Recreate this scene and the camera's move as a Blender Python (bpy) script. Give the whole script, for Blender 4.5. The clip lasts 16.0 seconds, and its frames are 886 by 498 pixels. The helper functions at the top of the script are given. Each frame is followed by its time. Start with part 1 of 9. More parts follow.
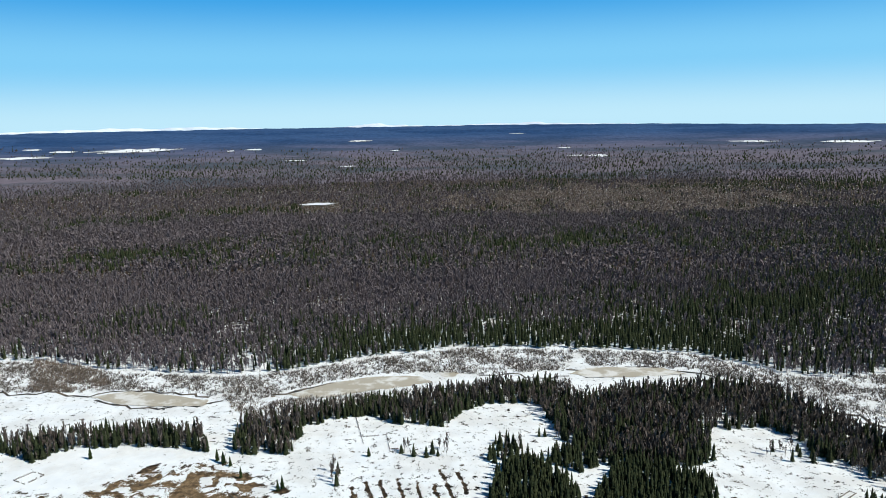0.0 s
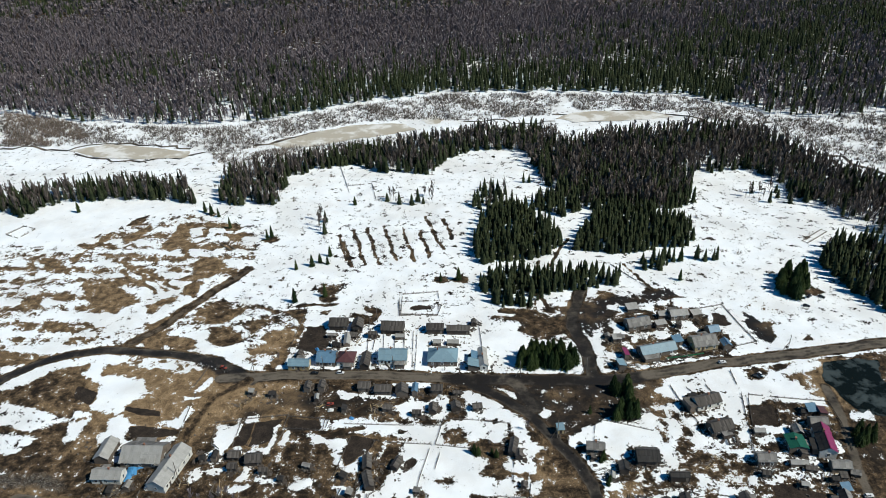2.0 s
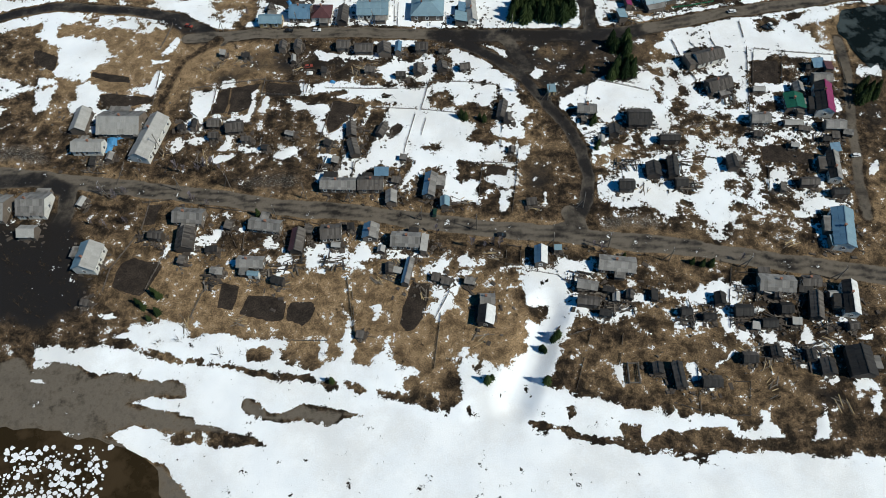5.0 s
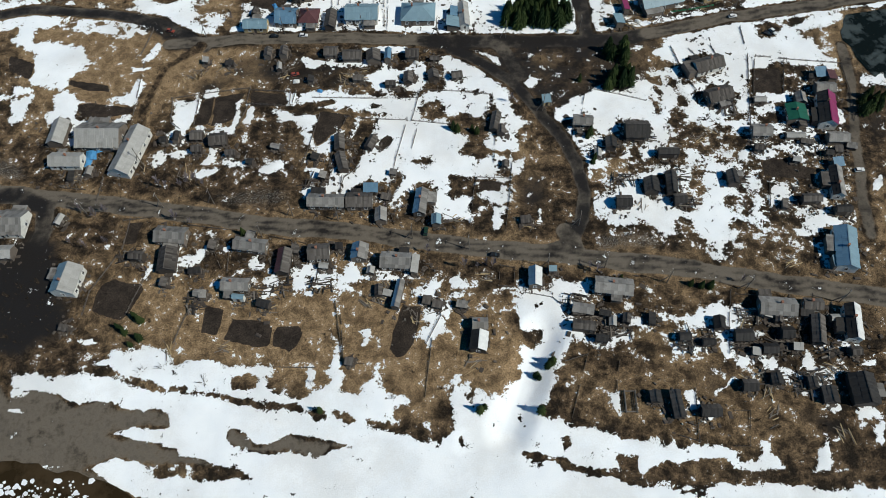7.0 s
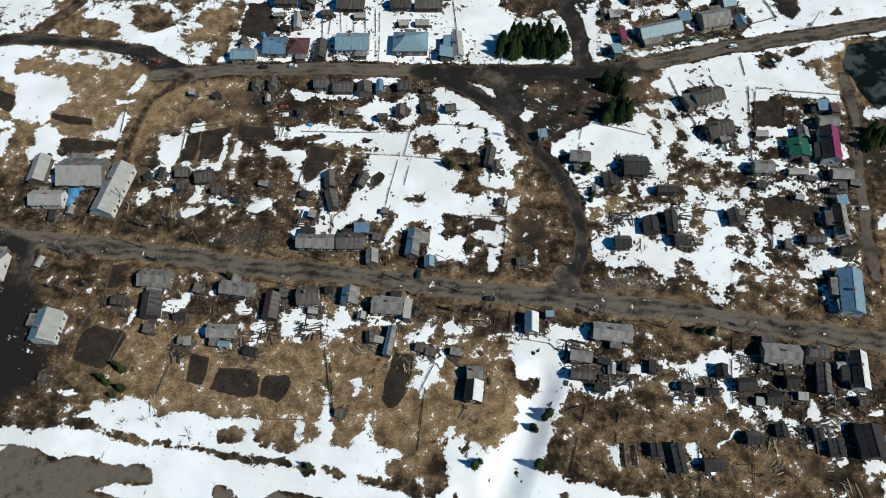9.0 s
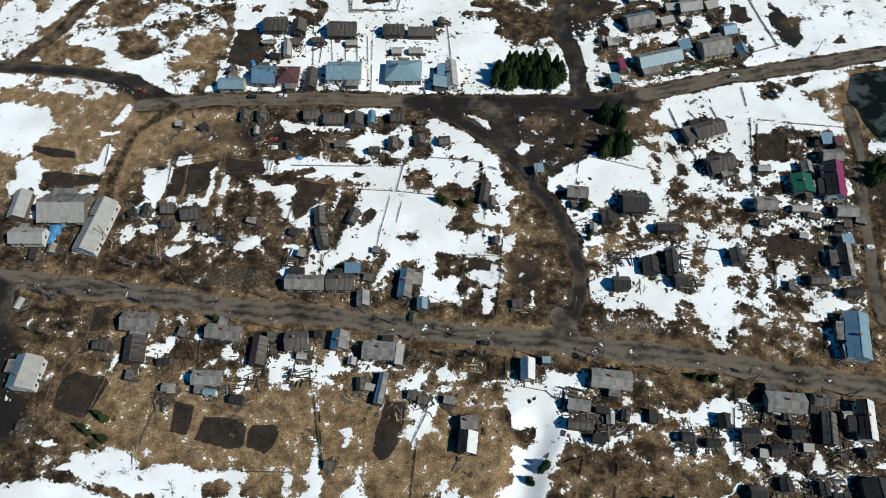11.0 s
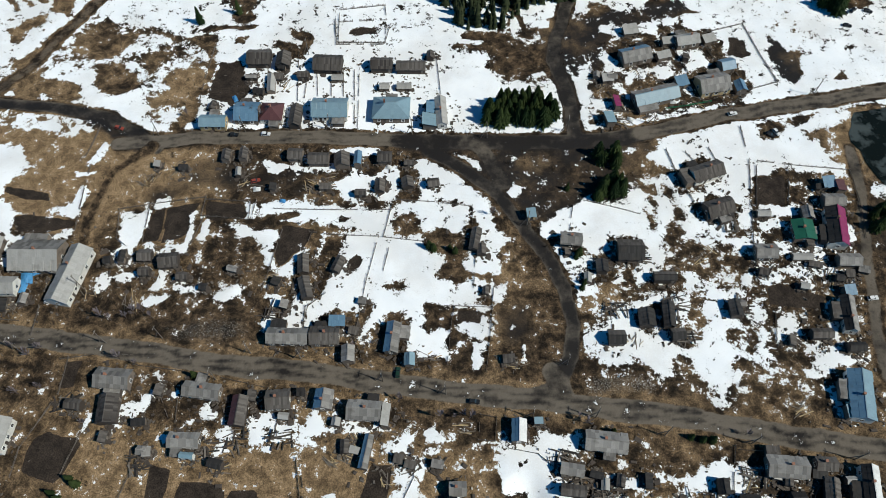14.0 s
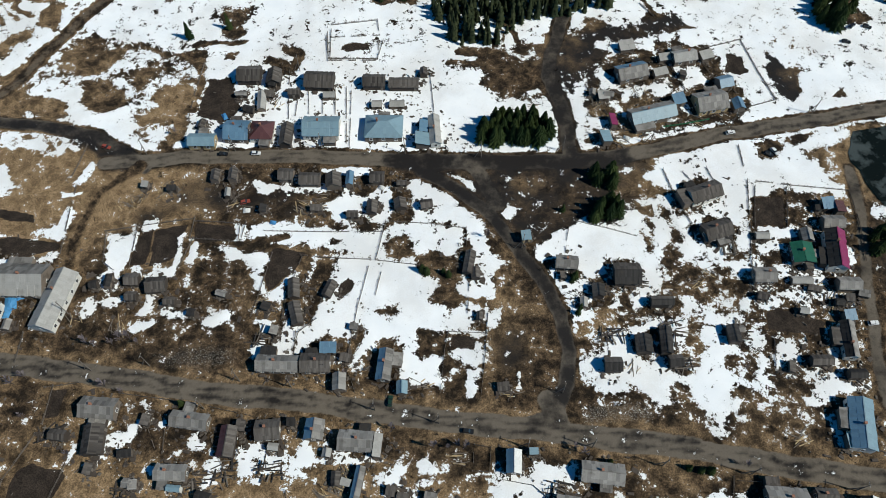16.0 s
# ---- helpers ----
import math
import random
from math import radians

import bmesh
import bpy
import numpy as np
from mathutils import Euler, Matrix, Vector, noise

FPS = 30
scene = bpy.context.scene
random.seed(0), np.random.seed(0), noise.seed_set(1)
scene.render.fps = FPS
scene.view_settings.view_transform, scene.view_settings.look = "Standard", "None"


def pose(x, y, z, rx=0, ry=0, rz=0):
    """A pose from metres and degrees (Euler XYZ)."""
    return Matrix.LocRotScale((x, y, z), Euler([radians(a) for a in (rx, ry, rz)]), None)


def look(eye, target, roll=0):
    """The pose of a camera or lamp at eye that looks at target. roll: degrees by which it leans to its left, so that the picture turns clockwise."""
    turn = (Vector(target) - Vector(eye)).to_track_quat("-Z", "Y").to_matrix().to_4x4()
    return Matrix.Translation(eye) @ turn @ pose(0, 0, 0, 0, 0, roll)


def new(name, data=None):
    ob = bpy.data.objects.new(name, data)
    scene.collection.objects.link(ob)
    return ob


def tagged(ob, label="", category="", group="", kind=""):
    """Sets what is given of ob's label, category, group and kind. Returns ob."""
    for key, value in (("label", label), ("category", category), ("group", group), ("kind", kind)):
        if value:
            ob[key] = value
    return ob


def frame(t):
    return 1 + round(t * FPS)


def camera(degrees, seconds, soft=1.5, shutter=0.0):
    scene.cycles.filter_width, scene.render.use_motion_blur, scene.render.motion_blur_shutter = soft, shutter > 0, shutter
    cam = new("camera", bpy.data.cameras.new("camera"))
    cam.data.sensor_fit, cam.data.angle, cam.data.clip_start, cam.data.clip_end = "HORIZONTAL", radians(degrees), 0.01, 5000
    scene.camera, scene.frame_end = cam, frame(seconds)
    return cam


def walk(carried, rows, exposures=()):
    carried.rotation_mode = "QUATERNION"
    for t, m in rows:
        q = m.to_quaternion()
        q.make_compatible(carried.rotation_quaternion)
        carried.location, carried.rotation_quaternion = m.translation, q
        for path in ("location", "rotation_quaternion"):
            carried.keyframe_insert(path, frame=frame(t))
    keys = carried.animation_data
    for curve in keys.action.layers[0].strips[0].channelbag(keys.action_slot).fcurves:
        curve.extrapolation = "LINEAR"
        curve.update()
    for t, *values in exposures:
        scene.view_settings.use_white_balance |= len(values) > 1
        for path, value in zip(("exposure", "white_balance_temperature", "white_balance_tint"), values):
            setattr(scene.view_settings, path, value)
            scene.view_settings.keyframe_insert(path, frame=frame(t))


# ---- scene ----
cam = camera(62.36, 16.0, soft=0.75)
PATH = [
    (0, (-0.702, -17.859, 198.940), (-5.207, 80.513, 181.539), -1.19),
    (0.5, (-0.473, -15.333, 198.903), (-4.447, 82.310, 177.686), -1.29),
    (1, (-0.250, -12.717, 198.865), (-3.753, 82.135, 167.388), -1.59),
    (1.5, (-0.040, -9.902, 198.832), (-3.302, 81.536, 158.478), -1.79),
    (2, (0.206, -6.905, 198.805), (-2.896, 79.627, 148.780), -1.96),
    (2.5, (0.501, -3.775, 198.772), (-2.513, 77.686, 140.850), -2.18),
    (3, (0.807, -0.511, 198.729), (-2.155, 74.356, 132.502), -2.41),
    (3.5, (1.109, 2.807, 198.704), (-1.798, 71.114, 125.726), -2.69),
    (4, (1.395, 6.250, 198.697), (-1.522, 66.432, 118.887), -3.13),
    (6.5, (2.630, 24.603, 198.766), (0.383, 73.713, 111.684), -3.48),
    (7, (2.869, 28.263, 198.791), (0.817, 77.388, 111.714), -3.24),
    (7.5, (3.081, 31.930, 198.821), (1.166, 81.066, 111.747), -3.10),
    (8, (3.260, 35.596, 198.865), (1.530, 84.824, 111.839), -2.91),
    (8.5, (3.438, 39.242, 198.930), (1.869, 88.417, 111.871), -2.84),
    (9, (3.652, 42.905, 198.983), (2.217, 92.129, 111.949), -2.75),
    (9.5, (3.930, 46.528, 199.006), (2.611, 95.798, 111.996), -2.71),
    (12, (5.686, 63.955, 198.962), (4.868, 113.018, 111.829), -2.11),
    (12.5, (6.027, 67.141, 198.974), (5.344, 116.124, 111.794), -1.98),
    (13, (6.354, 70.049, 198.985), (5.829, 119.017, 111.796), -1.83),
    (13.5, (6.658, 72.700, 198.995), (6.247, 121.671, 111.808), -1.75),
    (14, (6.944, 75.179, 198.988), (6.700, 124.134, 111.790), -1.56),
    (14.5, (7.202, 77.525, 198.981), (7.107, 126.426, 111.753), -1.41),
    (15, (7.442, 79.752, 198.961), (7.503, 128.631, 111.721), -1.25),
    (15.5, (7.662, 81.839, 198.957), (7.858, 130.692, 111.702), -1.13),
    (16, (7.868, 83.849, 198.966), (8.190, 132.640, 111.677), -1.04),
]
walk(cam, [(t, look(eye, target, roll)) for t, eye, target, roll in PATH], [(0, 0.0, 6330, 3.0), (3.5, -0.05, 6330, 3.0), (6.5, -0.18, 6330, 3.0), (9, -0.12, 6330, 3.0), (12.5, -0.05, 6330, 3.0), (16, -0.09, 6330, 3.0)])

# ---- light ----
SUN_EL, SUN_AZ = 46.0, 110.0          # degrees; azimuth clockwise from +y
SKY = 0.045
world = bpy.data.worlds.new("sky")
scene.world = world
world.use_nodes = True
wn = world.node_tree.nodes
sky = wn.new("ShaderNodeTexSky")
sky.sky_type, sky.sun_disc = "NISHITA", False
sky.sun_elevation, sky.sun_rotation = radians(SUN_EL), radians(SUN_AZ)
sky.altitude, sky.air_density, sky.dust_density, sky.ozone_density = 300, 1.0, 0.0, 6.0
deep = wn.new("ShaderNodeHueSaturation")
deep.inputs["Saturation"].default_value = 1.45
world.node_tree.links.new(sky.outputs[0], deep.inputs["Color"])
# clear spring sky: pale over the horizon, quickly deepening, the same all round
up = wn.new("ShaderNodeSeparateXYZ")
world.node_tree.links.new(wn.new("ShaderNodeTexCoord").outputs["Generated"], up.inputs[0])
ramp = wn.new("ShaderNodeValToRGB")
ramp.color_ramp.interpolation = "EASE"
ramp.color_ramp.elements[0].position, ramp.color_ramp.elements[0].color = 0.0, (0.56, 0.81, 0.97, 1)
ramp.color_ramp.elements[1].position, ramp.color_ramp.elements[1].color = 0.17, (0.05, 0.35, 0.80, 1)
mid = ramp.color_ramp.elements.new(0.075)
mid.color = (0.25, 0.61, 0.94, 1)
world.node_tree.links.new(up.outputs[2], ramp.inputs[0])
gain = wn.new("ShaderNodeVectorMath")
gain.operation = "SCALE"
gain.inputs[3].default_value = 1 / SKY
world.node_tree.links.new(ramp.outputs[0], gain.inputs[0])
low = wn.new("ShaderNodeMapRange")
low.inputs[1].default_value, low.inputs[2].default_value, low.inputs[3].default_value, low.inputs[4].default_value = 0.16, 0.42, 1.0, 0.0
world.node_tree.links.new(up.outputs[2], low.inputs[0])
blend = wn.new("ShaderNodeMix")
blend.data_type = "RGBA"
world.node_tree.links.new(low.outputs[0], blend.inputs[0])
world.node_tree.links.new(deep.outputs[0], blend.inputs[6])
world.node_tree.links.new(gain.outputs[0], blend.inputs[7])
world.node_tree.links.new(blend.outputs[2], wn["Background"].inputs[0])
wn["Background"].inputs[1].default_value = SKY
sun = new("sun", bpy.data.lights.new("sun", "SUN"))
sun.data.energy, sun.data.angle, sun.data.color = 4.65, radians(0.53), (1.0, 0.945, 0.86)
_a, _e = radians(SUN_AZ), radians(SUN_EL)
sun.matrix_world = look(Vector((math.sin(_a) * math.cos(_e), math.cos(_a) * math.cos(_e), math.sin(_e))) * 300, (0, 0, 0))


# ---- materials ----
def nodes_of(name):
    m = bpy.data.materials.new(name)
    m.use_nodes = True
    nt = m.node_tree
    return m, nt, nt.nodes["Principled BSDF"]


def node(nt, kind, **inputs):
    n = nt.nodes.new(kind)
    for k, v in inputs.items():
        n.inputs[k].default_value = v
    return n


def fbm(nt, scale, detail=6.0, rough=0.6, coord=None, stretch=None):
    """Noise in metres of the object's own space; 0..1."""
    if coord is None:
        coord = node(nt, "ShaderNodeTexCoord").outputs["Object"]
    if stretch:
        mp = node(nt, "ShaderNodeMapping")
        mp.inputs["Scale"].default_value = stretch
        nt.links.new(coord, mp.inputs["Vector"])
        coord = mp.outputs[0]
    n = node(nt, "ShaderNodeTexNoise", Scale=scale, Detail=detail, Roughness=rough)
    nt.links.new(coord, n.inputs["Vector"])
    return n.outputs["Fac"]


def remap(nt, value, a, b, lo=0.0, hi=1.0, smooth=True):
    n = nt.nodes.new("ShaderNodeMapRange")
    n.interpolation_type = "SMOOTHSTEP" if smooth else "LINEAR"
    for k, v in zip((1, 2, 3, 4), (a, b, lo, hi)):
        n.inputs[k].default_value = v
    nt.links.new(value, n.inputs[0])
    return n.outputs[0]


def mix(nt, fac, a, b, kind="MIX"):
    n = nt.nodes.new("ShaderNodeMix")
    n.data_type, n.blend_type = "RGBA", kind
    for sock, v in ((n.inputs[0], fac), (n.inputs[6], a), (n.inputs[7], b)):
        if isinstance(v, (float, int)):
            sock.default_value = v
        elif isinstance(v, tuple):
            sock.default_value = (*v, 1.0)
        else:
            nt.links.new(v, sock)
    return n.outputs[2]


def calc(nt, op, a, b, c=None):
    n = nt.nodes.new("ShaderNodeMath")
    n.operation = op
    for sock, v in zip(n.inputs, (a, b, c)):
        if v is None:
            continue
        if isinstance(v, (float, int)):
            sock.default_value = v
        else:
            nt.links.new(v, sock)
    return n.outputs[0]


def bump(nt, bsdf, height, strength=0.5, distance=0.05):
    b = node(nt, "ShaderNodeBump", Strength=strength, Distance=distance)
    nt.links.new(height, b.inputs["Height"])
    nt.links.new(b.outputs[0], bsdf.inputs["Normal"])


def ground_material():
    m, nt, bsdf = nodes_of("ground_cover")
    at = node(nt, "ShaderNodeAttribute")
    at.attribute_name = "cover"
    at2 = node(nt, "ShaderNodeAttribute")
    at2.attribute_name = "earth"
    sep, sep2 = node(nt, "ShaderNodeSeparateColor"), node(nt, "ShaderNodeSeparateColor")
    nt.links.new(at.outputs["Color"], sep.inputs[0])
    nt.links.new(at2.outputs["Color"], sep2.inputs[0])
    snow, road, soil = sep.outputs
    straw, wet, rubble = sep2.outputs
    n_big, n_mid, n_fine = fbm(nt, 0.035, 4), fbm(nt, 0.22, 8, 0.68), fbm(nt, 2.6, 5, 0.7)
    n_patch, n_clod = fbm(nt, 0.09, 5, 0.6), fbm(nt, 0.75, 6, 0.72)
    # bare ground: dead grass, brown turf, damp black earth
    turf = mix(nt, remap(nt, n_mid, 0.38, 0.66), (0.015, 0.011, 0.0075), (0.158, 0.105, 0.060))
    turf = mix(nt, remap(nt, n_clod, 0.46, 0.66, 0, 0.7), turf, (0.011, 0.0085, 0.006))
    turf = mix(nt, remap(nt, n_patch, 0.5, 0.66, 0, 0.45), turf, (0.014, 0.011, 0.008))
    dry = mix(nt, remap(nt, n_mid, 0.35, 0.62), (0.142, 0.095, 0.052), (0.29, 0.198, 0.111))
    col = mix(nt, remap(nt, calc(nt, "MULTIPLY_ADD", n_mid, 0.8, calc(nt, "ADD", straw, -0.4)), 0.25, 0.85), turf, dry)
    litter = mix(nt, remap(nt, n_fine, 0.45, 0.7), (0.05, 0.043, 0.038), (0.26, 0.245, 0.22))
    col = mix(nt, remap(nt, calc(nt, "MULTIPLY_ADD", n_fine, 0.9, calc(nt, "ADD", rubble, -0.95)), 0.0, 0.25), col, litter)
    plough = mix(nt, remap(nt, n_mid, 0.34, 0.66), (0.020, 0.0155, 0.0125), (0.046, 0.035, 0.027))
    col = mix(nt, remap(nt, calc(nt, "MULTIPLY_ADD", n_mid, 0.25, soil), 0.52, 0.7), col, plough)
    gravel = mix(nt, n_fine, (0.100, 0.085, 0.067), (0.165, 0.14, 0.112))
    gravel = mix(nt, remap(nt, n_mid, 0.5, 0.65, 0, 0.35), gravel, (0.035, 0.03, 0.026))
    grain = mix(nt, remap(nt, n_fine, 0.36, 0.64), (0.55, 0.55, 0.55), (1.4, 1.4, 1.4))
    col = mix(nt, 1.0, col, grain, "MULTIPLY")
    col = mix(nt, remap(nt, calc(nt, "MULTIPLY_ADD", n_mid, 1.1, calc(nt, "ADD", road, -0.5)), 0.42, 0.78), col, gravel)
    col = mix(nt, remap(nt, calc(nt, "MULTIPLY_ADD", n_patch, 1.5, calc(nt, "MULTIPLY_ADD", n_mid, 0.8, calc(nt, "ADD", wet, -1.15))), 0.22, 0.85), col, (0.017, 0.015, 0.014))
    # snow
    edge = calc(nt, "MULTIPLY_ADD", n_mid, 2.3, calc(nt, "ADD", snow, -1.15))
    edge = calc(nt, "MULTIPLY_ADD", n_clod, 1.1, calc(nt, "ADD", edge, -0.55))
    edge = calc(nt, "MULTIPLY_ADD", n_fine, 0.5, calc(nt, "ADD", edge, -0.25))
    lying = remap(nt, edge, 0.475, 0.53)
    white = mix(nt, remap(nt, n_patch, 0.3, 0.7), (0.835, 0.86, 0.89), (0.915, 0.93, 0.945))
    white = mix(nt, remap(nt, calc(nt, "MULTIPLY_ADD", n_fine, 0.4, n_big), 0.62, 0.85, 0, 0.30), white, (0.50, 0.46, 0.41))
    col = mix(nt, lying, col, white)
    nt.links.new(col, bsdf.inputs["Base Color"])
    nt.links.new(remap(nt, wet, 0.4, 0.9, 0.95, 0.55), bsdf.inputs["Roughness"])
    bsdf.inputs["Specular IOR Level"].default_value = 0.15
    h = calc(nt, "MULTIPLY_ADD", lying, 0.8, calc(nt, "MULTIPLY", n_fine, 0.5))
    bump(nt, bsdf, h, 0.6, 0.3)
    return m


def foliage(name, dark, light, island=True):
    m, nt, bsdf = nodes_of(name)
    if island:
        r = node(nt, "ShaderNodeNewGeometry").outputs["Random Per Island"]
    else:
        r = node(nt, "ShaderNodeObjectInfo").outputs["Random"]
    col = mix(nt, r, dark, light)
    col = mix(nt, remap(nt, fbm(nt, 0.9, 3), 0.35, 0.7), mix(nt, 1.0, col, (0.6, 0.62, 0.6), "MULTIPLY"), col)
    nt.links.new(col, bsdf.inputs["Base Color"])
    bsdf.inputs["Roughness"].default_value = 0.85
    bsdf.inputs["Specular IOR Level"].default_value = 0.1
    return m


def weathered(name, a, b, scale=1.2, rough=0.8, metal=0.0, ribs=None, stain=(0.05, 0.04, 0.03), stains=0.5, spec=0.3):
    """Painted, sawn or sheeted surfaces: tint by piece, grain, stains; ribs: (spacing, depth) of corrugation along x."""
    m, nt, bsdf = nodes_of(name)
    if ribs:
        flat = node(nt, "ShaderNodeTexCoord").outputs["Object"]
        snap = nt.nodes.new("ShaderNodeVectorMath")
        snap.operation = "SNAP"
        snap.inputs[1].default_value = (ribs, 1.9, 50.0)
        nt.links.new(flat, snap.inputs[0])
        cell = nt.nodes.new("ShaderNodeTexWhiteNoise")
        nt.links.new(snap.outputs[0], cell.inputs["Vector"])
        r = cell.outputs["Value"]
    else:
        r = node(nt, "ShaderNodeNewGeometry").outputs["Random Per Island"]
    ob = node(nt, "ShaderNodeObjectInfo").outputs["Random"]
    col = mix(nt, calc(nt, "MULTIPLY_ADD", r, 0.5, calc(nt, "MULTIPLY", ob, 0.5)), a, b)
    fine = fbm(nt, scale * 4, 5, 0.65, stretch=(1, 4, 1))
    big = fbm(nt, scale * 0.45, 4, 0.6)
    col = mix(nt, 1.0, col, mix(nt, fine, (0.68, 0.68, 0.68), (1.28, 1.28, 1.28)), "MULTIPLY")
    col = mix(nt, remap(nt, big, 0.5, 0.72, 0, stains), col, stain)
    nt.links.new(col, bsdf.inputs["Base Color"])
    bsdf.inputs["Roughness"].default_value, bsdf.inputs["Metallic"].default_value = rough, metal
    bsdf.inputs["Specular IOR Level"].default_value = spec
    bump(nt, bsdf, fine, 0.4, 0.02)
    return m


def glass_material():
    m, nt, bsdf = nodes_of("window_glass")
    bsdf.inputs["Base Color"].default_value = (0.02, 0.025, 0.03, 1)
    bsdf.inputs["Roughness"].default_value = 0.08
    return m


def water_material(name, a, b, rough=0.12, scale=0.12):
    m, nt, bsdf = nodes_of(name)
    bsdf.inputs["Specular IOR Level"].default_value = 0.12
    n = fbm(nt, scale, 6, 0.62)
    nt.links.new(mix(nt, remap(nt, n, 0.46, 0.6), a, b), bsdf.inputs["Base Color"])
    nt.links.new(remap(nt, n, 0.4, 0.65, rough, 0.6), bsdf.inputs["Roughness"])
    bump(nt, bsdf, fbm(nt, 1.5, 3), 0.15, 0.03)
    return m


def hazed_distance_material():
    m, nt, bsdf = nodes_of("hazed_woodland")
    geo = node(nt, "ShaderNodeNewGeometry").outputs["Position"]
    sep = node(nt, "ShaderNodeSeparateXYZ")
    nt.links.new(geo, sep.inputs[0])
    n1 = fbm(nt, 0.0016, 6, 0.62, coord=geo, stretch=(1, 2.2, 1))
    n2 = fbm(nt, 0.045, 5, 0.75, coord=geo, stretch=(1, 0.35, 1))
    # aerial haze painted in: violet tones nearby, blue ones higher up and farther off
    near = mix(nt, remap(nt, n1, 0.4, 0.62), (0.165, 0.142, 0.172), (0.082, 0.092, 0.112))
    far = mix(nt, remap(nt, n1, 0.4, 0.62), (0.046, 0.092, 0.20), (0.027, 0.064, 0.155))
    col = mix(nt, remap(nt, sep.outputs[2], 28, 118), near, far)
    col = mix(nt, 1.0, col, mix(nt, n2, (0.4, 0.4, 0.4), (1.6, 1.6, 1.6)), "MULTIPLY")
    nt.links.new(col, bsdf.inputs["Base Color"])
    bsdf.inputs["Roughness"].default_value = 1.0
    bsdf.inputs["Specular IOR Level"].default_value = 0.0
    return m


M_GROUND = ground_material()
M_SPRUCE = foliage("spruce_needles", (0.020, 0.029, 0.014), (0.050, 0.058, 0.028))
M_SPRUCE_NEAR = foliage("spruce_needles_near", (0.016, 0.030, 0.010), (0.050, 0.068, 0.021), island=False)
# pale violet in this twig colour stands in for haze over the taiga
M_BARE = foliage("hazed_bare_twigs", (0.172, 0.142, 0.155), (0.232, 0.192, 0.202))
M_WOODBARE = foliage("bare_wood_twigs", (0.105, 0.084, 0.075), (0.20, 0.165, 0.148))
M_SHRUB = foliage("bare_shrub_twigs", (0.105, 0.087, 0.077), (0.24, 0.203, 0.182))
M_WEED = foliage("dead_weed_stalks", (0.03, 0.023, 0.017), (0.11, 0.08, 0.055))
M_WILLOW = foliage("brown_willow_twigs", (0.20, 0.155, 0.13), (0.34, 0.27, 0.225))
M_THICKET = foliage("birch_regrowth", (0.26, 0.205, 0.18), (0.40, 0.325, 0.29))
M_BARK = weathered("bark", (0.07, 0.05, 0.04), (0.12, 0.09, 0.07), 3.0)
M_HAZED_PLAIN = hazed_distance_material()
M_LAKE = weathered("lake_snow", (0.82, 0.84, 0.88), (0.88, 0.89, 0.9), 0.01, 0.9, stains=0.1, stain=(0.5, 0.5, 0.55))
# the blue of the horizon haze is mixed into the range's snow tones
M_RANGE = weathered("hazed_snow_range", (0.70, 0.78, 0.90), (0.78, 0.84, 0.92), 0.004, 1.0, stain=(0.25, 0.33, 0.46), stains=0.8, spec=0.0)
M_POND = water_material("pond_water", (0.006, 0.009, 0.008), (0.05, 0.062, 0.062))
M_MUDWATER = water_material("muddy_river_water", (0.025, 0.017, 0.008), (0.045, 0.03, 0.015), 0.15)
M_ICE = water_material("river_ice", (0.46, 0.41, 0.33), (0.74, 0.72, 0.68), 0.5, 0.05)
M_CREEK = water_material("creek_water", (0.045, 0.036, 0.028), (0.16, 0.13, 0.10), 0.4)
M_GLASS = glass_material()
M_WHITEWOOD = weathered("white_paint", (0.62, 0.61, 0.58), (0.74, 0.73, 0.7), 1.5, 0.6, stains=0.25)
WALLS = {
    "log": weathered("grey_log_wall", (0.10, 0.08, 0.065), (0.19, 0.155, 0.125), 1.0),
    "dark": weathered("dark_board_wall", (0.032, 0.026, 0.022), (0.075, 0.06, 0.05), 1.0),
    "white": weathered("whitewashed_wall", (0.55, 0.53, 0.48), (0.66, 0.64, 0.58), 0.8, stains=0.3),
    "ochre": weathered("ochre_board_wall", (0.36, 0.27, 0.14), (0.45, 0.34, 0.19), 0.8, stains=0.3),
}
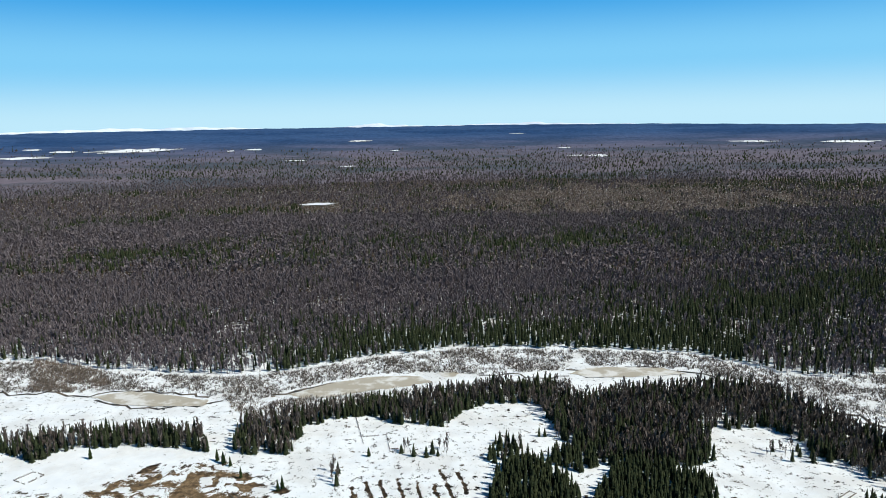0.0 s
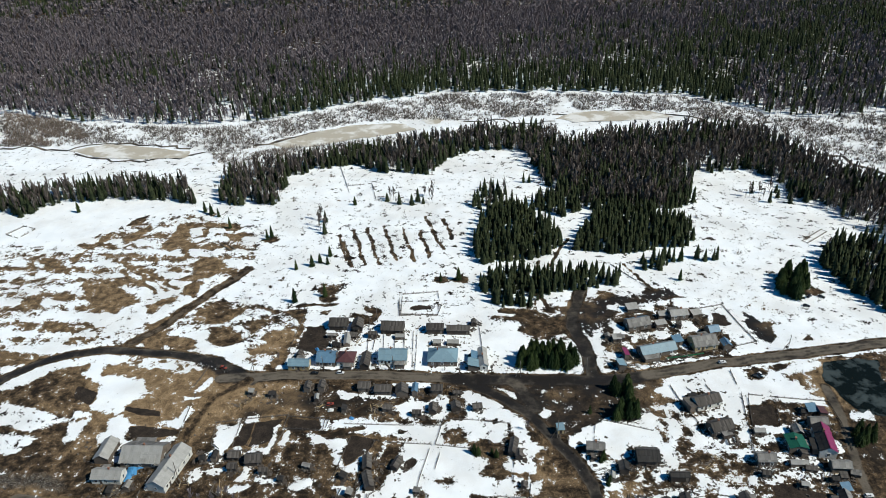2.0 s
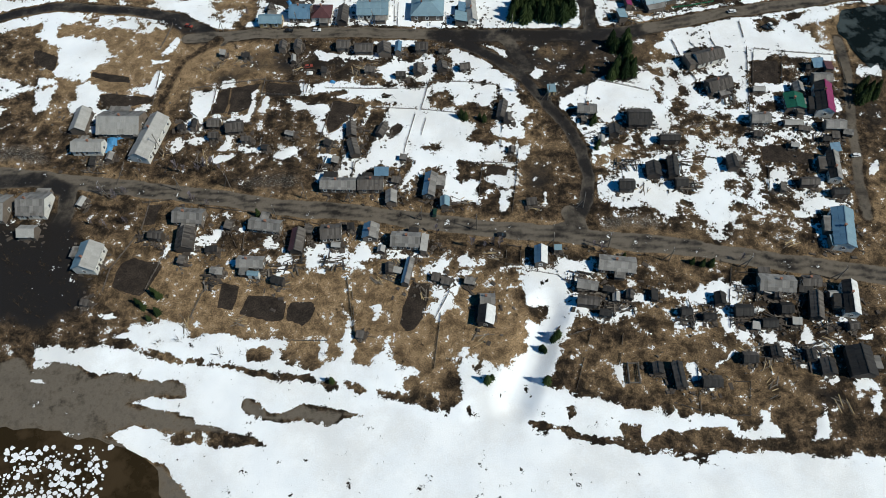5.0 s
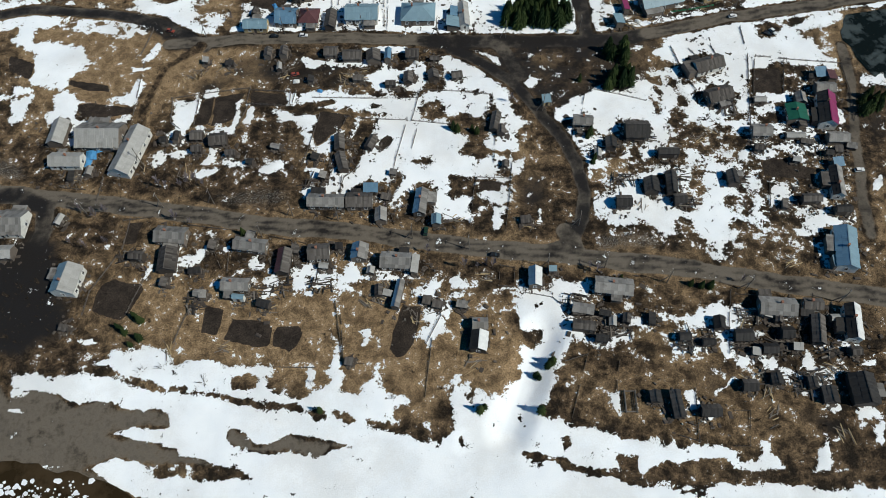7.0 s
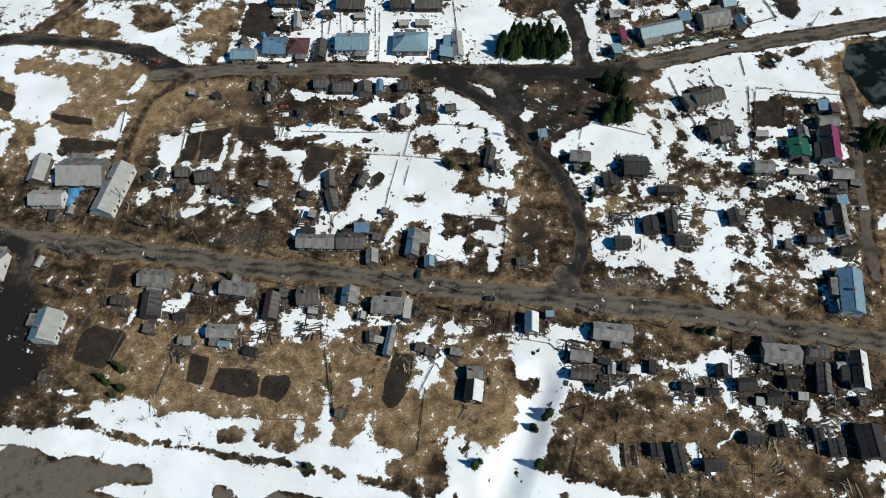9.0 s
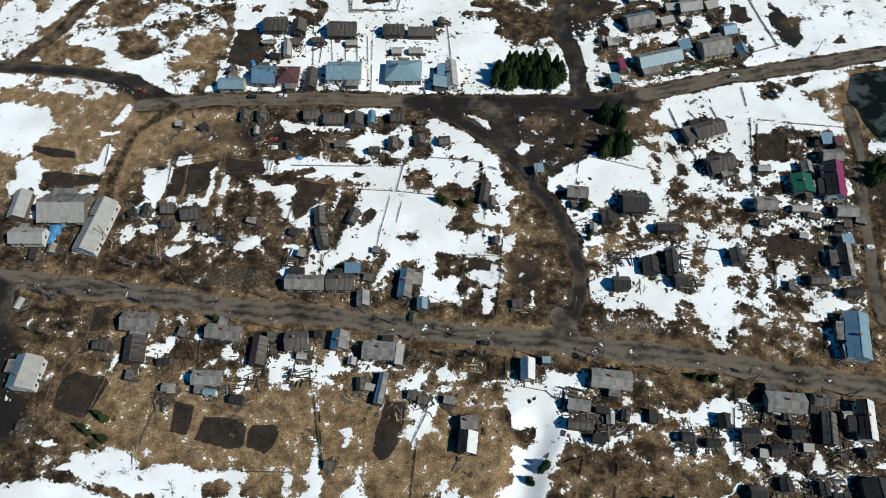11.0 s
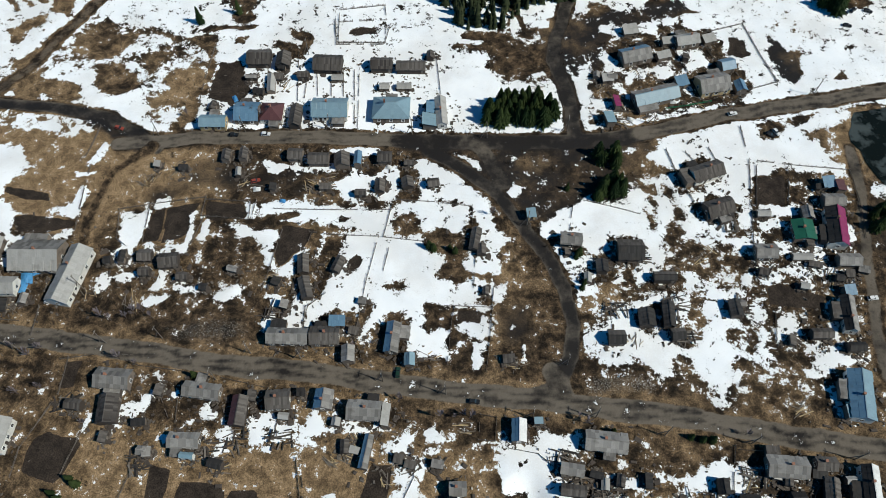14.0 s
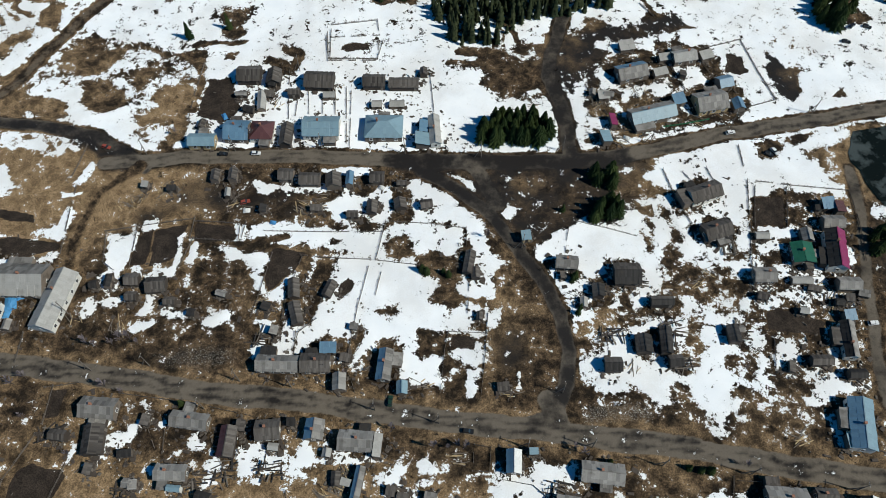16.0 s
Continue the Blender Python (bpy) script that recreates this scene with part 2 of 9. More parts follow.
ROOFS = {
    "slate": weathered("grey_corrugated_sheet", (0.10, 0.094, 0.088), (0.30, 0.285, 0.265), 0.7, 0.9, ribs=1.05),
    "pale": weathered("pale_corrugated_sheet", (0.27, 0.262, 0.245), (0.36, 0.35, 0.33), 0.6, 0.85, stains=0.3, ribs=1.05),
    "wood": weathered("grey_board_roof", (0.026, 0.022, 0.02), (0.135, 0.12, 0.107), 0.9, 0.9, ribs=0.55),
    "black": weathered("tarred_felt_roof", (0.012, 0.011, 0.011), (0.04, 0.037, 0.035), 0.8, 0.8, ribs=0.55),
    "blue": weathered("pale_blue_painted_metal", (0.15, 0.235, 0.285), (0.19, 0.285, 0.335), 0.5, 0.5, stains=0.2, spec=0.5, ribs=1.05),
    "deep": weathered("blue_painted_metal", (0.085, 0.165, 0.25), (0.12, 0.22, 0.31), 0.5, 0.5, stains=0.25, spec=0.5, ribs=1.05),
    "maroon": weathered("maroon_metal", (0.075, 0.032, 0.035), (0.105, 0.045, 0.045), 0.6, 0.55, stains=0.2, ribs=1.05),
    "magenta": weathered("crimson_metal", (0.17, 0.02, 0.075), (0.22, 0.03, 0.095), 0.6, 0.5, stains=0.15, ribs=1.05),
    "green": weathered("green_metal", (0.012, 0.085, 0.055), (0.02, 0.11, 0.07), 0.6, 0.5, stains=0.15, ribs=1.05),
    "white": weathered("galvanised_white_metal", (0.55, 0.55, 0.54), (0.68, 0.68, 0.66), 0.5, 0.5, stains=0.2, ribs=1.05),
}
M_FENCE = weathered("grey_fence_boards", (0.09, 0.075, 0.062), (0.19, 0.165, 0.14), 1.5)
M_GREENPAINT = weathered("green_paint", (0.015, 0.18, 0.08), (0.02, 0.24, 0.11), 1.5, stains=0.2)
M_BRICK = weathered("chimney_brick", (0.22, 0.10, 0.065), (0.30, 0.15, 0.10), 3.0)
M_RUBBER = weathered("tyre_rubber", (0.015, 0.015, 0.015), (0.025, 0.025, 0.025), 4)


# ---- terrain ----
def smooth(v, a, b):
    t = np.clip((v - a) / (b - a), 0, 1)
    return t * t * (3 - 2 * t)


def wave_noise(x, y, scale, seed):
    """Cheap smooth noise for arrays, about -1..1."""
    rng = np.random.RandomState(seed)
    total, amp, norm = np.zeros_like(x, dtype=float), 1.0, 0.0
    for octave in range(4):
        for _ in range(4):
            a, p = rng.uniform(0, 2 * math.pi, 2)
            k = 2 * math.pi * scale * (2 ** octave) * rng.uniform(0.7, 1.4)
            total += amp * np.sin(k * (x * math.cos(a) + y * math.sin(a)) + p)
        norm += amp * 2
        amp *= 0.55
    return total / norm


BANK = [(-140.8, 103.3), (-112.6, 96.8), (-80.0, 96.3), (-52.0, 91.7), (-24.6, 84.9), (0.2, 79.9), (12.5, 82.8), (36.7, 78.6), (60.6, 76.7), (79.5, 74.2), (95.9, 68.9), (122.5, 65.7)]
GULLY = [(27.3, 111.5), (23.9, 102.9), (20.1, 93.0), (15.7, 83.5)]


def line_distance(x, y, pts):
    best = np.full(np.shape(x), 1e9)
    for (ax, ay), (bx, by) in zip(pts, pts[1:]):
        dx, dy = bx - ax, by - ay
        t = np.clip(((x - ax) * dx + (y - ay) * dy) / (dx * dx + dy * dy), 0, 1)
        best = np.minimum(best, np.hypot(x - ax - t * dx, y - ay - t * dy))
    return best


def far_rise(d, az):
    """The plain climbs gently towards the horizon, less so in the east."""
    return (151.0 - 8.0 * smooth(az, radians(-25), 0) - 34.0 * smooth(az, 0, radians(35))) * (np.clip((d - 2000) / 2850, 0, 1.2)) ** 1.5


def height(x, y):
    x, y = np.asarray(x, float), np.asarray(y, float)
    bx, by = np.array(BANK).T
    below = np.interp(x, bx, by) - y
    z = -2.2 * smooth(below, -5, 4)
    z = z - 2.5 * (1 - smooth(line_distance(x, y, GULLY), 0.5, 8.0)) * smooth(-below, -14, 2)
    z = z + 0.25 * wave_noise(x, y, 1 / 60, 3)
    return z + far_rise(np.hypot(x, y + 18), np.arctan2(x, y + 18)) - 30 * smooth(np.hypot(x, y + 18), 2550, 3100)


def ground_z(x, y):
    return float(height(np.array([x]), np.array([y]))[0])


def axis(lo, hi, step, grow_lo, grow_hi, end_lo, end_hi):
    mid = list(np.arange(lo, hi, step))
    s, v = step, mid[-1]
    while v < end_hi:
        s *= grow_hi
        v += s
        mid.append(v)
    s, v = step, mid[0]
    while v > end_lo:
        s *= grow_lo
        v -= s
        mid.insert(0, v)
    return np.array(mid)


GXS = axis(-190, 200, 0.8, 1.035, 1.035, -4800, 4800)
GYS = axis(58, 312, 0.8, 1.06, 1.018, -700, 4850)
GX, GY = np.meshgrid(GXS, GYS)
SNOW, ROAD, SOIL, STRAW, WET, RUBBLE = (np.zeros(GX.shape) for _ in range(6))
WARP_X, WARP_Y = 1.6 * wave_noise(GX, GY, 1 / 22, 11), 1.6 * wave_noise(GX, GY, 1 / 22, 12)


def window(pts, pad):
    xs, ys = [p[0] for p in pts], [p[1] for p in pts]
    i0, i1 = np.searchsorted(GXS, (min(xs) - pad, max(xs) + pad))
    j0, j1 = np.searchsorted(GYS, (min(ys) - pad, max(ys) + pad))
    return slice(j0, j1), slice(i0, i1)


def inside(x, y, pts):
    odd = np.zeros(np.shape(x), bool)
    for (ax, ay), (bx, by) in zip(pts, pts[1:] + pts[:1]):
        if ay != by:
            odd ^= ((ay > y) != (by > y)) & (x < (bx - ax) * (y - ay) / (by - ay) + ax)
    return odd


def area(layer, pts, value, soft=1.5, warp=1.0):
    w = window(pts, 4 * soft + 3)
    x, y = GX[w] + warp * WARP_X[w], GY[w] + warp * WARP_Y[w]
    d = line_distance(x, y, pts + pts[:1]) * np.where(inside(x, y, pts), 1, -1)
    k = smooth(d, -soft, soft)
    layer[w] = layer[w] * (1 - k) + value * k


def strip(layer, pts, width, value, soft=0.75, warp=0.3):
    w = window(pts, width + 4 * soft + 3)
    d = line_distance(GX[w] + warp * WARP_X[w], GY[w] + warp * WARP_Y[w], pts)
    k = 1 - smooth(d, width / 2 - soft, width / 2 + soft)
    layer[w] = layer[w] * (1 - k) + value * k


def snow(pts, value=0.8, soft=1.5):
    area(SNOW, pts, value, 1.5 * soft, 0.6)


def bare(pts, value=0.12, soft=1.5):
    area(SNOW, pts, value, 1.5 * soft, 0.6)


def plot(pts):
    """A dug-over garden bed."""
    area(SOIL, pts, 1.0, 0.5, 0.25)
    area(SNOW, pts, 0.05, 0.8, 0.25)


def grass(pts, value=1.0, soft=3):
    area(STRAW, pts, value, soft)


def damp(pts, value=0.9, soft=2.5):
    area(WET, pts, value, soft)
    area(SNOW, pts, 0.12, soft)


def road(pts, width, wet=0.1, gravel=1.0):
    strip(SNOW, pts, width + 1.5, 0.02, 0.8)
    strip(ROAD, pts, width, gravel, 0.9)
    strip(SOIL, pts, width + 1, 0.0, 0.9)
    strip(WET, pts, width, wet, 1.0)
    strip(STRAW, pts, width, 0.0, 1.0)


# broad cover: snowfields to the north, thawed village
SNOW += 0.30 + 0.15 * wave_noise(GX, GY, 1 / 14, 41) + 0.45 * smooth(GY + 0.12 * GX + 6 * wave_noise(GX, GY, 1 / 50, 5), 238, 262)
STRAW += 0.30 + 0.42 * wave_noise(GX, GY, 1 / 70, 7)
WET += 0.12
# thawing pasture in the north-west
area(SNOW, [(-278.2, 336.1), (-246.3, 347.9), (-221.2, 363.9), (-195.0, 373.8), (-148.9, 391.0), (-114.4, 350.7), (-114.4, 326.0), (-120.0, 293.7), (-118.2, 261.5), (-96.1, 237.6), (-126.4, 234.3), (-199.6, 235.2), (-224.2, 250.8)], 0.60, 8)
area(STRAW, [(-278.2, 336.1), (-246.3, 347.9), (-221.2, 363.9), (-195.0, 373.8), (-148.9, 391.0), (-114.4, 350.7), (-114.4, 326.0), (-120.0, 293.7), (-118.2, 261.5), (-96.1, 237.6), (-126.4, 234.3), (-199.6, 235.2), (-224.2, 250.8)], 0.62, 8)
_m = np.zeros(GX.shape)
area(_m, [(-278.2, 336.1), (-246.3, 347.9), (-221.2, 363.9), (-195.0, 373.8), (-148.9, 391.0), (-114.4, 350.7), (-114.4, 326.0), (-120.0, 293.7), (-118.2, 261.5), (-96.1, 237.6), (-126.4, 234.3), (-199.6, 235.2), (-224.2, 250.8)], 1.0, 8)
SNOW += _m * (0.40 * wave_noise(GX + 0.6 * GY, 2.2 * GY, 1 / 36, 43) - 0.03)
snow([(-306.5, 417.0), (-207.3, 413.3), (-157.3, 395.2), (-198.0, 381.2), (-221.5, 344.0), (-270.2, 355.1)], 0.92, 4)
# grass, mud and rubble of the village
WEST_MEADOW = [(-165.8, 247.6), (-133.0, 246.8), (-113.7, 242.1), (-103.9, 232.8), (-108.8, 218.4), (-112.3, 212.6), (-114.6, 193.7), (-131.7, 202.9), (-153.4, 206.9)]
grass(WEST_MEADOW, 1.0, 3)
damp([(-123.9, 242.4), (-104.3, 245.7), (-89.6, 229.9), (-96.8, 226.4), (-106.4, 230.4), (-112.6, 236.9)], 0.95, 3)
damp([(40.1, 287.9), (63.9, 287.0), (73.4, 277.6), (61.9, 252.4), (55.2, 229.3), (47.4, 229.5), (50.7, 252.8), (43.0, 269.9)], 0.6, 3)
damp([(47.1, 276.2), (73.2, 289.8), (101.3, 294.1), (103.3, 286.8), (79.2, 280.2), (50.3, 263.0)], 0.75, 2)
grass([(44.5, 287.7), (65.3, 280.9), (61.8, 269.2), (43.0, 269.9)], 0.9, 3)
damp([(125.1, 275.9), (133.5, 271.2), (136.0, 248.7), (128.7, 247.6), (124.9, 261.4)], 0.8, 2)
damp([(153.1, 259.1), (158.4, 259.8), (157.5, 253.4), (151.3, 252.8)], 0.35, 2)
damp([(64.6, 275.0), (58.6, 259.4), (60.9, 244.5), (56.6, 242.0), (56.0, 263.7)], 0.8, 1.5)
grass([(-113.3, 230.6), (-69.7, 228.1), (-63.7, 211.2), (-86.2, 209.6), (-103.3, 201.0), (-107.4, 186.1), (-111.4, 212.6)], 0.75, 4)
damp([(-79.1, 225.9), (-53.6, 223.9), (-37.7, 217.5), (-48.6, 210.8), (-67.8, 213.7), (-85.4, 205.0), (-92.3, 212.0), (-76.0, 217.4)], 0.55, 4)
area(RUBBLE, [(-78.8, 165.5), (-51.4, 166.8), (-47.0, 157.3), (-63.6, 154.9), (-75.8, 158.0)], 0.58, 5)
damp([(-11.2, 233.8), (20.1, 229.1), (66.7, 227.7), (83.1, 233.4), (74.6, 216.6), (67.0, 203.0), (36.8, 195.0), (23.1, 211.1), (14.1, 223.2), (-7.2, 223.8)], 0.62, 3)
grass([(24.6, 221.6), (44.7, 221.0), (38.1, 210.6), (26.8, 211.0)], 0.7, 2)
grass([(46.8, 170.1), (59.4, 173.7), (60.0, 165.9), (48.0, 165.3)], 0.8, 2)
grass([(84.8, 189.4), (99.1, 189.1), (96.4, 176.8), (84.3, 177.1)], 0.4, 3)
grass([(87.1, 148.7), (113.2, 148.1), (108.7, 131.2), (88.3, 131.7)], 0.5, 4)
area(RUBBLE, [(45.8, 146.2), (68.3, 143.9), (67.0, 136.3), (43.4, 139.3)], 0.6, 3)
damp([(-171.4, 141.0), (-145.3, 138.4), (-134.3, 149.7), (-125.2, 140.3), (-121.2, 121.2), (-133.2, 117.4), (-156.5, 109.9)], 1.0, 9)
area(RUBBLE, [(-184.3, 181.4), (-145.6, 180.6), (-139.5, 169.7), (-179.2, 170.4)], 0.6, 3)
grass([(-121.4, 140.3), (-91.0, 139.9), (-88.0, 107.4), (-107.0, 113.2)], 0.5, 4)
grass([(-94.1, 126.9), (-81.9, 126.7), (-78.2, 104.7), (-89.1, 110.2)], 0.9, 4)
grass([(-79.8, 124.7), (-41.4, 118.3), (-41.9, 104.1), (-76.8, 106.5)], 0.8, 4)
grass([(7.3, 115.5), (23.6, 109.8), (21.1, 96.2), (9.7, 89.9), (5.4, 103.2)], 1.0, 4)
grass([(-25.3, 135.1), (-6.0, 132.7), (-1.3, 83.7), (-21.6, 87.2), (-19.0, 103.7)], 0.6, 5)
grass([(-53.3, 118.6), (-19.0, 103.7), (-20.3, 93.6), (-47.6, 95.7)], 0.4, 5)
grass([(31.2, 102.8), (106.8, 93.1), (99.3, 76.1), (34.1, 83.2)], 0.5, 6)
grass([(-97.4, 134.8), (21.2, 124.5), (16.2, 93.0), (-47.4, 94.1), (-92.1, 108.5)], 0.74, 6)
damp([(44.0, 257.1), (53.7, 256.7), (53.5, 244.7), (54.8, 231.6), (45.1, 233.4), (42.4, 239.2)], 0.59, 4.0)
# wet ground by the pond spruces, with their shadow painted into the same patch
damp([(139.5, 202.2), (152.2, 200.6), (144.3, 174.6), (137.4, 174.8), (137.9, 186.4)], 0.49, 4.0)
damp([(-75.0, 223.4), (-54.0, 220.0), (-49.4, 213.2), (-37.0, 210.2), (-44.8, 206.6), (-71.4, 211.3), (-80.1, 215.5)], 0.52, 4.0)
damp([(77.0, 101.2), (83.8, 96.3), (78.4, 92.4), (67.2, 94.2), (63.9, 97.4)], 0.52, 4.0)
damp([(83.3, 116.3), (99.0, 114.3), (95.7, 100.9), (82.4, 104.4)], 0.49, 4.0)
damp([(93.1, 89.8), (106.9, 85.0), (102.7, 80.6), (94.6, 83.7)], 0.42, 4.0)
damp([(20.7, 165.7), (31.7, 166.5), (35.3, 155.7), (27.3, 155.9), (21.1, 157.1)], 0.52, 4.0)
damp([(41.0, 189.1), (43.7, 177.3), (44.2, 155.5), (42.1, 143.3), (37.1, 145.4), (39.3, 159.8), (37.9, 175.2)], 0.35, 4.0)
# the village: bare turf between patches of old snow
area(SNOW, [(-210.0, 58.0), (210.0, 58.0), (210.0, 258.0), (110.0, 238.0), (75.0, 230.0), (-100.0, 232.0), (-210.0, 252.0)], 0.20, 2.0)
area(SNOW, [(48.0, 168.0), (60.0, 200.0), (80.0, 228.0), (140.0, 225.0), (134.0, 150.0), (96.0, 130.0), (45.0, 142.0)], 0.36, 4.0)
area(SNOW, [(-75.0, 130.0), (0.0, 118.0), (118.0, 92.0), (112.0, 118.0), (30.0, 132.0), (-60.0, 147.0)], 0.29, 4.0)
area(SNOW, [(-98.0, 186.0), (-60.0, 206.0), (-44.0, 196.0), (-52.0, 168.0), (-92.0, 170.0)], 0.27, 4.0)
area(SNOW, [(-170.0, 252.0), (-100.0, 236.0), (50.0, 231.0), (115.0, 240.0), (195.0, 258.0), (195.0, 310.0), (-165.0, 312.0)], 0.74, 2.0)
area(SNOW, [(-148.7, 262.4), (-140.7, 278.5), (-125.6, 295.3), (-103.0, 288.7), (-74.8, 283.5), (-76.5, 265.6), (-77.3, 250.0), (-94.8, 243.1), (-114.0, 251.1), (-125.4, 248.9), (-145.5, 250.7)], 0.57, 4.0)
area(SNOW, [(23.4, 273.5), (40.5, 281.4), (49.7, 289.8), (67.2, 293.7), (63.7, 265.4), (52.5, 255.1), (38.5, 254.3), (26.7, 257.2)], 0.36, 3.0)
SNOW += 0.13 * wave_noise(GX, GY, 1 / 30, 44) * smooth(GY, 225, 245) * smooth(GY, 330, 300)
# far western fields
snow([(-203.4, 240.8), (-175.0, 244.8), (-155.8, 247.6), (-152.0, 244.3), (-177.3, 238.7), (-186.9, 227.7), (-194.9, 224.3)], 0.82, soft=1.0)
snow([(-191.2, 217.3), (-169.6, 211.5), (-158.2, 206.7), (-169.0, 200.6), (-185.0, 205.3)], 0.74, soft=1.0)
snow([(-182.7, 200.8), (-165.3, 197.4), (-169.8, 188.6), (-176.4, 188.7)], 0.72, soft=1.0)
# dry meadow and farmyards in the west
snow([(-157.0, 233.9), (-153.3, 234.4), (-144.0, 233.2), (-135.9, 230.1), (-134.1, 225.3), (-132.0, 222.5), (-135.4, 219.4), (-137.2, 215.9), (-137.7, 212.0), (-139.0, 209.4), (-146.6, 211.0), (-152.2, 213.0), (-151.9, 219.1), (-153.1, 225.9), (-156.0, 230.2)], 0.85, soft=1.3)
snow([(-162.2, 248.7), (-149.9, 245.9), (-151.2, 244.2), (-157.1, 243.8), (-157.5, 237.4), (-156.4, 233.3), (-157.3, 229.4), (-165.5, 233.6), (-166.1, 235.7), (-162.1, 237.0), (-162.7, 241.9)], 0.85, soft=1.3)
snow([(-169.7, 248.1), (-163.3, 248.8), (-163.4, 242.8), (-167.7, 241.2)], 0.75, soft=0.9)
snow([(-171.2, 253.3), (-155.7, 253.0), (-155.0, 250.6), (-163.5, 249.4), (-170.0, 249.0)], 0.7, soft=0.6)
snow([(-172.7, 258.2), (-161.9, 257.9), (-156.4, 255.8), (-157.1, 254.3), (-162.8, 254.8), (-171.5, 254.2)], 0.62, soft=0.56)
snow([(-162.1, 260.3), (-151.3, 261.8), (-149.7, 264.3), (-161.0, 264.7)], 0.57, soft=0.62)
snow([(-137.2, 263.8), (-118.1, 263.1), (-116.3, 254.4), (-104.9, 251.8), (-98.2, 250.7), (-99.5, 245.6), (-101.3, 243.6), (-103.3, 242.8), (-109.5, 246.9), (-117.7, 250.2), (-122.1, 255.5), (-125.3, 260.2), (-135.4, 260.6)], 0.85, soft=1.3)
snow([(-138.7, 250.9), (-135.1, 254.4), (-131.0, 256.1), (-128.7, 252.7), (-129.8, 250.3), (-135.3, 250.5)], 0.85, soft=0.81)
snow([(-101.2, 242.7), (-97.3, 238.8), (-93.4, 234.6), (-96.6, 234.8), (-100.2, 239.8)], 0.85, soft=1.09)
snow([(-145.3, 245.1), (-141.5, 244.7), (-139.1, 243.5), (-144.4, 243.3)], 0.75, soft=0.45)
snow([(-116.3, 254.4), (-107.7, 255.0), (-98.5, 259.3), (-95.5, 254.5), (-98.1, 250.1), (-104.7, 250.9)], 0.7, soft=1.29)
snow([(-159.3, 212.7), (-152.0, 211.9), (-148.7, 209.7), (-154.1, 208.6), (-157.8, 207.4)], 0.85, soft=0.74)
snow([(-157.4, 206.1), (-152.7, 207.2), (-148.9, 208.4), (-149.9, 200.8), (-150.1, 194.6), (-153.2, 191.7)], 0.8, soft=1.19)
snow([(-142.9, 206.4), (-139.0, 209.4), (-134.8, 206.2), (-129.9, 202.7), (-131.4, 199.0), (-130.2, 195.7), (-121.2, 193.8), (-114.7, 195.3), (-111.7, 197.9), (-111.6, 194.7), (-118.0, 192.7), (-128.9, 193.0), (-140.1, 194.3), (-142.1, 195.6), (-140.8, 200.5), (-141.0, 203.8)], 0.85, soft=1.3)
snow([(-119.8, 205.0), (-114.2, 207.4), (-112.0, 211.2), (-111.1, 215.1), (-110.1, 209.8), (-111.1, 204.7), (-112.9, 201.0), (-116.2, 202.3)], 0.85, soft=1.3)
snow([(-111.1, 227.4), (-108.7, 231.5), (-106.7, 232.0), (-106.7, 228.6), (-108.0, 224.5), (-111.9, 221.1), (-113.1, 221.9)], 0.75, soft=0.9)
snow([(-115.4, 220.1), (-109.6, 219.9), (-108.9, 218.5), (-114.4, 217.9)], 0.85, soft=0.45)
snow([(-96.3, 203.0), (-87.5, 204.0), (-87.9, 200.2), (-88.4, 191.6), (-90.2, 190.4), (-94.5, 192.5), (-96.2, 196.7)], 0.92, soft=1.23)
snow([(-98.8, 189.5), (-94.2, 191.0), (-90.5, 190.0), (-90.0, 186.8), (-90.5, 183.3), (-93.1, 184.5), (-96.2, 185.8)], 0.7, soft=1.08)
snow([(-86.8, 205.8), (-85.1, 207.8), (-81.7, 208.2), (-81.1, 205.6), (-82.1, 204.1), (-86.4, 203.5)], 0.8, soft=0.66)
snow([(-87.9, 190.4), (-84.6, 192.0), (-83.2, 189.0), (-76.8, 192.0), (-74.7, 191.2), (-74.4, 188.8), (-78.0, 187.2), (-83.8, 187.1), (-87.1, 189.1)], 0.7, soft=0.69)
snow([(-131.7, 192.1), (-129.4, 191.1), (-126.7, 187.9), (-125.8, 184.3), (-130.7, 184.4), (-132.6, 188.0)], 0.8, soft=0.95)
snow([(-94.5, 248.4), (-87.2, 250.3), (-84.5, 243.6), (-87.5, 240.2), (-93.1, 239.5), (-94.9, 244.0)], 0.53, soft=1.3)
plot([(-86.4, 203.5), (-82.9, 204.4), (-82.9, 196.3), (-83.6, 191.9), (-88.4, 191.6), (-87.8, 199.7)])
plot([(-82.1, 204.4), (-71.7, 205.8), (-73.6, 201.8), (-74.8, 194.9), (-77.0, 193.2), (-82.1, 191.2)])
plot([(-132.1, 202.0), (-128.4, 203.2), (-111.8, 200.4), (-111.7, 198.2), (-121.7, 195.7), (-128.9, 196.9)])
plot([(-137.3, 214.6), (-122.5, 211.0), (-121.1, 208.4), (-129.8, 209.1), (-137.0, 212.0)])
plot([(-163.5, 226.8), (-153.0, 223.2), (-152.1, 217.7), (-153.0, 215.6), (-161.3, 219.4)])
# plots between the streets, west
snow([(-77.3, 249.3), (-74.3, 251.3), (-70.9, 250.6), (-67.4, 244.5), (-69.0, 243.1), (-71.9, 246.1), (-75.8, 245.7)], 0.8, soft=1.15)
snow([(-84.1, 248.1), (-79.6, 250.0), (-78.6, 247.9), (-81.9, 243.5)], 0.7, soft=0.77)
snow([(-52.2, 260.7), (-42.3, 260.3), (-41.7, 251.1), (-43.7, 248.1), (-48.0, 248.3), (-50.0, 246.9), (-51.5, 251.4)], 0.88, soft=1.3)
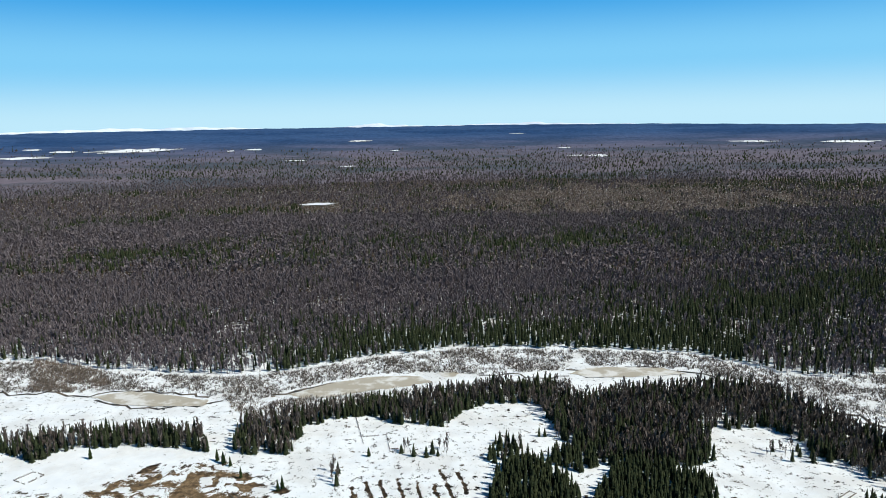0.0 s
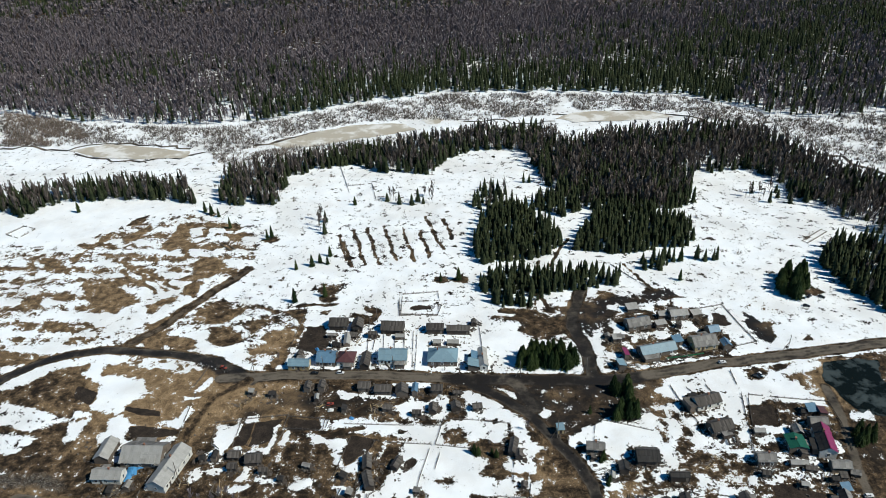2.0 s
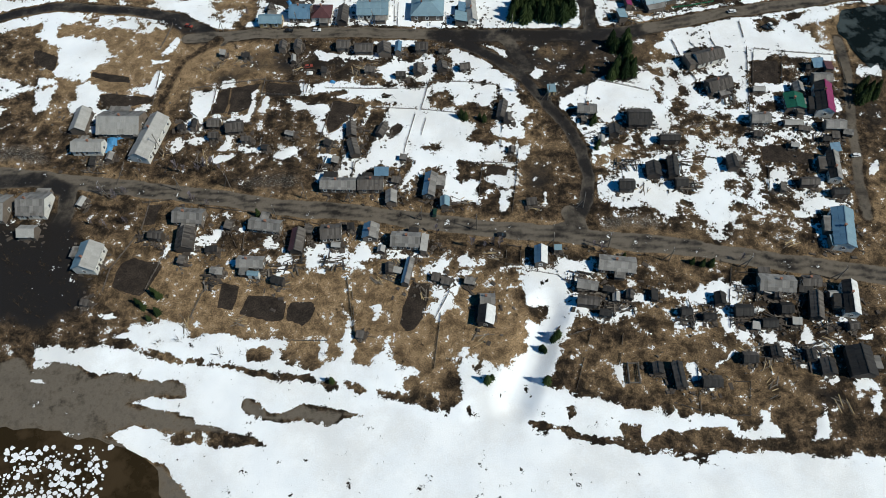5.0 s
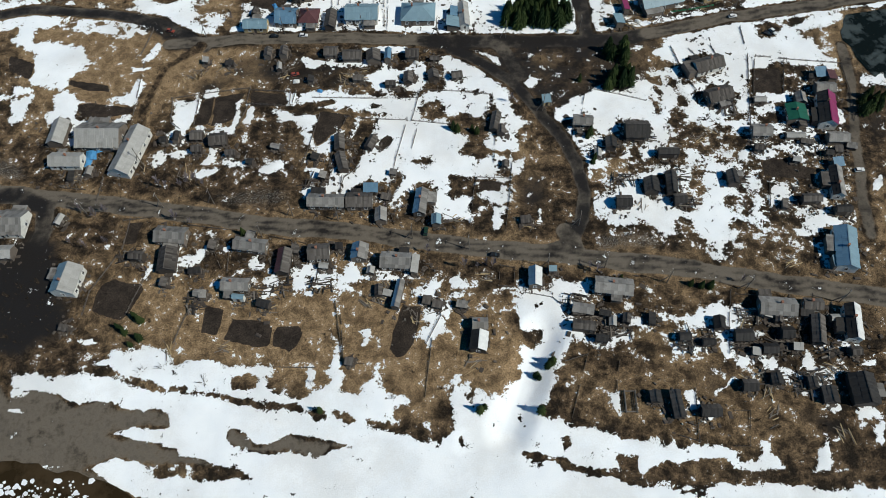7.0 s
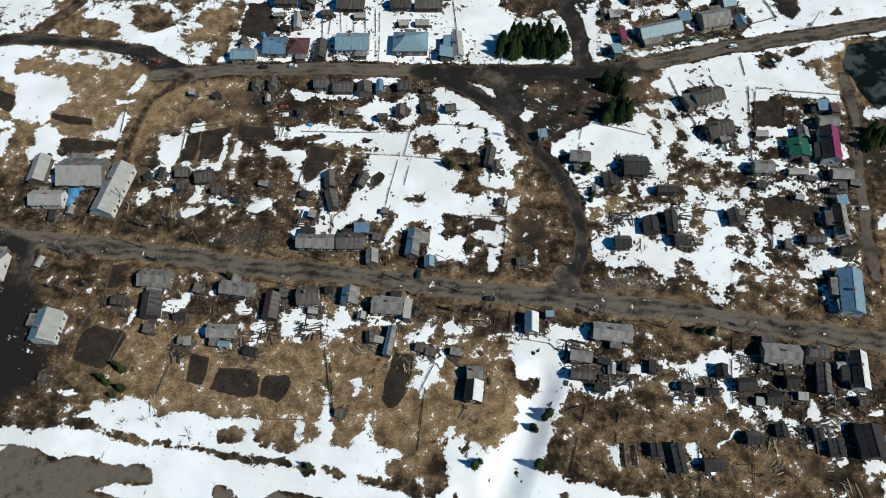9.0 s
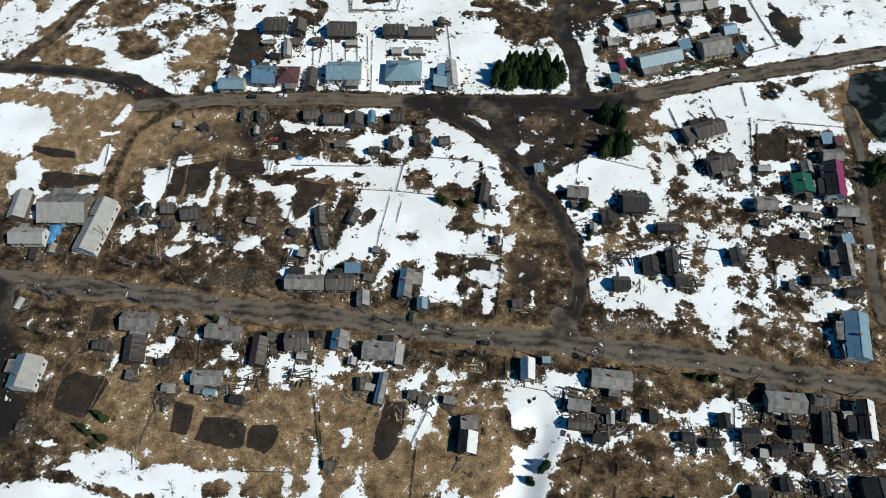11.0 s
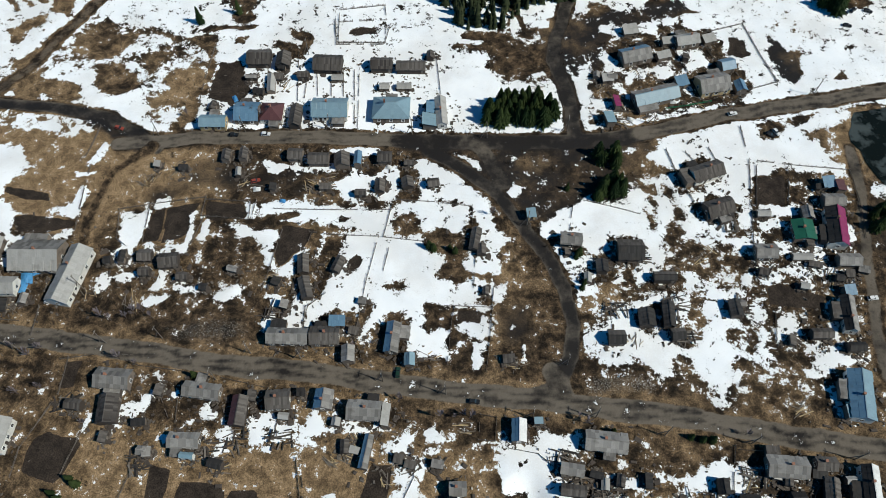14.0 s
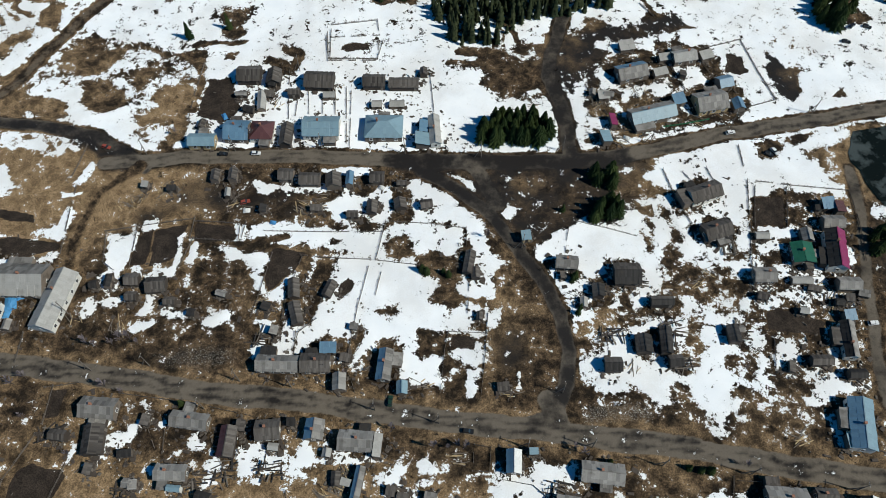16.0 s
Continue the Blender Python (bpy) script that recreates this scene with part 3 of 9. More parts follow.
snow([(-42.3, 260.3), (-0.6, 258.8), (-0.6, 249.6), (-17.8, 247.2), (-18.7, 241.3), (-20.7, 235.6), (-21.8, 238.0), (-19.9, 244.3), (-22.2, 250.4), (-30.8, 250.7), (-39.5, 250.4), (-41.9, 254.1)], 0.88, soft=1.3)
snow([(-55.1, 255.2), (-51.2, 256.0), (-50.6, 248.4), (-54.9, 248.5)], 0.85, soft=0.63)
snow([(-52.2, 222.7), (-45.8, 220.3), (-37.6, 219.5), (-37.8, 222.2), (-29.5, 220.6), (-27.7, 217.8), (-32.3, 216.6), (-36.4, 217.3), (-45.7, 218.9), (-48.0, 216.6), (-51.8, 217.8)], 0.8, soft=0.85)
snow([(-44.2, 225.7), (-40.1, 226.4), (-37.8, 222.2), (-42.8, 220.2)], 0.8, soft=0.87)
snow([(-32.4, 226.7), (-14.9, 227.0), (-14.2, 224.2), (-19.3, 223.0), (-29.6, 224.1)], 0.75, soft=0.56)
snow([(-22.9, 220.4), (-21.1, 216.3), (-17.1, 216.2), (-8.0, 218.5), (-7.4, 215.9), (-7.9, 211.9), (-8.9, 206.7), (-10.9, 204.2), (-12.9, 205.6), (-16.9, 207.8), (-18.8, 205.8), (-19.8, 204.5), (-22.8, 205.4), (-25.9, 207.3), (-26.0, 209.9), (-31.4, 210.8), (-31.5, 212.6), (-27.1, 213.3), (-24.2, 216.4)], 0.9, soft=1.3)
snow([(-1.9, 221.0), (1.2, 222.3), (1.1, 215.6), (-1.9, 218.4)], 0.85, soft=0.45)
snow([(-7.9, 204.2), (1.0, 205.7), (1.0, 201.4), (-7.9, 199.1)], 0.85, soft=0.92)
snow([(-52.1, 206.0), (-8.9, 202.2), (-9.6, 192.5), (-26.4, 195.9), (-44.2, 198.4), (-52.3, 201.2)], 0.82, soft=1.3)
bare([(-52.4, 202.4), (-38.4, 200.8), (-40.3, 199.3), (-52.2, 199.7)], 0.2, soft=0.45)
bare([(-26.5, 199.7), (-23.0, 198.6), (-26.5, 197.7)], 0.3, soft=0.45)
snow([(-57.7, 205.7), (-53.7, 206.1), (-53.8, 200.5), (-56.1, 200.0), (-60.0, 198.9), (-56.9, 201.3)], 0.8, soft=0.88)
snow([(-63.4, 197.5), (-55.8, 196.3), (-47.9, 195.3), (-44.8, 194.0), (-45.3, 188.0), (-46.8, 186.8), (-45.8, 182.1), (-46.5, 179.8), (-48.4, 179.8), (-49.2, 188.1), (-51.6, 193.0), (-57.5, 193.9), (-62.6, 195.8)], 0.85, soft=1.3)
snow([(-75.1, 201.1), (-72.2, 201.8), (-73.4, 198.5), (-73.6, 190.0), (-74.2, 187.6), (-76.2, 188.1), (-76.7, 191.3), (-75.3, 192.4), (-75.4, 198.6)], 0.85, soft=0.63)
snow([(-70.3, 199.2), (-68.6, 199.7), (-68.0, 194.7), (-69.8, 191.1), (-70.9, 191.8)], 0.8, soft=0.45)
snow([(-68.2, 206.7), (-62.7, 205.8), (-62.6, 204.8), (-67.7, 205.5)], 0.75, soft=0.45)
snow([(-43.0, 183.2), (-40.4, 186.2), (-37.5, 187.0), (-35.6, 186.5), (-37.3, 183.0), (-38.0, 179.5), (-40.7, 177.3), (-43.5, 177.4), (-45.0, 179.7)], 0.85, soft=1.3)
snow([(-25.3, 193.4), (-12.7, 191.9), (-13.4, 181.2), (-16.2, 176.7), (-17.0, 169.9), (-17.8, 167.7), (-28.9, 168.0), (-29.9, 170.3), (-28.4, 177.0), (-26.3, 183.9)], 0.9, soft=1.3)
snow([(-13.6, 191.9), (0.8, 190.3), (0.7, 178.5), (-16.2, 179.0)], 0.9, soft=1.3)
snow([(-32.1, 193.6), (-30.6, 194.1), (-31.4, 186.4), (-33.6, 185.3)], 0.6, soft=0.45)
plot([(-69.5, 207.3), (-58.3, 205.2), (-55.9, 201.8), (-58.1, 199.8), (-66.9, 199.1), (-69.6, 200.2), (-69.6, 204.7)])
plot([(-45.2, 194.5), (-44.1, 196.9), (-37.1, 195.5), (-34.1, 194.9), (-35.9, 191.3), (-37.6, 187.8), (-40.4, 186.6), (-43.0, 183.2), (-44.8, 182.1), (-46.1, 185.6)])
plot([(-23.0, 183.8), (-20.2, 186.1), (-18.6, 183.7), (-19.1, 180.9), (-17.2, 179.0), (-19.0, 177.2), (-22.8, 176.8), (-23.8, 179.2)])
snow([(-146.9, 169.9), (-141.0, 169.1), (-140.7, 166.9), (-144.1, 167.0), (-146.4, 168.4)], 0.85, soft=0.45)
snow([(-100.1, 178.9), (-98.2, 181.2), (-96.1, 180.0), (-96.0, 177.6), (-97.3, 174.3), (-99.8, 174.3)], 0.85, soft=0.57)
snow([(-96.1, 180.0), (-90.5, 181.0), (-84.0, 182.0), (-83.8, 180.8), (-90.1, 178.6), (-93.9, 178.3)], 0.8, soft=0.52)
snow([(-83.8, 175.0), (-82.3, 177.3), (-80.9, 180.7), (-80.1, 181.8), (-79.0, 180.7), (-79.4, 177.2), (-80.8, 173.8)], 0.85, soft=0.67)
snow([(-84.0, 170.5), (-82.5, 172.7), (-76.0, 173.0), (-78.5, 170.8), (-81.9, 168.9)], 0.85, soft=0.57)
snow([(-76.7, 178.3), (-73.3, 180.5), (-72.3, 173.6), (-75.2, 174.1)], 0.8, soft=0.62)
snow([(-102.0, 162.2), (-98.5, 163.0), (-101.0, 161.6)], 0.7, soft=0.45)
snow([(-74.8, 178.2), (-70.7, 175.8), (-65.0, 175.2), (-64.7, 173.0), (-72.2, 172.9), (-74.2, 173.7)], 0.82, soft=0.74)
snow([(-64.5, 171.2), (-61.1, 174.4), (-56.6, 175.9), (-54.6, 175.4), (-57.1, 172.1), (-59.7, 169.9)], 0.85, soft=0.84)
snow([(-71.2, 179.3), (-67.5, 180.3), (-67.1, 176.9)], 0.65, soft=0.48)
snow([(-47.8, 173.0), (-45.0, 172.9), (-42.1, 170.6), (-43.7, 168.4), (-45.7, 169.6)], 0.7, soft=0.64)
snow([(-39.6, 175.0), (-36.8, 174.9), (-34.6, 170.4), (-35.1, 163.8), (-35.9, 161.7), (-38.7, 162.2), (-41.5, 163.5), (-39.1, 168.3)], 0.88, soft=0.97)
snow([(-47.9, 163.0), (-44.7, 168.4), (-43.5, 165.1), (-44.2, 162.3), (-45.7, 158.7), (-47.5, 159.2)], 0.75, soft=0.62)
snow([(-44.5, 155.5), (-41.9, 156.5), (-41.2, 155.0), (-43.5, 154.4)], 0.7, soft=0.45)
snow([(-34.5, 169.3), (-29.9, 169.1), (-27.6, 179.3), (-16.3, 180.1), (-17.0, 169.9), (-18.7, 166.0), (-27.0, 167.5), (-30.5, 163.3), (-33.2, 162.7)], 0.9, soft=1.3)
snow([(-24.0, 160.3), (-19.5, 161.3), (-18.5, 158.7), (-23.0, 158.1)], 0.8, soft=0.45)
snow([(-16.2, 179.0), (0.7, 180.8), (0.4, 152.4), (-3.1, 153.5), (-4.0, 156.6), (-5.8, 158.8), (-4.0, 163.0), (-7.7, 166.4), (-12.3, 166.5), (-13.1, 162.2), (-14.9, 160.1), (-17.6, 158.0), (-16.8, 163.3), (-15.1, 169.9)], 0.88, soft=1.3)
bare([(-12.4, 176.6), (-4.0, 177.5), (-5.9, 168.5), (-9.6, 172.0)], 0.47, soft=1.18)
snow([(-32.7, 154.2), (-30.0, 154.7), (-28.1, 152.0), (-31.7, 152.1)], 0.8, soft=0.45)
snow([(-14.7, 150.7), (-13.0, 153.1), (-10.3, 151.0), (-10.6, 148.9), (-12.9, 150.2), (-15.2, 148.6)], 0.8, soft=0.63)
# road triangle and the snowy loop
snow([(3.8, 258.6), (14.7, 258.2), (25.4, 254.7), (25.2, 251.7), (18.7, 248.9), (14.3, 246.1), (9.9, 243.3), (9.0, 249.2), (6.9, 250.8), (5.9, 255.4)], 0.9, soft=1.3)
snow([(14.3, 247.5), (20.9, 251.8), (25.2, 251.1), (24.6, 239.8), (23.3, 235.5), (28.5, 235.1), (38.0, 235.9), (42.0, 234.0), (39.7, 231.3), (28.2, 230.3), (20.0, 230.8), (11.7, 230.5), (13.8, 233.0), (18.1, 234.3), (15.2, 241.6)], 0.86, soft=1.3)
snow([(2.4, 234.0), (8.7, 234.0), (7.6, 232.4), (2.4, 232.6)], 0.7, soft=0.45)
snow([(-0.9, 219.7), (2.2, 219.6), (3.3, 222.2), (6.3, 220.8), (9.2, 215.3), (13.2, 213.9), (16.6, 209.8), (19.9, 207.1), (20.7, 203.3), (21.4, 198.2), (24.0, 192.0), (28.6, 188.3), (24.7, 188.4), (22.9, 189.6), (23.6, 184.9), (23.8, 181.3), (22.3, 177.9), (20.5, 179.1), (17.6, 178.0), (12.9, 179.3), (12.1, 181.7), (14.4, 182.8), (15.1, 186.3), (17.7, 188.6), (17.5, 192.2), (18.3, 194.6), (16.5, 197.1), (15.8, 202.7), (8.9, 204.4), (-1.0, 205.2)], 0.9, soft=1.3)
snow([(5.3, 224.9), (9.4, 223.4), (15.4, 220.5), (19.0, 218.2), (16.9, 216.9), (13.3, 216.5), (10.3, 219.3), (6.3, 221.3)], 0.7, soft=1.18)
snow([(-1.0, 203.9), (14.8, 202.2), (14.9, 196.0), (13.4, 191.1), (10.6, 193.6), (4.8, 195.0), (1.9, 193.9), (-1.0, 195.2)], 0.82, soft=1.3)
snow([(-1.1, 191.5), (0.8, 187.9), (5.5, 184.2), (4.9, 180.7), (2.6, 178.4), (-1.2, 178.5)], 0.82, soft=0.94)
snow([(25.9, 208.3), (29.1, 210.8), (34.0, 209.8), (31.8, 207.3), (28.7, 205.6), (26.3, 204.4)], 0.86, soft=0.9)
snow([(19.1, 212.4), (23.1, 212.2), (20.0, 208.4), (18.6, 209.3)], 0.7, soft=0.56)
snow([(33.5, 217.2), (35.4, 215.0), (36.2, 213.1), (33.7, 213.8)], 0.7, soft=0.45)
snow([(35.6, 192.9), (38.8, 196.5), (44.0, 200.1), (49.1, 202.4), (51.3, 204.9), (53.3, 204.8), (56.9, 202.2), (67.6, 201.9), (69.2, 199.3), (71.3, 194.3), (71.8, 190.6), (69.5, 188.3), (67.4, 187.2), (66.8, 189.6), (59.2, 189.8), (58.0, 187.4), (55.8, 185.1), (52.0, 185.2), (49.3, 186.5), (45.6, 186.6), (43.2, 191.5), (39.1, 189.2), (38.1, 188.0), (36.8, 189.2)], 0.9, soft=1.3)
snow([(39.8, 185.6), (42.8, 187.9), (46.3, 184.2), (49.9, 182.9), (52.6, 181.7), (52.2, 178.3), (48.3, 177.2), (43.7, 177.3), (42.1, 179.7)], 0.82, soft=1.3)
snow([(66.2, 205.7), (68.6, 209.0), (71.4, 208.1), (72.0, 205.5), (74.2, 200.4), (73.0, 199.2), (68.6, 201.8)], 0.85, soft=1.12)
snow([(75.8, 210.6), (78.9, 211.8), (77.9, 205.4)], 0.75, soft=0.45)
snow([(74.2, 219.9), (80.8, 223.8), (79.8, 217.1), (77.0, 218.5)], 0.75, soft=0.92)
snow([(66.6, 223.7), (70.7, 224.1), (71.5, 222.2), (67.3, 221.5)], 0.7, soft=0.45)
snow([(71.8, 190.6), (75.7, 191.7), (74.1, 181.1), (69.6, 176.6), (65.0, 176.8), (68.8, 183.6)], 0.85, soft=1.3)
snow([(54.8, 256.7), (60.1, 256.5), (61.8, 251.9), (57.2, 249.0), (54.3, 252.1)], 0.7, soft=1.05)
snow([(58.3, 240.1), (63.2, 245.8), (66.0, 242.7), (65.4, 238.4), (60.2, 238.6)], 0.72, soft=1.04)
snow([(63.4, 256.4), (75.2, 255.9), (78.1, 246.8), (81.4, 240.7), (79.7, 236.5), (76.8, 238.0), (73.3, 242.5), (69.9, 248.5)], 0.75, soft=1.3)
# between the streets, east
snow([(116.2, 246.9), (128.0, 252.5), (141.1, 253.5), (157.9, 252.9), (154.9, 250.0), (141.5, 246.8), (130.5, 244.9), (125.5, 241.5), (119.3, 241.7)], 0.82, soft=1.3)
snow([(90.4, 250.8), (95.5, 249.1), (96.1, 246.7), (91.8, 246.3)], 0.8, soft=0.63)
snow([(96.0, 246.1), (106.0, 248.7), (107.6, 246.3), (101.0, 244.4)], 0.7, soft=0.6)
snow([(81.8, 226.0), (91.5, 227.0), (99.4, 230.9), (107.1, 233.2), (113.9, 231.6), (113.7, 227.7), (114.6, 225.4), (120.8, 225.8), (123.4, 230.7), (132.0, 234.4), (146.7, 239.0), (147.1, 237.0), (141.5, 231.5), (133.1, 230.4), (128.0, 230.5), (129.5, 228.2), (133.7, 224.8), (134.6, 220.7), (137.5, 216.5), (140.4, 212.5), (138.2, 211.8), (130.8, 213.3), (123.3, 215.1), (119.8, 217.1), (109.0, 218.0), (107.7, 212.2), (105.5, 204.5), (102.9, 203.3), (99.8, 207.3), (98.9, 212.5), (97.2, 219.2), (90.2, 219.4), (81.5, 215.7), (79.8, 217.1), (79.6, 222.5)], 0.9, soft=1.3)
snow([(108.8, 216.9), (115.6, 216.4), (117.3, 215.1), (113.8, 212.5), (108.7, 212.2)], 0.9, soft=0.66)
snow([(123.1, 214.3), (128.9, 213.6), (131.6, 212.8), (128.3, 211.5), (124.4, 211.7)], 0.7, soft=0.45)
snow([(79.1, 213.1), (82.1, 213.0), (82.4, 209.1), (84.5, 203.9), (85.7, 205.1), (89.4, 203.7), (93.2, 208.7), (99.1, 208.6), (101.5, 205.9), (102.9, 203.3), (102.4, 200.8), (100.7, 202.1), (97.4, 204.8), (89.5, 204.2), (86.0, 201.3), (83.9, 200.1), (82.6, 203.9)], 0.86, soft=1.3)
snow([(78.3, 207.9), (80.2, 201.5), (79.6, 197.8), (77.1, 194.1), (75.6, 190.5), (74.0, 193.0), (75.9, 202.9)], 0.8, soft=0.87)
snow([(83.7, 198.9), (90.1, 197.0), (97.6, 196.0), (98.7, 192.3), (96.1, 188.7), (91.7, 185.3), (86.5, 187.8), (83.1, 190.3), (80.9, 194.0)], 0.68, soft=1.3)
snow([(100.0, 198.4), (105.3, 200.7), (105.5, 197.0), (103.7, 193.4), (100.9, 193.4)], 0.8, soft=0.77)
snow([(107.2, 200.7), (111.7, 199.3), (117.8, 200.4), (119.1, 197.8), (117.6, 195.4), (111.9, 195.6), (107.6, 198.2)], 0.8, soft=0.74)
snow([(105.2, 195.8), (114.1, 193.1), (112.8, 191.4), (107.1, 191.6)], 0.85, soft=0.62)
snow([(95.9, 187.6), (103.7, 189.0), (107.1, 187.2), (102.9, 185.0), (96.1, 184.0)], 0.8, soft=0.7)
snow([(112.5, 185.9), (124.0, 186.8), (126.5, 182.0), (123.7, 178.6), (118.2, 178.7), (113.2, 181.2), (110.1, 183.6)], 0.7, soft=1.15)
snow([(132.4, 193.7), (134.9, 192.4), (135.1, 186.4), (133.1, 186.0), (132.0, 188.9)], 0.8, soft=0.45)
snow([(145.8, 207.1), (149.6, 207.0), (155.6, 212.0), (152.9, 203.1), (146.2, 202.0), (144.1, 204.6)], 0.85, soft=1.3)
snow([(139.5, 188.7), (141.6, 186.3), (139.4, 181.6), (137.8, 182.8)], 0.6, soft=0.53)
snow([(108.7, 177.9), (114.8, 180.0), (123.7, 178.6), (128.9, 177.3), (126.5, 175.1), (110.1, 175.5)], 0.65, soft=0.69)
plot([(109.4, 210.8), (118.5, 211.9), (118.6, 208.0), (115.9, 200.4), (107.2, 200.7), (107.7, 205.7)])
snow([(-1.2, 178.5), (2.6, 180.8), (4.9, 180.7), (2.6, 177.3), (9.1, 176.0), (9.9, 172.6), (8.9, 168.1), (6.1, 166.0), (4.3, 168.3), (-1.2, 169.5)], 0.82, soft=1.3)
snow([(9.9, 170.3), (11.9, 174.8), (15.6, 175.8), (18.4, 174.6), (20.0, 171.2), (19.0, 169.0), (13.5, 168.0), (9.8, 168.1)], 0.85, soft=1.09)
snow([(20.0, 171.2), (21.3, 177.9), (22.0, 173.4), (24.9, 174.4), (25.6, 171.0), (23.5, 167.8), (21.7, 168.5)], 0.82, soft=0.78)
snow([(9.8, 167.5), (18.9, 166.8), (20.7, 165.7), (19.4, 158.2), (16.6, 156.5), (13.1, 157.3), (10.4, 159.4), (9.6, 161.6)], 0.72, soft=1.3)
plot([(10.1, 165.9), (17.0, 165.7), (18.4, 163.5), (15.9, 161.4), (10.5, 162.7)])
snow([(-1.3, 159.7), (2.3, 158.6), (5.0, 160.6), (7.7, 159.5), (6.7, 153.2), (7.4, 148.1), (5.7, 148.1), (4.0, 151.2), (2.2, 150.3), (-1.4, 150.3)], 0.85, soft=1.27)
snow([(9.1, 155.7), (12.1, 156.2), (11.2, 154.6), (9.0, 154.6)], 0.7, soft=0.45)
snow([(14.4, 156.2), (18.7, 155.7), (17.8, 151.9), (17.2, 149.9), (17.9, 145.8), (14.4, 145.5), (13.0, 146.0), (14.5, 150.0), (13.9, 152.0)], 0.82, soft=0.8)
snow([(28.7, 154.8), (29.5, 154.8), (29.5, 149.6), (28.3, 149.2)], 0.85, soft=0.45)
snow([(44.5, 170.5), (45.4, 167.2), (48.3, 168.2), (52.5, 172.6), (50.7, 173.7), (52.1, 177.1), (46.5, 177.3), (45.3, 175.0)], 0.8, soft=1.12)
snow([(57.5, 175.8), (61.3, 176.9), (61.0, 174.1), (58.1, 173.5)], 0.8, soft=0.48)
snow([(64.1, 176.8), (73.3, 176.5), (71.0, 173.2), (67.5, 174.4), (64.5, 173.4)], 0.7, soft=0.5)
snow([(45.3, 157.5), (49.0, 158.5), (53.7, 160.5), (58.8, 164.7), (61.6, 165.3), (63.0, 162.4), (64.3, 159.2), (64.6, 155.0), (69.9, 154.8), (68.4, 145.7), (66.1, 147.7), (62.1, 149.9), (58.9, 152.0), (60.0, 147.9), (57.2, 145.9), (53.8, 147.0), (52.3, 149.1), (50.5, 148.7), (52.8, 153.2), (48.3, 152.2), (45.1, 155.0)], 0.86, soft=1.3)
snow([(63.6, 166.7), (67.5, 168.8), (72.4, 170.9), (71.9, 167.6), (68.0, 165.5), (64.3, 165.2)], 0.8, soft=0.8)
snow([(70.2, 171.0), (75.9, 169.7), (79.5, 169.6), (78.4, 163.1), (76.1, 159.9), (74.2, 159.4), (75.2, 165.3), (73.9, 168.7)], 0.82, soft=1.3)
snow([(79.8, 176.4), (85.6, 172.8), (90.9, 171.6), (96.1, 170.3), (95.6, 168.1), (89.1, 167.2), (90.5, 165.0), (89.8, 161.7), (94.1, 160.6), (94.3, 157.4), (91.8, 158.5), (89.0, 157.5), (86.6, 154.4), (88.8, 152.3), (91.9, 150.2), (95.2, 149.1), (98.0, 146.0), (100.3, 144.9), (98.4, 144.0), (96.5, 147.0), (91.7, 149.2), (87.8, 147.2), (88.7, 143.2), (85.8, 141.3), (84.6, 135.5), (81.7, 133.7), (78.4, 133.8), (78.9, 136.6), (82.5, 137.5), (82.4, 141.4), (77.8, 144.5), (75.9, 148.5), (72.7, 150.6), (68.9, 148.7), (71.7, 144.6), (68.1, 143.7), (66.5, 146.7), (68.4, 159.1), (70.9, 155.9), (73.1, 152.7), (80.0, 152.1), (82.8, 157.7), (84.7, 162.9), (82.4, 165.2), (85.9, 169.5), (79.9, 171.8)], 0.8, soft=1.3)
snow([(94.5, 162.7), (98.5, 164.7), (102.1, 164.7), (102.3, 161.4), (98.3, 159.4), (95.8, 160.5)], 0.74, soft=0.74)
snow([(96.3, 171.4), (99.2, 168.0), (101.5, 165.8)], 0.6, soft=0.73)
snow([(97.0, 174.8), (99.9, 175.4), (99.0, 171.3), (96.3, 171.4)], 0.8, soft=0.5)
snow([(100.9, 175.8), (108.5, 176.7), (107.5, 172.2), (101.1, 172.4)], 0.8, soft=0.63)
snow([(104.3, 162.4), (108.2, 160.2), (109.8, 159.1), (110.8, 155.9), (107.0, 155.0), (106.0, 158.1), (103.6, 157.1)], 0.82, soft=1.01)
snow([(102.9, 156.1), (104.4, 155.0), (105.6, 152.9), (102.2, 153.4)], 0.75, soft=0.45)
snow([(99.6, 157.2), (100.9, 155.1), (98.4, 152.1), (100.1, 148.0), (97.5, 148.0), (95.4, 150.1)], 0.7, soft=0.77)
snow([(111.9, 149.7), (116.7, 151.6), (119.6, 149.5), (124.2, 147.4), (120.4, 146.1), (115.1, 145.6), (111.5, 144.7), (110.2, 146.7)], 0.85, soft=0.97)
snow([(108.5, 153.9), (113.7, 153.8), (114.1, 151.7)], 0.7, soft=0.45)
snow([(108.0, 144.8), (114.9, 144.6), (115.2, 142.6), (110.7, 141.7), (108.4, 142.8)], 0.8, soft=0.45)
snow([(118.6, 158.9), (121.0, 157.8), (120.1, 154.7), (118.4, 154.7)], 0.8, soft=0.45)
snow([(115.8, 141.6), (116.5, 137.7), (117.1, 133.9), (115.3, 130.1), (112.0, 130.2), (111.9, 133.0)], 0.7, soft=0.73)
snow([(71.3, 137.2), (77.2, 136.7), (78.5, 134.7), (72.6, 134.8)], 0.8, soft=0.45)
snow([(86.8, 134.0), (93.4, 132.9), (93.1, 131.6), (87.3, 132.2)], 0.75, soft=0.45)
snow([(94.9, 132.5), (98.9, 131.4), (98.6, 130.1), (96.2, 130.6)], 0.75, soft=0.45)
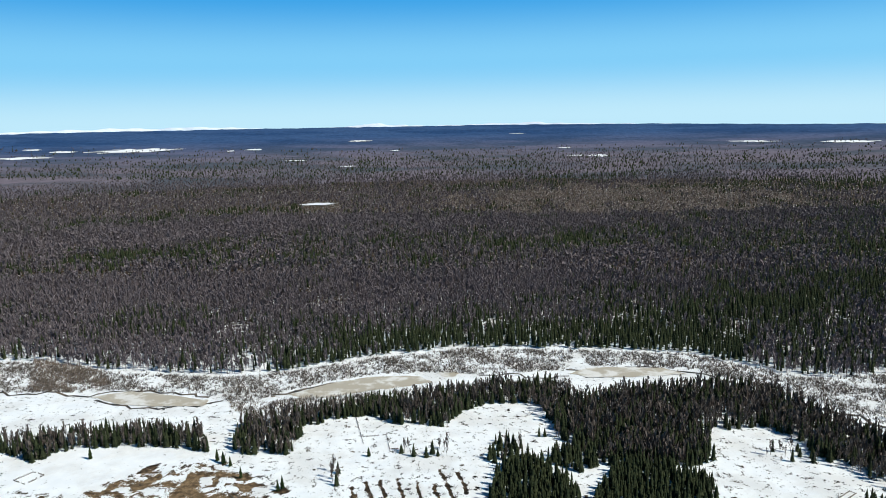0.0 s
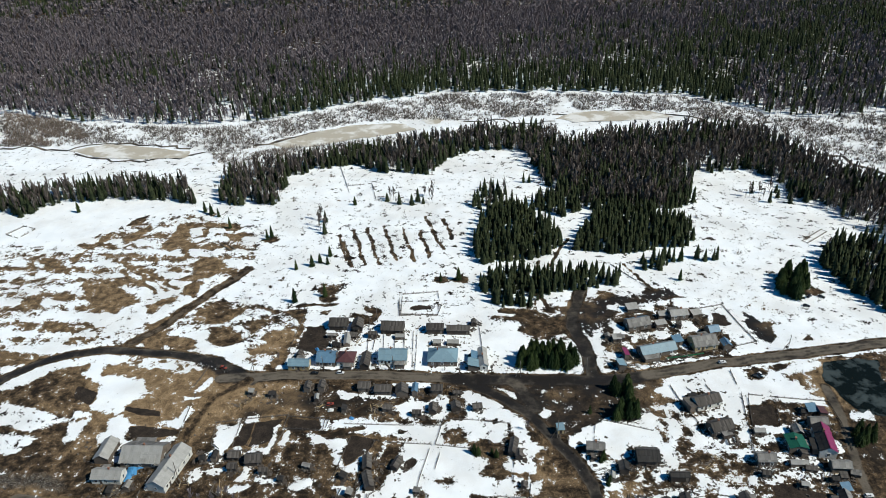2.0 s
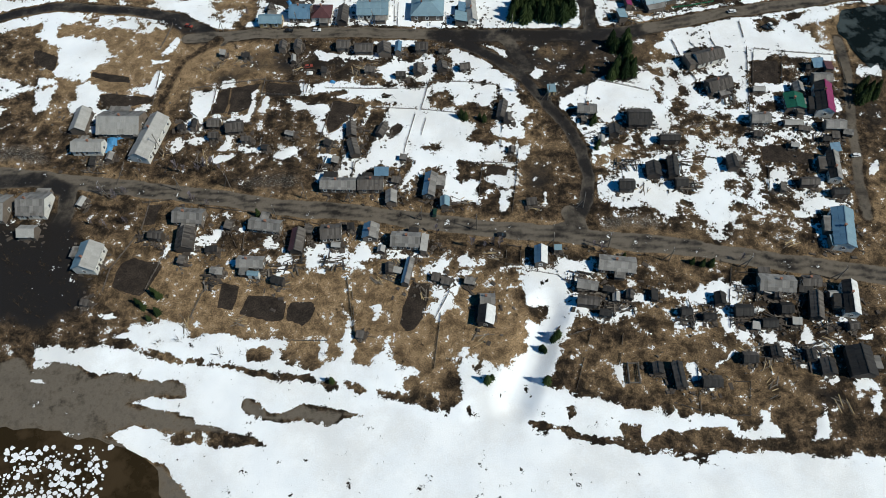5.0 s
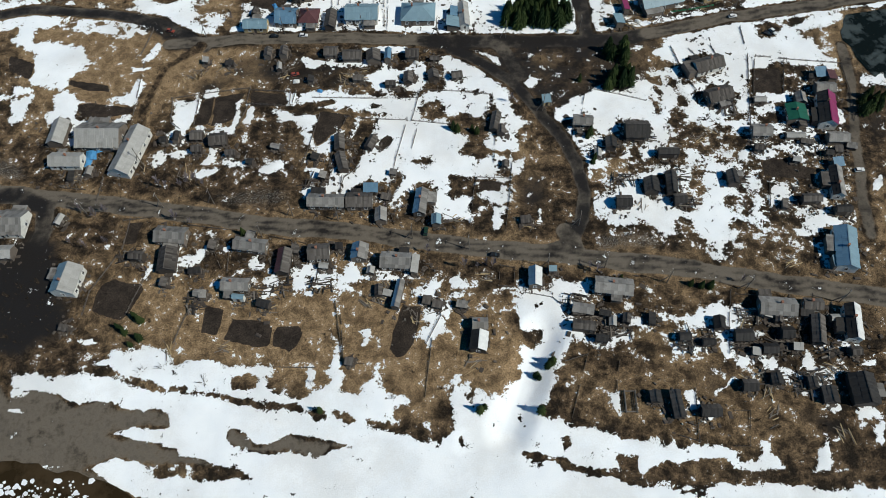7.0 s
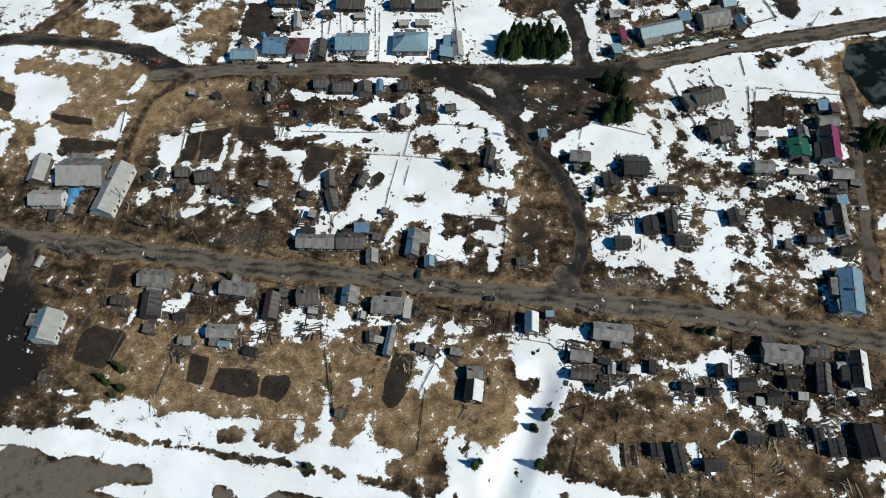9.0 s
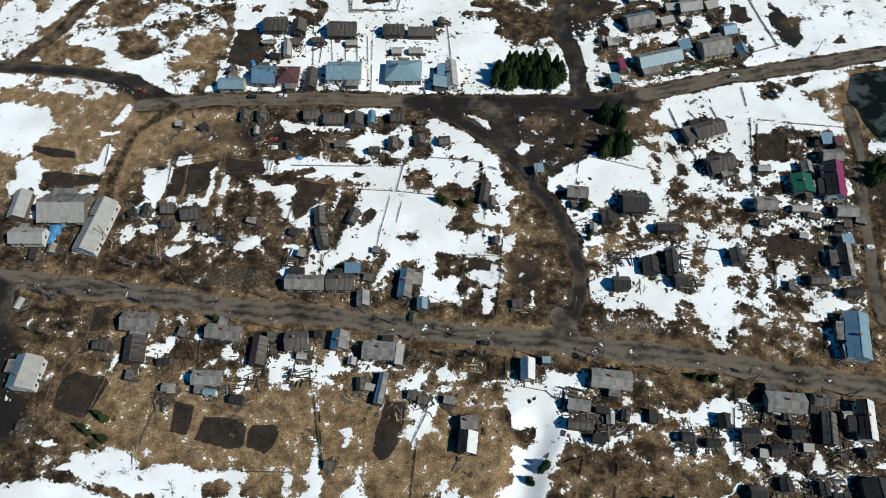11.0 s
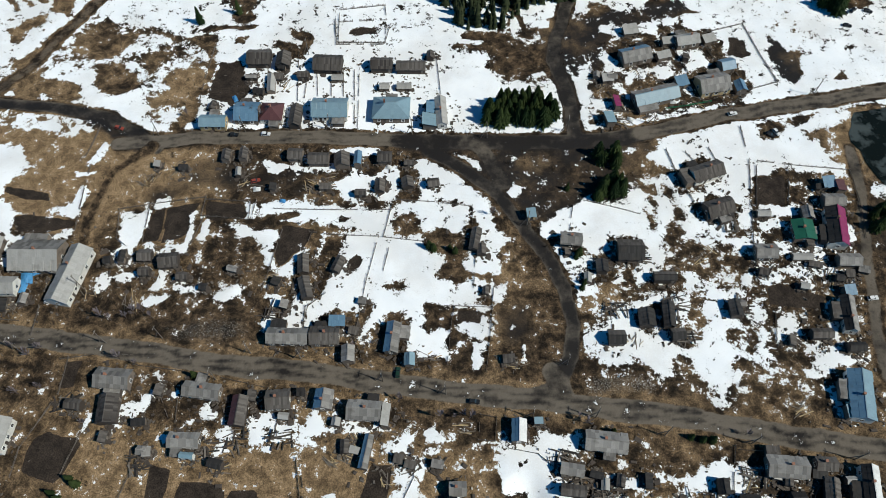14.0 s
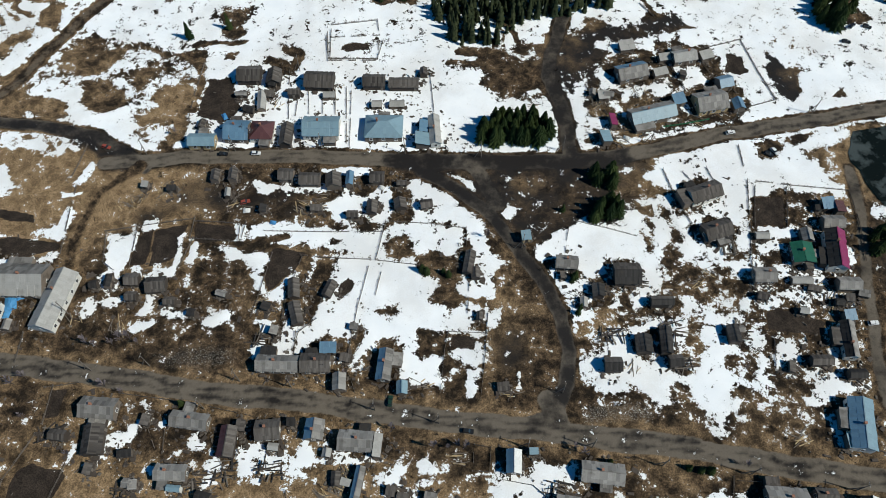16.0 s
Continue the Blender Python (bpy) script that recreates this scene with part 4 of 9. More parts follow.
snow([(94.3, 137.2), (96.2, 134.3), (94.5, 134.4)], 0.65, soft=0.45)
snow([(137.7, 163.7), (140.2, 165.8), (139.4, 161.6), (136.7, 158.4), (136.2, 161.6)], 0.8, soft=0.56)
snow([(131.9, 145.2), (132.2, 142.2), (133.0, 139.3), (131.0, 138.4)], 0.7, soft=0.45)
plot([(103.6, 171.2), (107.5, 172.2), (115.7, 168.7), (119.9, 167.5), (117.9, 163.2), (109.3, 164.5), (103.2, 165.7)])
# gardens south of the main street
snow([(-77.7, 148.0), (-75.0, 148.0), (-72.8, 144.9), (-73.3, 142.3), (-75.3, 144.0)], 0.75, soft=0.69)
snow([(-71.7, 145.9), (-69.5, 146.8), (-68.5, 146.2), (-67.8, 140.8), (-70.4, 140.9)], 0.7, soft=0.55)
snow([(-87.0, 135.4), (-84.9, 138.3), (-80.0, 140.1), (-76.8, 142.0), (-75.3, 141.4), (-75.4, 139.0), (-79.3, 136.2), (-82.7, 135.3), (-85.6, 132.5), (-86.7, 131.6)], 0.86, soft=1.3)
snow([(-95.0, 133.7), (-93.3, 136.5), (-92.8, 138.4), (-92.6, 134.6), (-93.1, 130.8), (-95.0, 131.8)], 0.8, soft=0.45)
snow([(-87.7, 144.2), (-83.9, 142.6), (-85.5, 141.8), (-87.8, 142.7)], 0.8, soft=0.45)
snow([(-80.7, 129.0), (-78.1, 129.0), (-79.6, 127.7)], 0.7, soft=0.45)
snow([(-74.6, 128.5), (-72.4, 130.3), (-71.4, 129.4), (-69.4, 127.5), (-66.7, 126.5), (-70.2, 127.5)], 0.7, soft=0.53)
plot([(-102.8, 152.7), (-98.2, 152.2), (-99.1, 147.5), (-99.3, 144.5), (-102.9, 144.6)])
plot([(-106.7, 130.1), (-103.7, 131.9), (-94.6, 129.9), (-93.4, 128.0), (-95.0, 123.4), (-96.8, 119.8), (-98.9, 118.1), (-105.3, 120.0), (-108.2, 121.9), (-108.2, 125.5)])
snow([(-49.1, 146.4), (-43.7, 146.3), (-41.0, 144.8), (-45.2, 142.3), (-47.7, 141.4)], 0.72, soft=0.7)
snow([(-34.5, 140.1), (-31.1, 141.4), (-30.1, 139.0), (-31.7, 137.5)], 0.85, soft=0.55)
snow([(-61.8, 137.8), (-59.8, 139.7), (-57.7, 136.7), (-59.9, 133.9), (-61.9, 135.4)], 0.75, soft=0.59)
snow([(-48.7, 133.6), (-43.8, 136.4), (-41.1, 135.4), (-39.9, 131.6), (-37.5, 133.4), (-35.8, 134.3), (-32.3, 133.3), (-29.1, 137.1), (-26.3, 132.2), (-25.4, 131.2), (-27.8, 129.4), (-29.4, 127.6), (-31.9, 126.7), (-33.7, 127.7), (-37.2, 128.7), (-39.6, 127.8), (-43.8, 127.0), (-47.1, 126.1), (-47.4, 128.9)], 0.7, soft=1.3)
snow([(-56.9, 130.0), (-54.6, 132.8), (-51.7, 129.0), (-54.0, 127.2), (-55.4, 124.4), (-57.0, 123.6)], 0.8, soft=0.74)
snow([(-43.7, 126.0), (-41.3, 126.9), (-40.2, 124.1), (-42.7, 124.2)], 0.7, soft=0.45)
snow([(-23.8, 135.0), (-22.0, 133.1), (-18.6, 132.0), (-11.7, 131.9), (-12.6, 130.0), (-18.5, 129.6), (-23.7, 131.2), (-25.3, 129.4)], 0.86, soft=0.78)
snow([(-10.8, 125.4), (-6.6, 128.1), (-4.9, 129.9), (-2.4, 128.0), (-4.1, 125.2), (-2.4, 122.5), (0.1, 121.5), (0.0, 117.9), (-6.6, 118.1), (-7.4, 121.7), (-9.1, 122.6)], 0.76, soft=1.3)
snow([(1.0, 131.6), (3.6, 131.6), (6.0, 127.8), (5.2, 126.9), (1.8, 127.3)], 0.8, soft=0.66)
snow([(0.1, 126.1), (4.3, 126.0), (4.3, 123.2), (1.7, 122.4), (0.1, 123.3)], 0.7, soft=0.52)
snow([(37.4, 130.9), (40.0, 130.8), (42.2, 128.0), (42.6, 124.3), (40.8, 122.5), (38.4, 123.5), (36.5, 120.8), (34.7, 119.0), (29.7, 119.1), (25.7, 120.1), (23.0, 117.5), (20.7, 119.3), (20.1, 122.9), (22.8, 127.4), (24.4, 125.6), (25.9, 123.7), (29.3, 124.6), (30.4, 127.3), (31.4, 129.1), (33.9, 129.1)], 0.84, soft=1.3)
snow([(45.6, 121.5), (49.9, 122.3), (48.0, 120.6)], 0.7, soft=0.45)
snow([(57.1, 126.7), (60.4, 126.7), (60.8, 123.9), (58.5, 124.9)], 0.62, soft=0.45)
snow([(-109.9, 111.6), (-106.7, 112.1), (-105.3, 112.9), (-103.9, 110.3), (-106.3, 110.4)], 0.85, soft=0.45)
plot([(-73.6, 122.1), (-68.1, 121.1), (-68.2, 117.1), (-68.9, 112.8), (-73.5, 113.7), (-73.7, 118.5)])
plot([(-64.7, 118.0), (-54.2, 116.9), (-52.6, 114.6), (-53.3, 109.4), (-56.9, 108.9), (-66.7, 111.3), (-65.5, 114.8)])
plot([(-51.4, 115.4), (-44.4, 115.3), (-43.4, 113.2), (-44.7, 109.2), (-46.9, 107.1), (-52.4, 109.4), (-52.1, 112.8)])
plot([(-14.4, 121.4), (-8.6, 120.8), (-9.0, 114.6), (-10.6, 109.5), (-12.9, 105.3), (-15.3, 104.5), (-17.3, 107.0), (-16.4, 113.0)])
snow([(-41.0, 104.4), (-39.3, 102.4), (-37.9, 99.1), (-38.8, 97.0), (-40.7, 96.8), (-40.6, 100.0)], 0.85, soft=0.45)
snow([(-36.1, 114.2), (-34.8, 112.5), (-32.6, 110.7), (-32.8, 109.5), (-35.5, 110.8)], 0.8, soft=0.49)
snow([(-31.0, 111.5), (-30.0, 108.1), (-30.7, 106.4), (-31.3, 109.0)], 0.7, soft=0.45)
snow([(-26.2, 113.2), (-22.9, 114.0), (-22.5, 111.4), (-23.5, 108.8), (-25.1, 106.7), (-25.6, 108.0), (-24.4, 110.6)], 0.8, soft=0.52)
snow([(-9.1, 118.1), (0.1, 121.2), (0.0, 117.9), (-1.7, 113.6), (-4.9, 110.2), (-6.9, 107.7), (-7.9, 111.1), (-7.4, 116.3)], 0.76, soft=1.29)
snow([(43.9, 93.0), (45.6, 94.0), (46.9, 92.1), (46.5, 89.0), (45.0, 89.8)], 0.85, soft=0.45)
snow([(47.5, 116.1), (50.8, 117.0), (53.1, 116.0), (57.8, 114.2), (56.7, 112.5), (53.6, 113.4), (49.6, 113.5)], 0.8, soft=0.63)
snow([(55.6, 104.6), (58.2, 103.2), (56.1, 102.6)], 0.62, soft=0.45)
snow([(70.3, 116.6), (77.4, 119.6), (82.3, 119.5), (83.3, 116.3), (80.8, 104.4), (78.0, 102.0), (78.0, 106.2), (77.1, 109.5), (75.2, 112.1), (71.8, 111.3), (70.5, 113.1)], 0.84, soft=1.3)
snow([(62.3, 107.3), (65.9, 109.7), (70.1, 106.3), (74.1, 106.2), (73.8, 104.6), (68.1, 103.8), (63.5, 104.4)], 0.78, soft=0.83)
snow([(62.2, 118.5), (67.1, 116.6), (70.6, 108.8), (68.0, 108.0), (65.1, 109.8), (65.2, 114.9)], 0.6, soft=1.18)
snow([(83.9, 119.5), (90.1, 118.0), (86.5, 116.3), (85.1, 113.7), (82.4, 112.0)], 0.8, soft=1.05)
snow([(80.2, 101.2), (83.6, 102.7), (85.5, 104.4), (88.6, 104.0), (92.2, 102.6), (93.2, 100.1), (95.3, 99.3), (94.9, 96.1), (93.0, 96.1), (91.3, 98.5), (88.0, 101.0), (84.8, 101.1), (82.9, 99.5), (80.6, 99.5)], 0.78, soft=1.16)
snow([(98.6, 100.0), (101.8, 103.2), (103.4, 101.6), (103.0, 100.0)], 0.85, soft=0.45)
snow([(96.9, 99.2), (99.6, 97.6), (103.1, 99.1), (106.3, 99.6), (109.2, 99.0), (107.3, 97.5), (105.6, 94.3), (102.9, 92.8), (101.0, 91.3), (100.3, 94.4), (97.4, 95.2), (96.3, 96.8)], 0.8, soft=1.16)
snow([(96.8, 92.9), (101.2, 92.0), (99.4, 91.0), (97.2, 91.3)], 0.7, soft=0.45)
snow([(102.9, 89.7), (107.4, 89.6), (107.7, 88.1), (104.4, 86.9), (102.9, 88.1)], 0.85, soft=0.45)
snow([(110.0, 88.0), (114.2, 89.5), (115.7, 87.2), (116.0, 85.7), (112.8, 85.0), (110.8, 85.7)], 0.85, soft=0.63)
snow([(112.7, 82.0), (116.8, 84.1), (114.8, 77.5), (113.8, 78.3)], 0.85, soft=0.57)
snow([(111.4, 106.9), (116.7, 106.3), (114.9, 105.5), (111.8, 105.5)], 0.85, soft=0.45)
snow([(115.9, 100.5), (120.2, 102.1), (119.9, 99.7)], 0.8, soft=0.45)
snow([(64.7, 93.4), (68.5, 93.0), (68.3, 89.5), (65.5, 88.7)], 0.85, soft=0.53)
snow([(69.6, 86.4), (71.9, 86.3), (70.8, 84.9), (68.7, 83.4)], 0.8, soft=0.45)
snow([(73.3, 94.1), (79.2, 96.3), (77.3, 94.5), (73.9, 93.3)], 0.8, soft=0.45)
# snow sheet and mud shore along the river
bare([(-140.5, 98.0), (-130.5, 97.9), (-118.7, 91.0), (-101.4, 79.6), (-100.3, 75.0), (-89.8, 69.6), (-81.6, 67.0), (-69.1, 55.8), (-70.3, 37.5), (-124.3, 38.0)], 0.05, soft=0.8)
area(ROAD, [(-140.5, 98.0), (-130.5, 97.9), (-118.7, 91.0), (-101.4, 79.6), (-100.3, 75.0), (-89.8, 69.6), (-81.6, 67.0), (-69.1, 55.8), (-70.3, 37.5), (-124.3, 38.0)], 0.7, 1.5)
snow([(-100.2, 74.7), (-98.6, 77.7), (-90.6, 77.1), (-78.1, 72.4), (-70.2, 71.5), (-54.1, 71.3), (-56.8, 75.1), (-74.6, 79.2), (-78.4, 83.1), (-27.8, 80.1), (-2.3, 78.1), (30.4, 73.2), (59.8, 68.4), (95.0, 67.6), (113.2, 66.8), (122.0, 35.8), (-70.3, 37.5), (-69.1, 55.8), (-81.6, 67.0), (-91.5, 70.3)], 0.9, soft=0.8)
# river meadow: old snow with thawed banks
snow([(-127.6, 103.2), (-120.7, 102.5), (-113.7, 99.7), (-109.8, 100.9), (-107.6, 102.0), (-100.8, 100.2), (-94.3, 99.8), (-90.2, 98.6), (-86.1, 97.5), (-81.3, 96.5), (-74.7, 95.8), (-68.1, 94.1), (-61.6, 92.8), (-51.9, 90.3), (-42.3, 89.3), (-36.0, 87.6), (-24.2, 85.8), (-14.1, 83.8), (-3.5, 81.3), (1.1, 83.0), (1.0, 73.5), (-74.5, 74.6), (-120.4, 75.2)], 0.9, soft=1.3)
snow([(-104.8, 104.1), (-98.8, 106.0), (-99.3, 108.5), (-96.2, 109.0), (-94.3, 107.9), (-94.1, 111.0), (-91.2, 108.9), (-83.7, 108.2), (-82.7, 107.0), (-78.9, 103.9), (-74.2, 105.0), (-69.2, 104.1), (-62.5, 102.0), (-61.7, 93.5), (-65.7, 95.0), (-71.4, 95.9), (-74.7, 96.8), (-78.0, 97.6), (-81.3, 97.7), (-86.2, 99.2), (-90.3, 100.1), (-93.6, 100.9), (-96.4, 102.6), (-101.4, 103.2)], 0.86, soft=1.3)
snow([(-64.1, 102.5), (-56.2, 103.5), (-54.7, 103.9), (-51.4, 103.1), (-52.1, 98.6), (-50.2, 95.3), (-48.8, 93.8), (-40.8, 92.8), (-38.6, 94.3), (-33.3, 96.6), (-34.2, 99.1), (-35.1, 100.7), (-34.5, 103.2), (-33.8, 104.8), (-33.7, 108.2), (-32.4, 108.5), (-31.9, 104.8), (-31.2, 102.3), (-30.4, 101.4), (-30.4, 95.8), (-28.4, 94.9), (-24.5, 94.9), (-23.1, 98.9), (-21.6, 101.3), (-20.4, 98.8), (-19.3, 94.0), (-17.4, 93.2), (-11.1, 92.0), (-11.9, 91.2), (-15.8, 90.3), (-17.3, 88.8), (-18.8, 87.8), (-15.7, 86.2), (-8.0, 85.3), (-6.5, 83.9), (-15.7, 84.8), (-21.9, 86.4), (-22.6, 87.2), (-24.2, 85.8), (-29.7, 86.0), (-36.0, 87.6), (-40.7, 89.2), (-52.8, 91.8), (-62.5, 93.5)], 0.86, soft=1.3)
snow([(0.6, 97.7), (1.7, 98.6), (3.5, 94.7), (6.7, 93.6), (6.7, 91.5), (8.1, 88.4), (10.1, 87.3), (13.6, 89.6), (16.2, 92.3), (16.9, 95.0), (20.0, 99.3), (20.8, 102.2), (21.5, 105.2), (20.6, 108.9), (22.4, 108.0), (25.6, 107.1), (27.4, 110.5), (26.8, 113.1), (21.1, 112.6), (20.6, 117.5), (23.2, 120.2), (29.7, 119.1), (34.7, 119.9), (37.7, 116.3), (38.2, 112.8), (40.3, 110.2), (43.5, 110.2), (48.4, 110.9), (51.8, 111.7), (51.5, 110.0), (46.4, 107.6), (43.2, 107.6), (37.0, 109.4), (35.2, 106.9), (32.5, 104.5), (30.7, 101.2), (29.1, 101.2), (28.3, 97.2), (27.4, 94.0), (26.8, 91.7), (25.1, 90.2), (24.2, 88.6)], 0.9, soft=1.3)
snow([(0.6, 96.9), (6.7, 90.4), (10.1, 87.3), (16.2, 92.3), (24.3, 89.4), (25.7, 87.1), (30.1, 85.5), (33.1, 84.7), (37.4, 82.8), (41.2, 82.8), (44.8, 81.5), (47.7, 79.8), (53.6, 79.3), (58.1, 79.9), (60.9, 78.5), (66.8, 78.6), (73.3, 77.5), (76.7, 75.4), (80.2, 74.0), (82.4, 74.6), (84.3, 79.4), (85.1, 78.7), (85.3, 75.8), (87.2, 73.1), (88.5, 72.1), (-2.0, 73.6), (-1.9, 81.7), (1.1, 83.0), (0.5, 91.3)], 0.9, soft=1.3)
snow([(99.9, 78.5), (101.0, 79.9), (101.4, 77.0), (100.7, 73.4), (99.7, 71.8), (94.7, 71.9), (97.3, 74.2)], 0.85, soft=0.94)
bare([(-105.3, 102.6), (-96.4, 102.4), (-93.5, 100.1), (-100.8, 100.4)], 0.14, soft=0.45)
bare([(-91.9, 100.1), (-84.5, 98.5), (-80.8, 96.5), (-82.8, 96.1), (-87.7, 97.4)], 0.14, soft=0.56)
bare([(-80.5, 97.7), (-75.6, 97.5), (-73.9, 96.0), (-79.6, 96.4)], 0.14, soft=0.45)
bare([(-73.1, 95.7), (-61.7, 94.1), (-61.6, 92.9), (-68.1, 94.0)], 0.14, soft=0.45)
bare([(-63.0, 100.4), (-57.5, 101.1), (-55.0, 99.9), (-54.6, 96.2), (-58.5, 95.6), (-62.6, 96.4)], 0.14, soft=0.77)
bare([(-62.5, 93.9), (-56.8, 93.3), (-54.1, 91.8), (-55.2, 91.1), (-61.6, 92.8)], 0.14, soft=0.45)
bare([(-52.8, 91.8), (-51.2, 92.7), (-42.4, 91.7), (-40.8, 89.9), (-48.7, 90.2)], 0.14, soft=0.45)
bare([(-39.9, 89.5), (-36.0, 89.7), (-34.9, 87.6), (-38.3, 88.0)], 0.14, soft=0.45)
bare([(-34.4, 88.3), (-32.8, 89.6), (-28.1, 88.8), (-25.0, 86.1), (-28.1, 85.9), (-32.8, 87.5)], 0.14, soft=0.52)
bare([(-23.4, 86.8), (-15.7, 86.0), (-6.5, 84.2), (-0.4, 82.3), (0.4, 84.4), (-1.9, 85.2), (-3.5, 81.0), (-14.1, 83.5), (-22.6, 85.6)], 0.14, soft=0.81)
bare([(1.9, 81.6), (3.4, 82.3), (2.6, 80.2)], 0.14, soft=0.45)
bare([(29.8, 81.2), (32.8, 81.8), (33.2, 79.3), (30.4, 78.4)], 0.14, soft=0.48)
bare([(19.1, 77.5), (25.1, 76.7), (26.5, 75.1), (22.0, 75.4)], 0.14, soft=0.45)
bare([(26.5, 76.1), (32.4, 74.8), (36.0, 73.3), (30.8, 73.1), (27.2, 74.6)], 0.14, soft=0.45)
bare([(44.4, 75.4), (48.2, 76.7), (50.4, 76.0), (49.4, 73.9), (50.0, 72.9), (44.8, 72.9)], 0.14, soft=0.53)
bare([(55.9, 74.8), (59.1, 74.4), (63.3, 72.7), (55.6, 72.8)], 0.14, soft=0.45)
bare([(67.9, 74.3), (73.8, 74.4), (75.0, 72.5), (66.2, 72.6)], 0.14, soft=0.45)
bare([(-127.1, 98.8), (-118.5, 97.0), (-111.8, 96.0), (-107.5, 94.5), (-98.4, 92.7), (-90.1, 91.0), (-82.9, 90.9), (-79.4, 89.3), (-78.2, 86.9), (-78.7, 85.1), (-85.7, 85.2), (-92.1, 85.9), (-94.4, 85.3), (-88.3, 82.5), (-81.8, 81.2), (-76.1, 79.6), (-75.1, 77.8), (-68.8, 77.0), (-62.4, 74.7), (-68.4, 74.5), (-77.6, 74.9), (-87.1, 76.8), (-92.1, 78.8), (-96.3, 76.6), (-99.0, 75.2), (-120.4, 75.2)], 0.05, soft=0.6)
area(ROAD, [(-127.1, 98.8), (-118.5, 97.0), (-111.8, 96.0), (-107.5, 94.5), (-98.4, 92.7), (-90.1, 91.0), (-82.9, 90.9), (-79.4, 89.3), (-78.2, 86.9), (-78.7, 85.1), (-85.7, 85.2), (-92.1, 85.9), (-94.4, 85.3), (-88.3, 82.5), (-81.8, 81.2), (-76.1, 79.6), (-75.1, 77.8), (-68.8, 77.0), (-62.4, 74.7), (-68.4, 74.5), (-77.6, 74.9), (-87.1, 76.8), (-92.1, 78.8), (-96.3, 76.6), (-99.0, 75.2), (-120.4, 75.2)], 0.7, 1.2)
bare([(-62.4, 85.9), (-57.5, 84.3), (-55.1, 83.5), (-53.3, 81.2), (-48.0, 81.9), (-46.6, 83.1), (-38.8, 83.0), (-34.1, 81.2), (-29.4, 80.1), (-27.0, 78.6), (-34.0, 79.4), (-36.9, 77.6), (-47.5, 77.9), (-53.8, 79.0), (-58.6, 80.6), (-61.9, 82.1)], 0.05, soft=0.6)
area(ROAD, [(-62.4, 85.9), (-57.5, 84.3), (-55.1, 83.5), (-53.3, 81.2), (-48.0, 81.9), (-46.6, 83.1), (-38.8, 83.0), (-34.1, 81.2), (-29.4, 80.1), (-27.0, 78.6), (-34.0, 79.4), (-36.9, 77.6), (-47.5, 77.9), (-53.8, 79.0), (-58.6, 80.6), (-61.9, 82.1)], 0.7, 1.2)
snow([(-127.0, 98.0), (-123.6, 97.9), (-122.5, 96.3), (-124.0, 95.6), (-126.6, 96.4)], 0.75, soft=0.45)
snow([(-125.6, 92.9), (-123.0, 92.3), (-120.2, 90.7), (-121.7, 90.4), (-125.2, 91.6)], 0.78, soft=0.45)
bare([(18.5, 77.1), (30.6, 75.9), (37.9, 72.3), (52.4, 69.2), (65.4, 66.8), (66.7, 66.0), (53.8, 68.1), (39.2, 70.8), (30.5, 74.4), (19.2, 76.0)], 0.1, soft=0.6)
bare([(44.4, 77.3), (50.4, 76.5), (49.1, 72.2), (44.8, 73.3)], 0.1, soft=0.6)
bare([(52.9, 72.1), (57.8, 75.0), (68.2, 74.8), (66.2, 71.2), (55.6, 70.6)], 0.1, soft=0.6)
# back gardens north of the upper street
bare([(-155.2, 286.0), (-150.4, 291.6), (-143.6, 294.4), (-141.6, 290.5), (-148.0, 286.6), (-149.8, 281.6), (-153.6, 280.3)], 0.14, soft=1.3)
bare([(-142.5, 298.8), (-138.9, 306.3), (-132.7, 307.7), (-135.3, 300.1), (-137.6, 296.3), (-140.9, 296.4)], 0.14, soft=1.3)
bare([(-150.9, 270.5), (-142.4, 277.1), (-135.0, 289.7), (-131.9, 285.3), (-136.5, 282.6), (-139.6, 274.3), (-144.0, 267.6), (-149.5, 265.1)], 0.2, soft=1.3)
bare([(-148.4, 261.1), (-137.9, 267.4), (-137.2, 260.8), (-128.1, 260.5), (-123.4, 257.8), (-121.3, 252.6), (-125.9, 251.4), (-129.6, 250.3), (-134.6, 254.2), (-137.9, 251.8), (-145.9, 252.0)], 0.14, soft=1.3)
bare([(-129.5, 275.4), (-128.0, 282.3), (-123.7, 286.5), (-120.4, 290.7), (-116.6, 287.7), (-112.2, 281.8), (-109.6, 284.6), (-105.1, 283.0), (-108.5, 278.9), (-110.8, 274.8), (-114.1, 270.8), (-120.0, 269.6), (-126.8, 272.5)], 0.16, soft=1.3)
bare([(-118.4, 266.8), (-113.6, 268.0), (-110.8, 269.3), (-105.6, 263.8), (-99.6, 258.4), (-102.1, 255.8), (-108.3, 252.2), (-113.6, 253.6), (-117.4, 257.6)], 0.14, soft=1.3)
bare([(-103.1, 271.8), (-96.3, 274.3), (-93.7, 277.0), (-89.6, 271.4), (-95.4, 268.8), (-98.6, 264.1), (-101.0, 266.3)], 0.2, soft=1.3)
bare([(-103.4, 285.3), (-91.2, 281.2), (-88.7, 278.3), (-92.8, 278.4), (-99.9, 282.9)], 0.14, soft=0.98)
bare([(-89.0, 280.3), (-76.5, 280.7), (-74.9, 276.5), (-78.7, 273.8), (-84.3, 276.8)], 0.14, soft=0.97)
bare([(-82.4, 285.2), (-60.4, 285.9), (-62.3, 284.0), (-81.0, 282.9)], 0.14, soft=0.45)
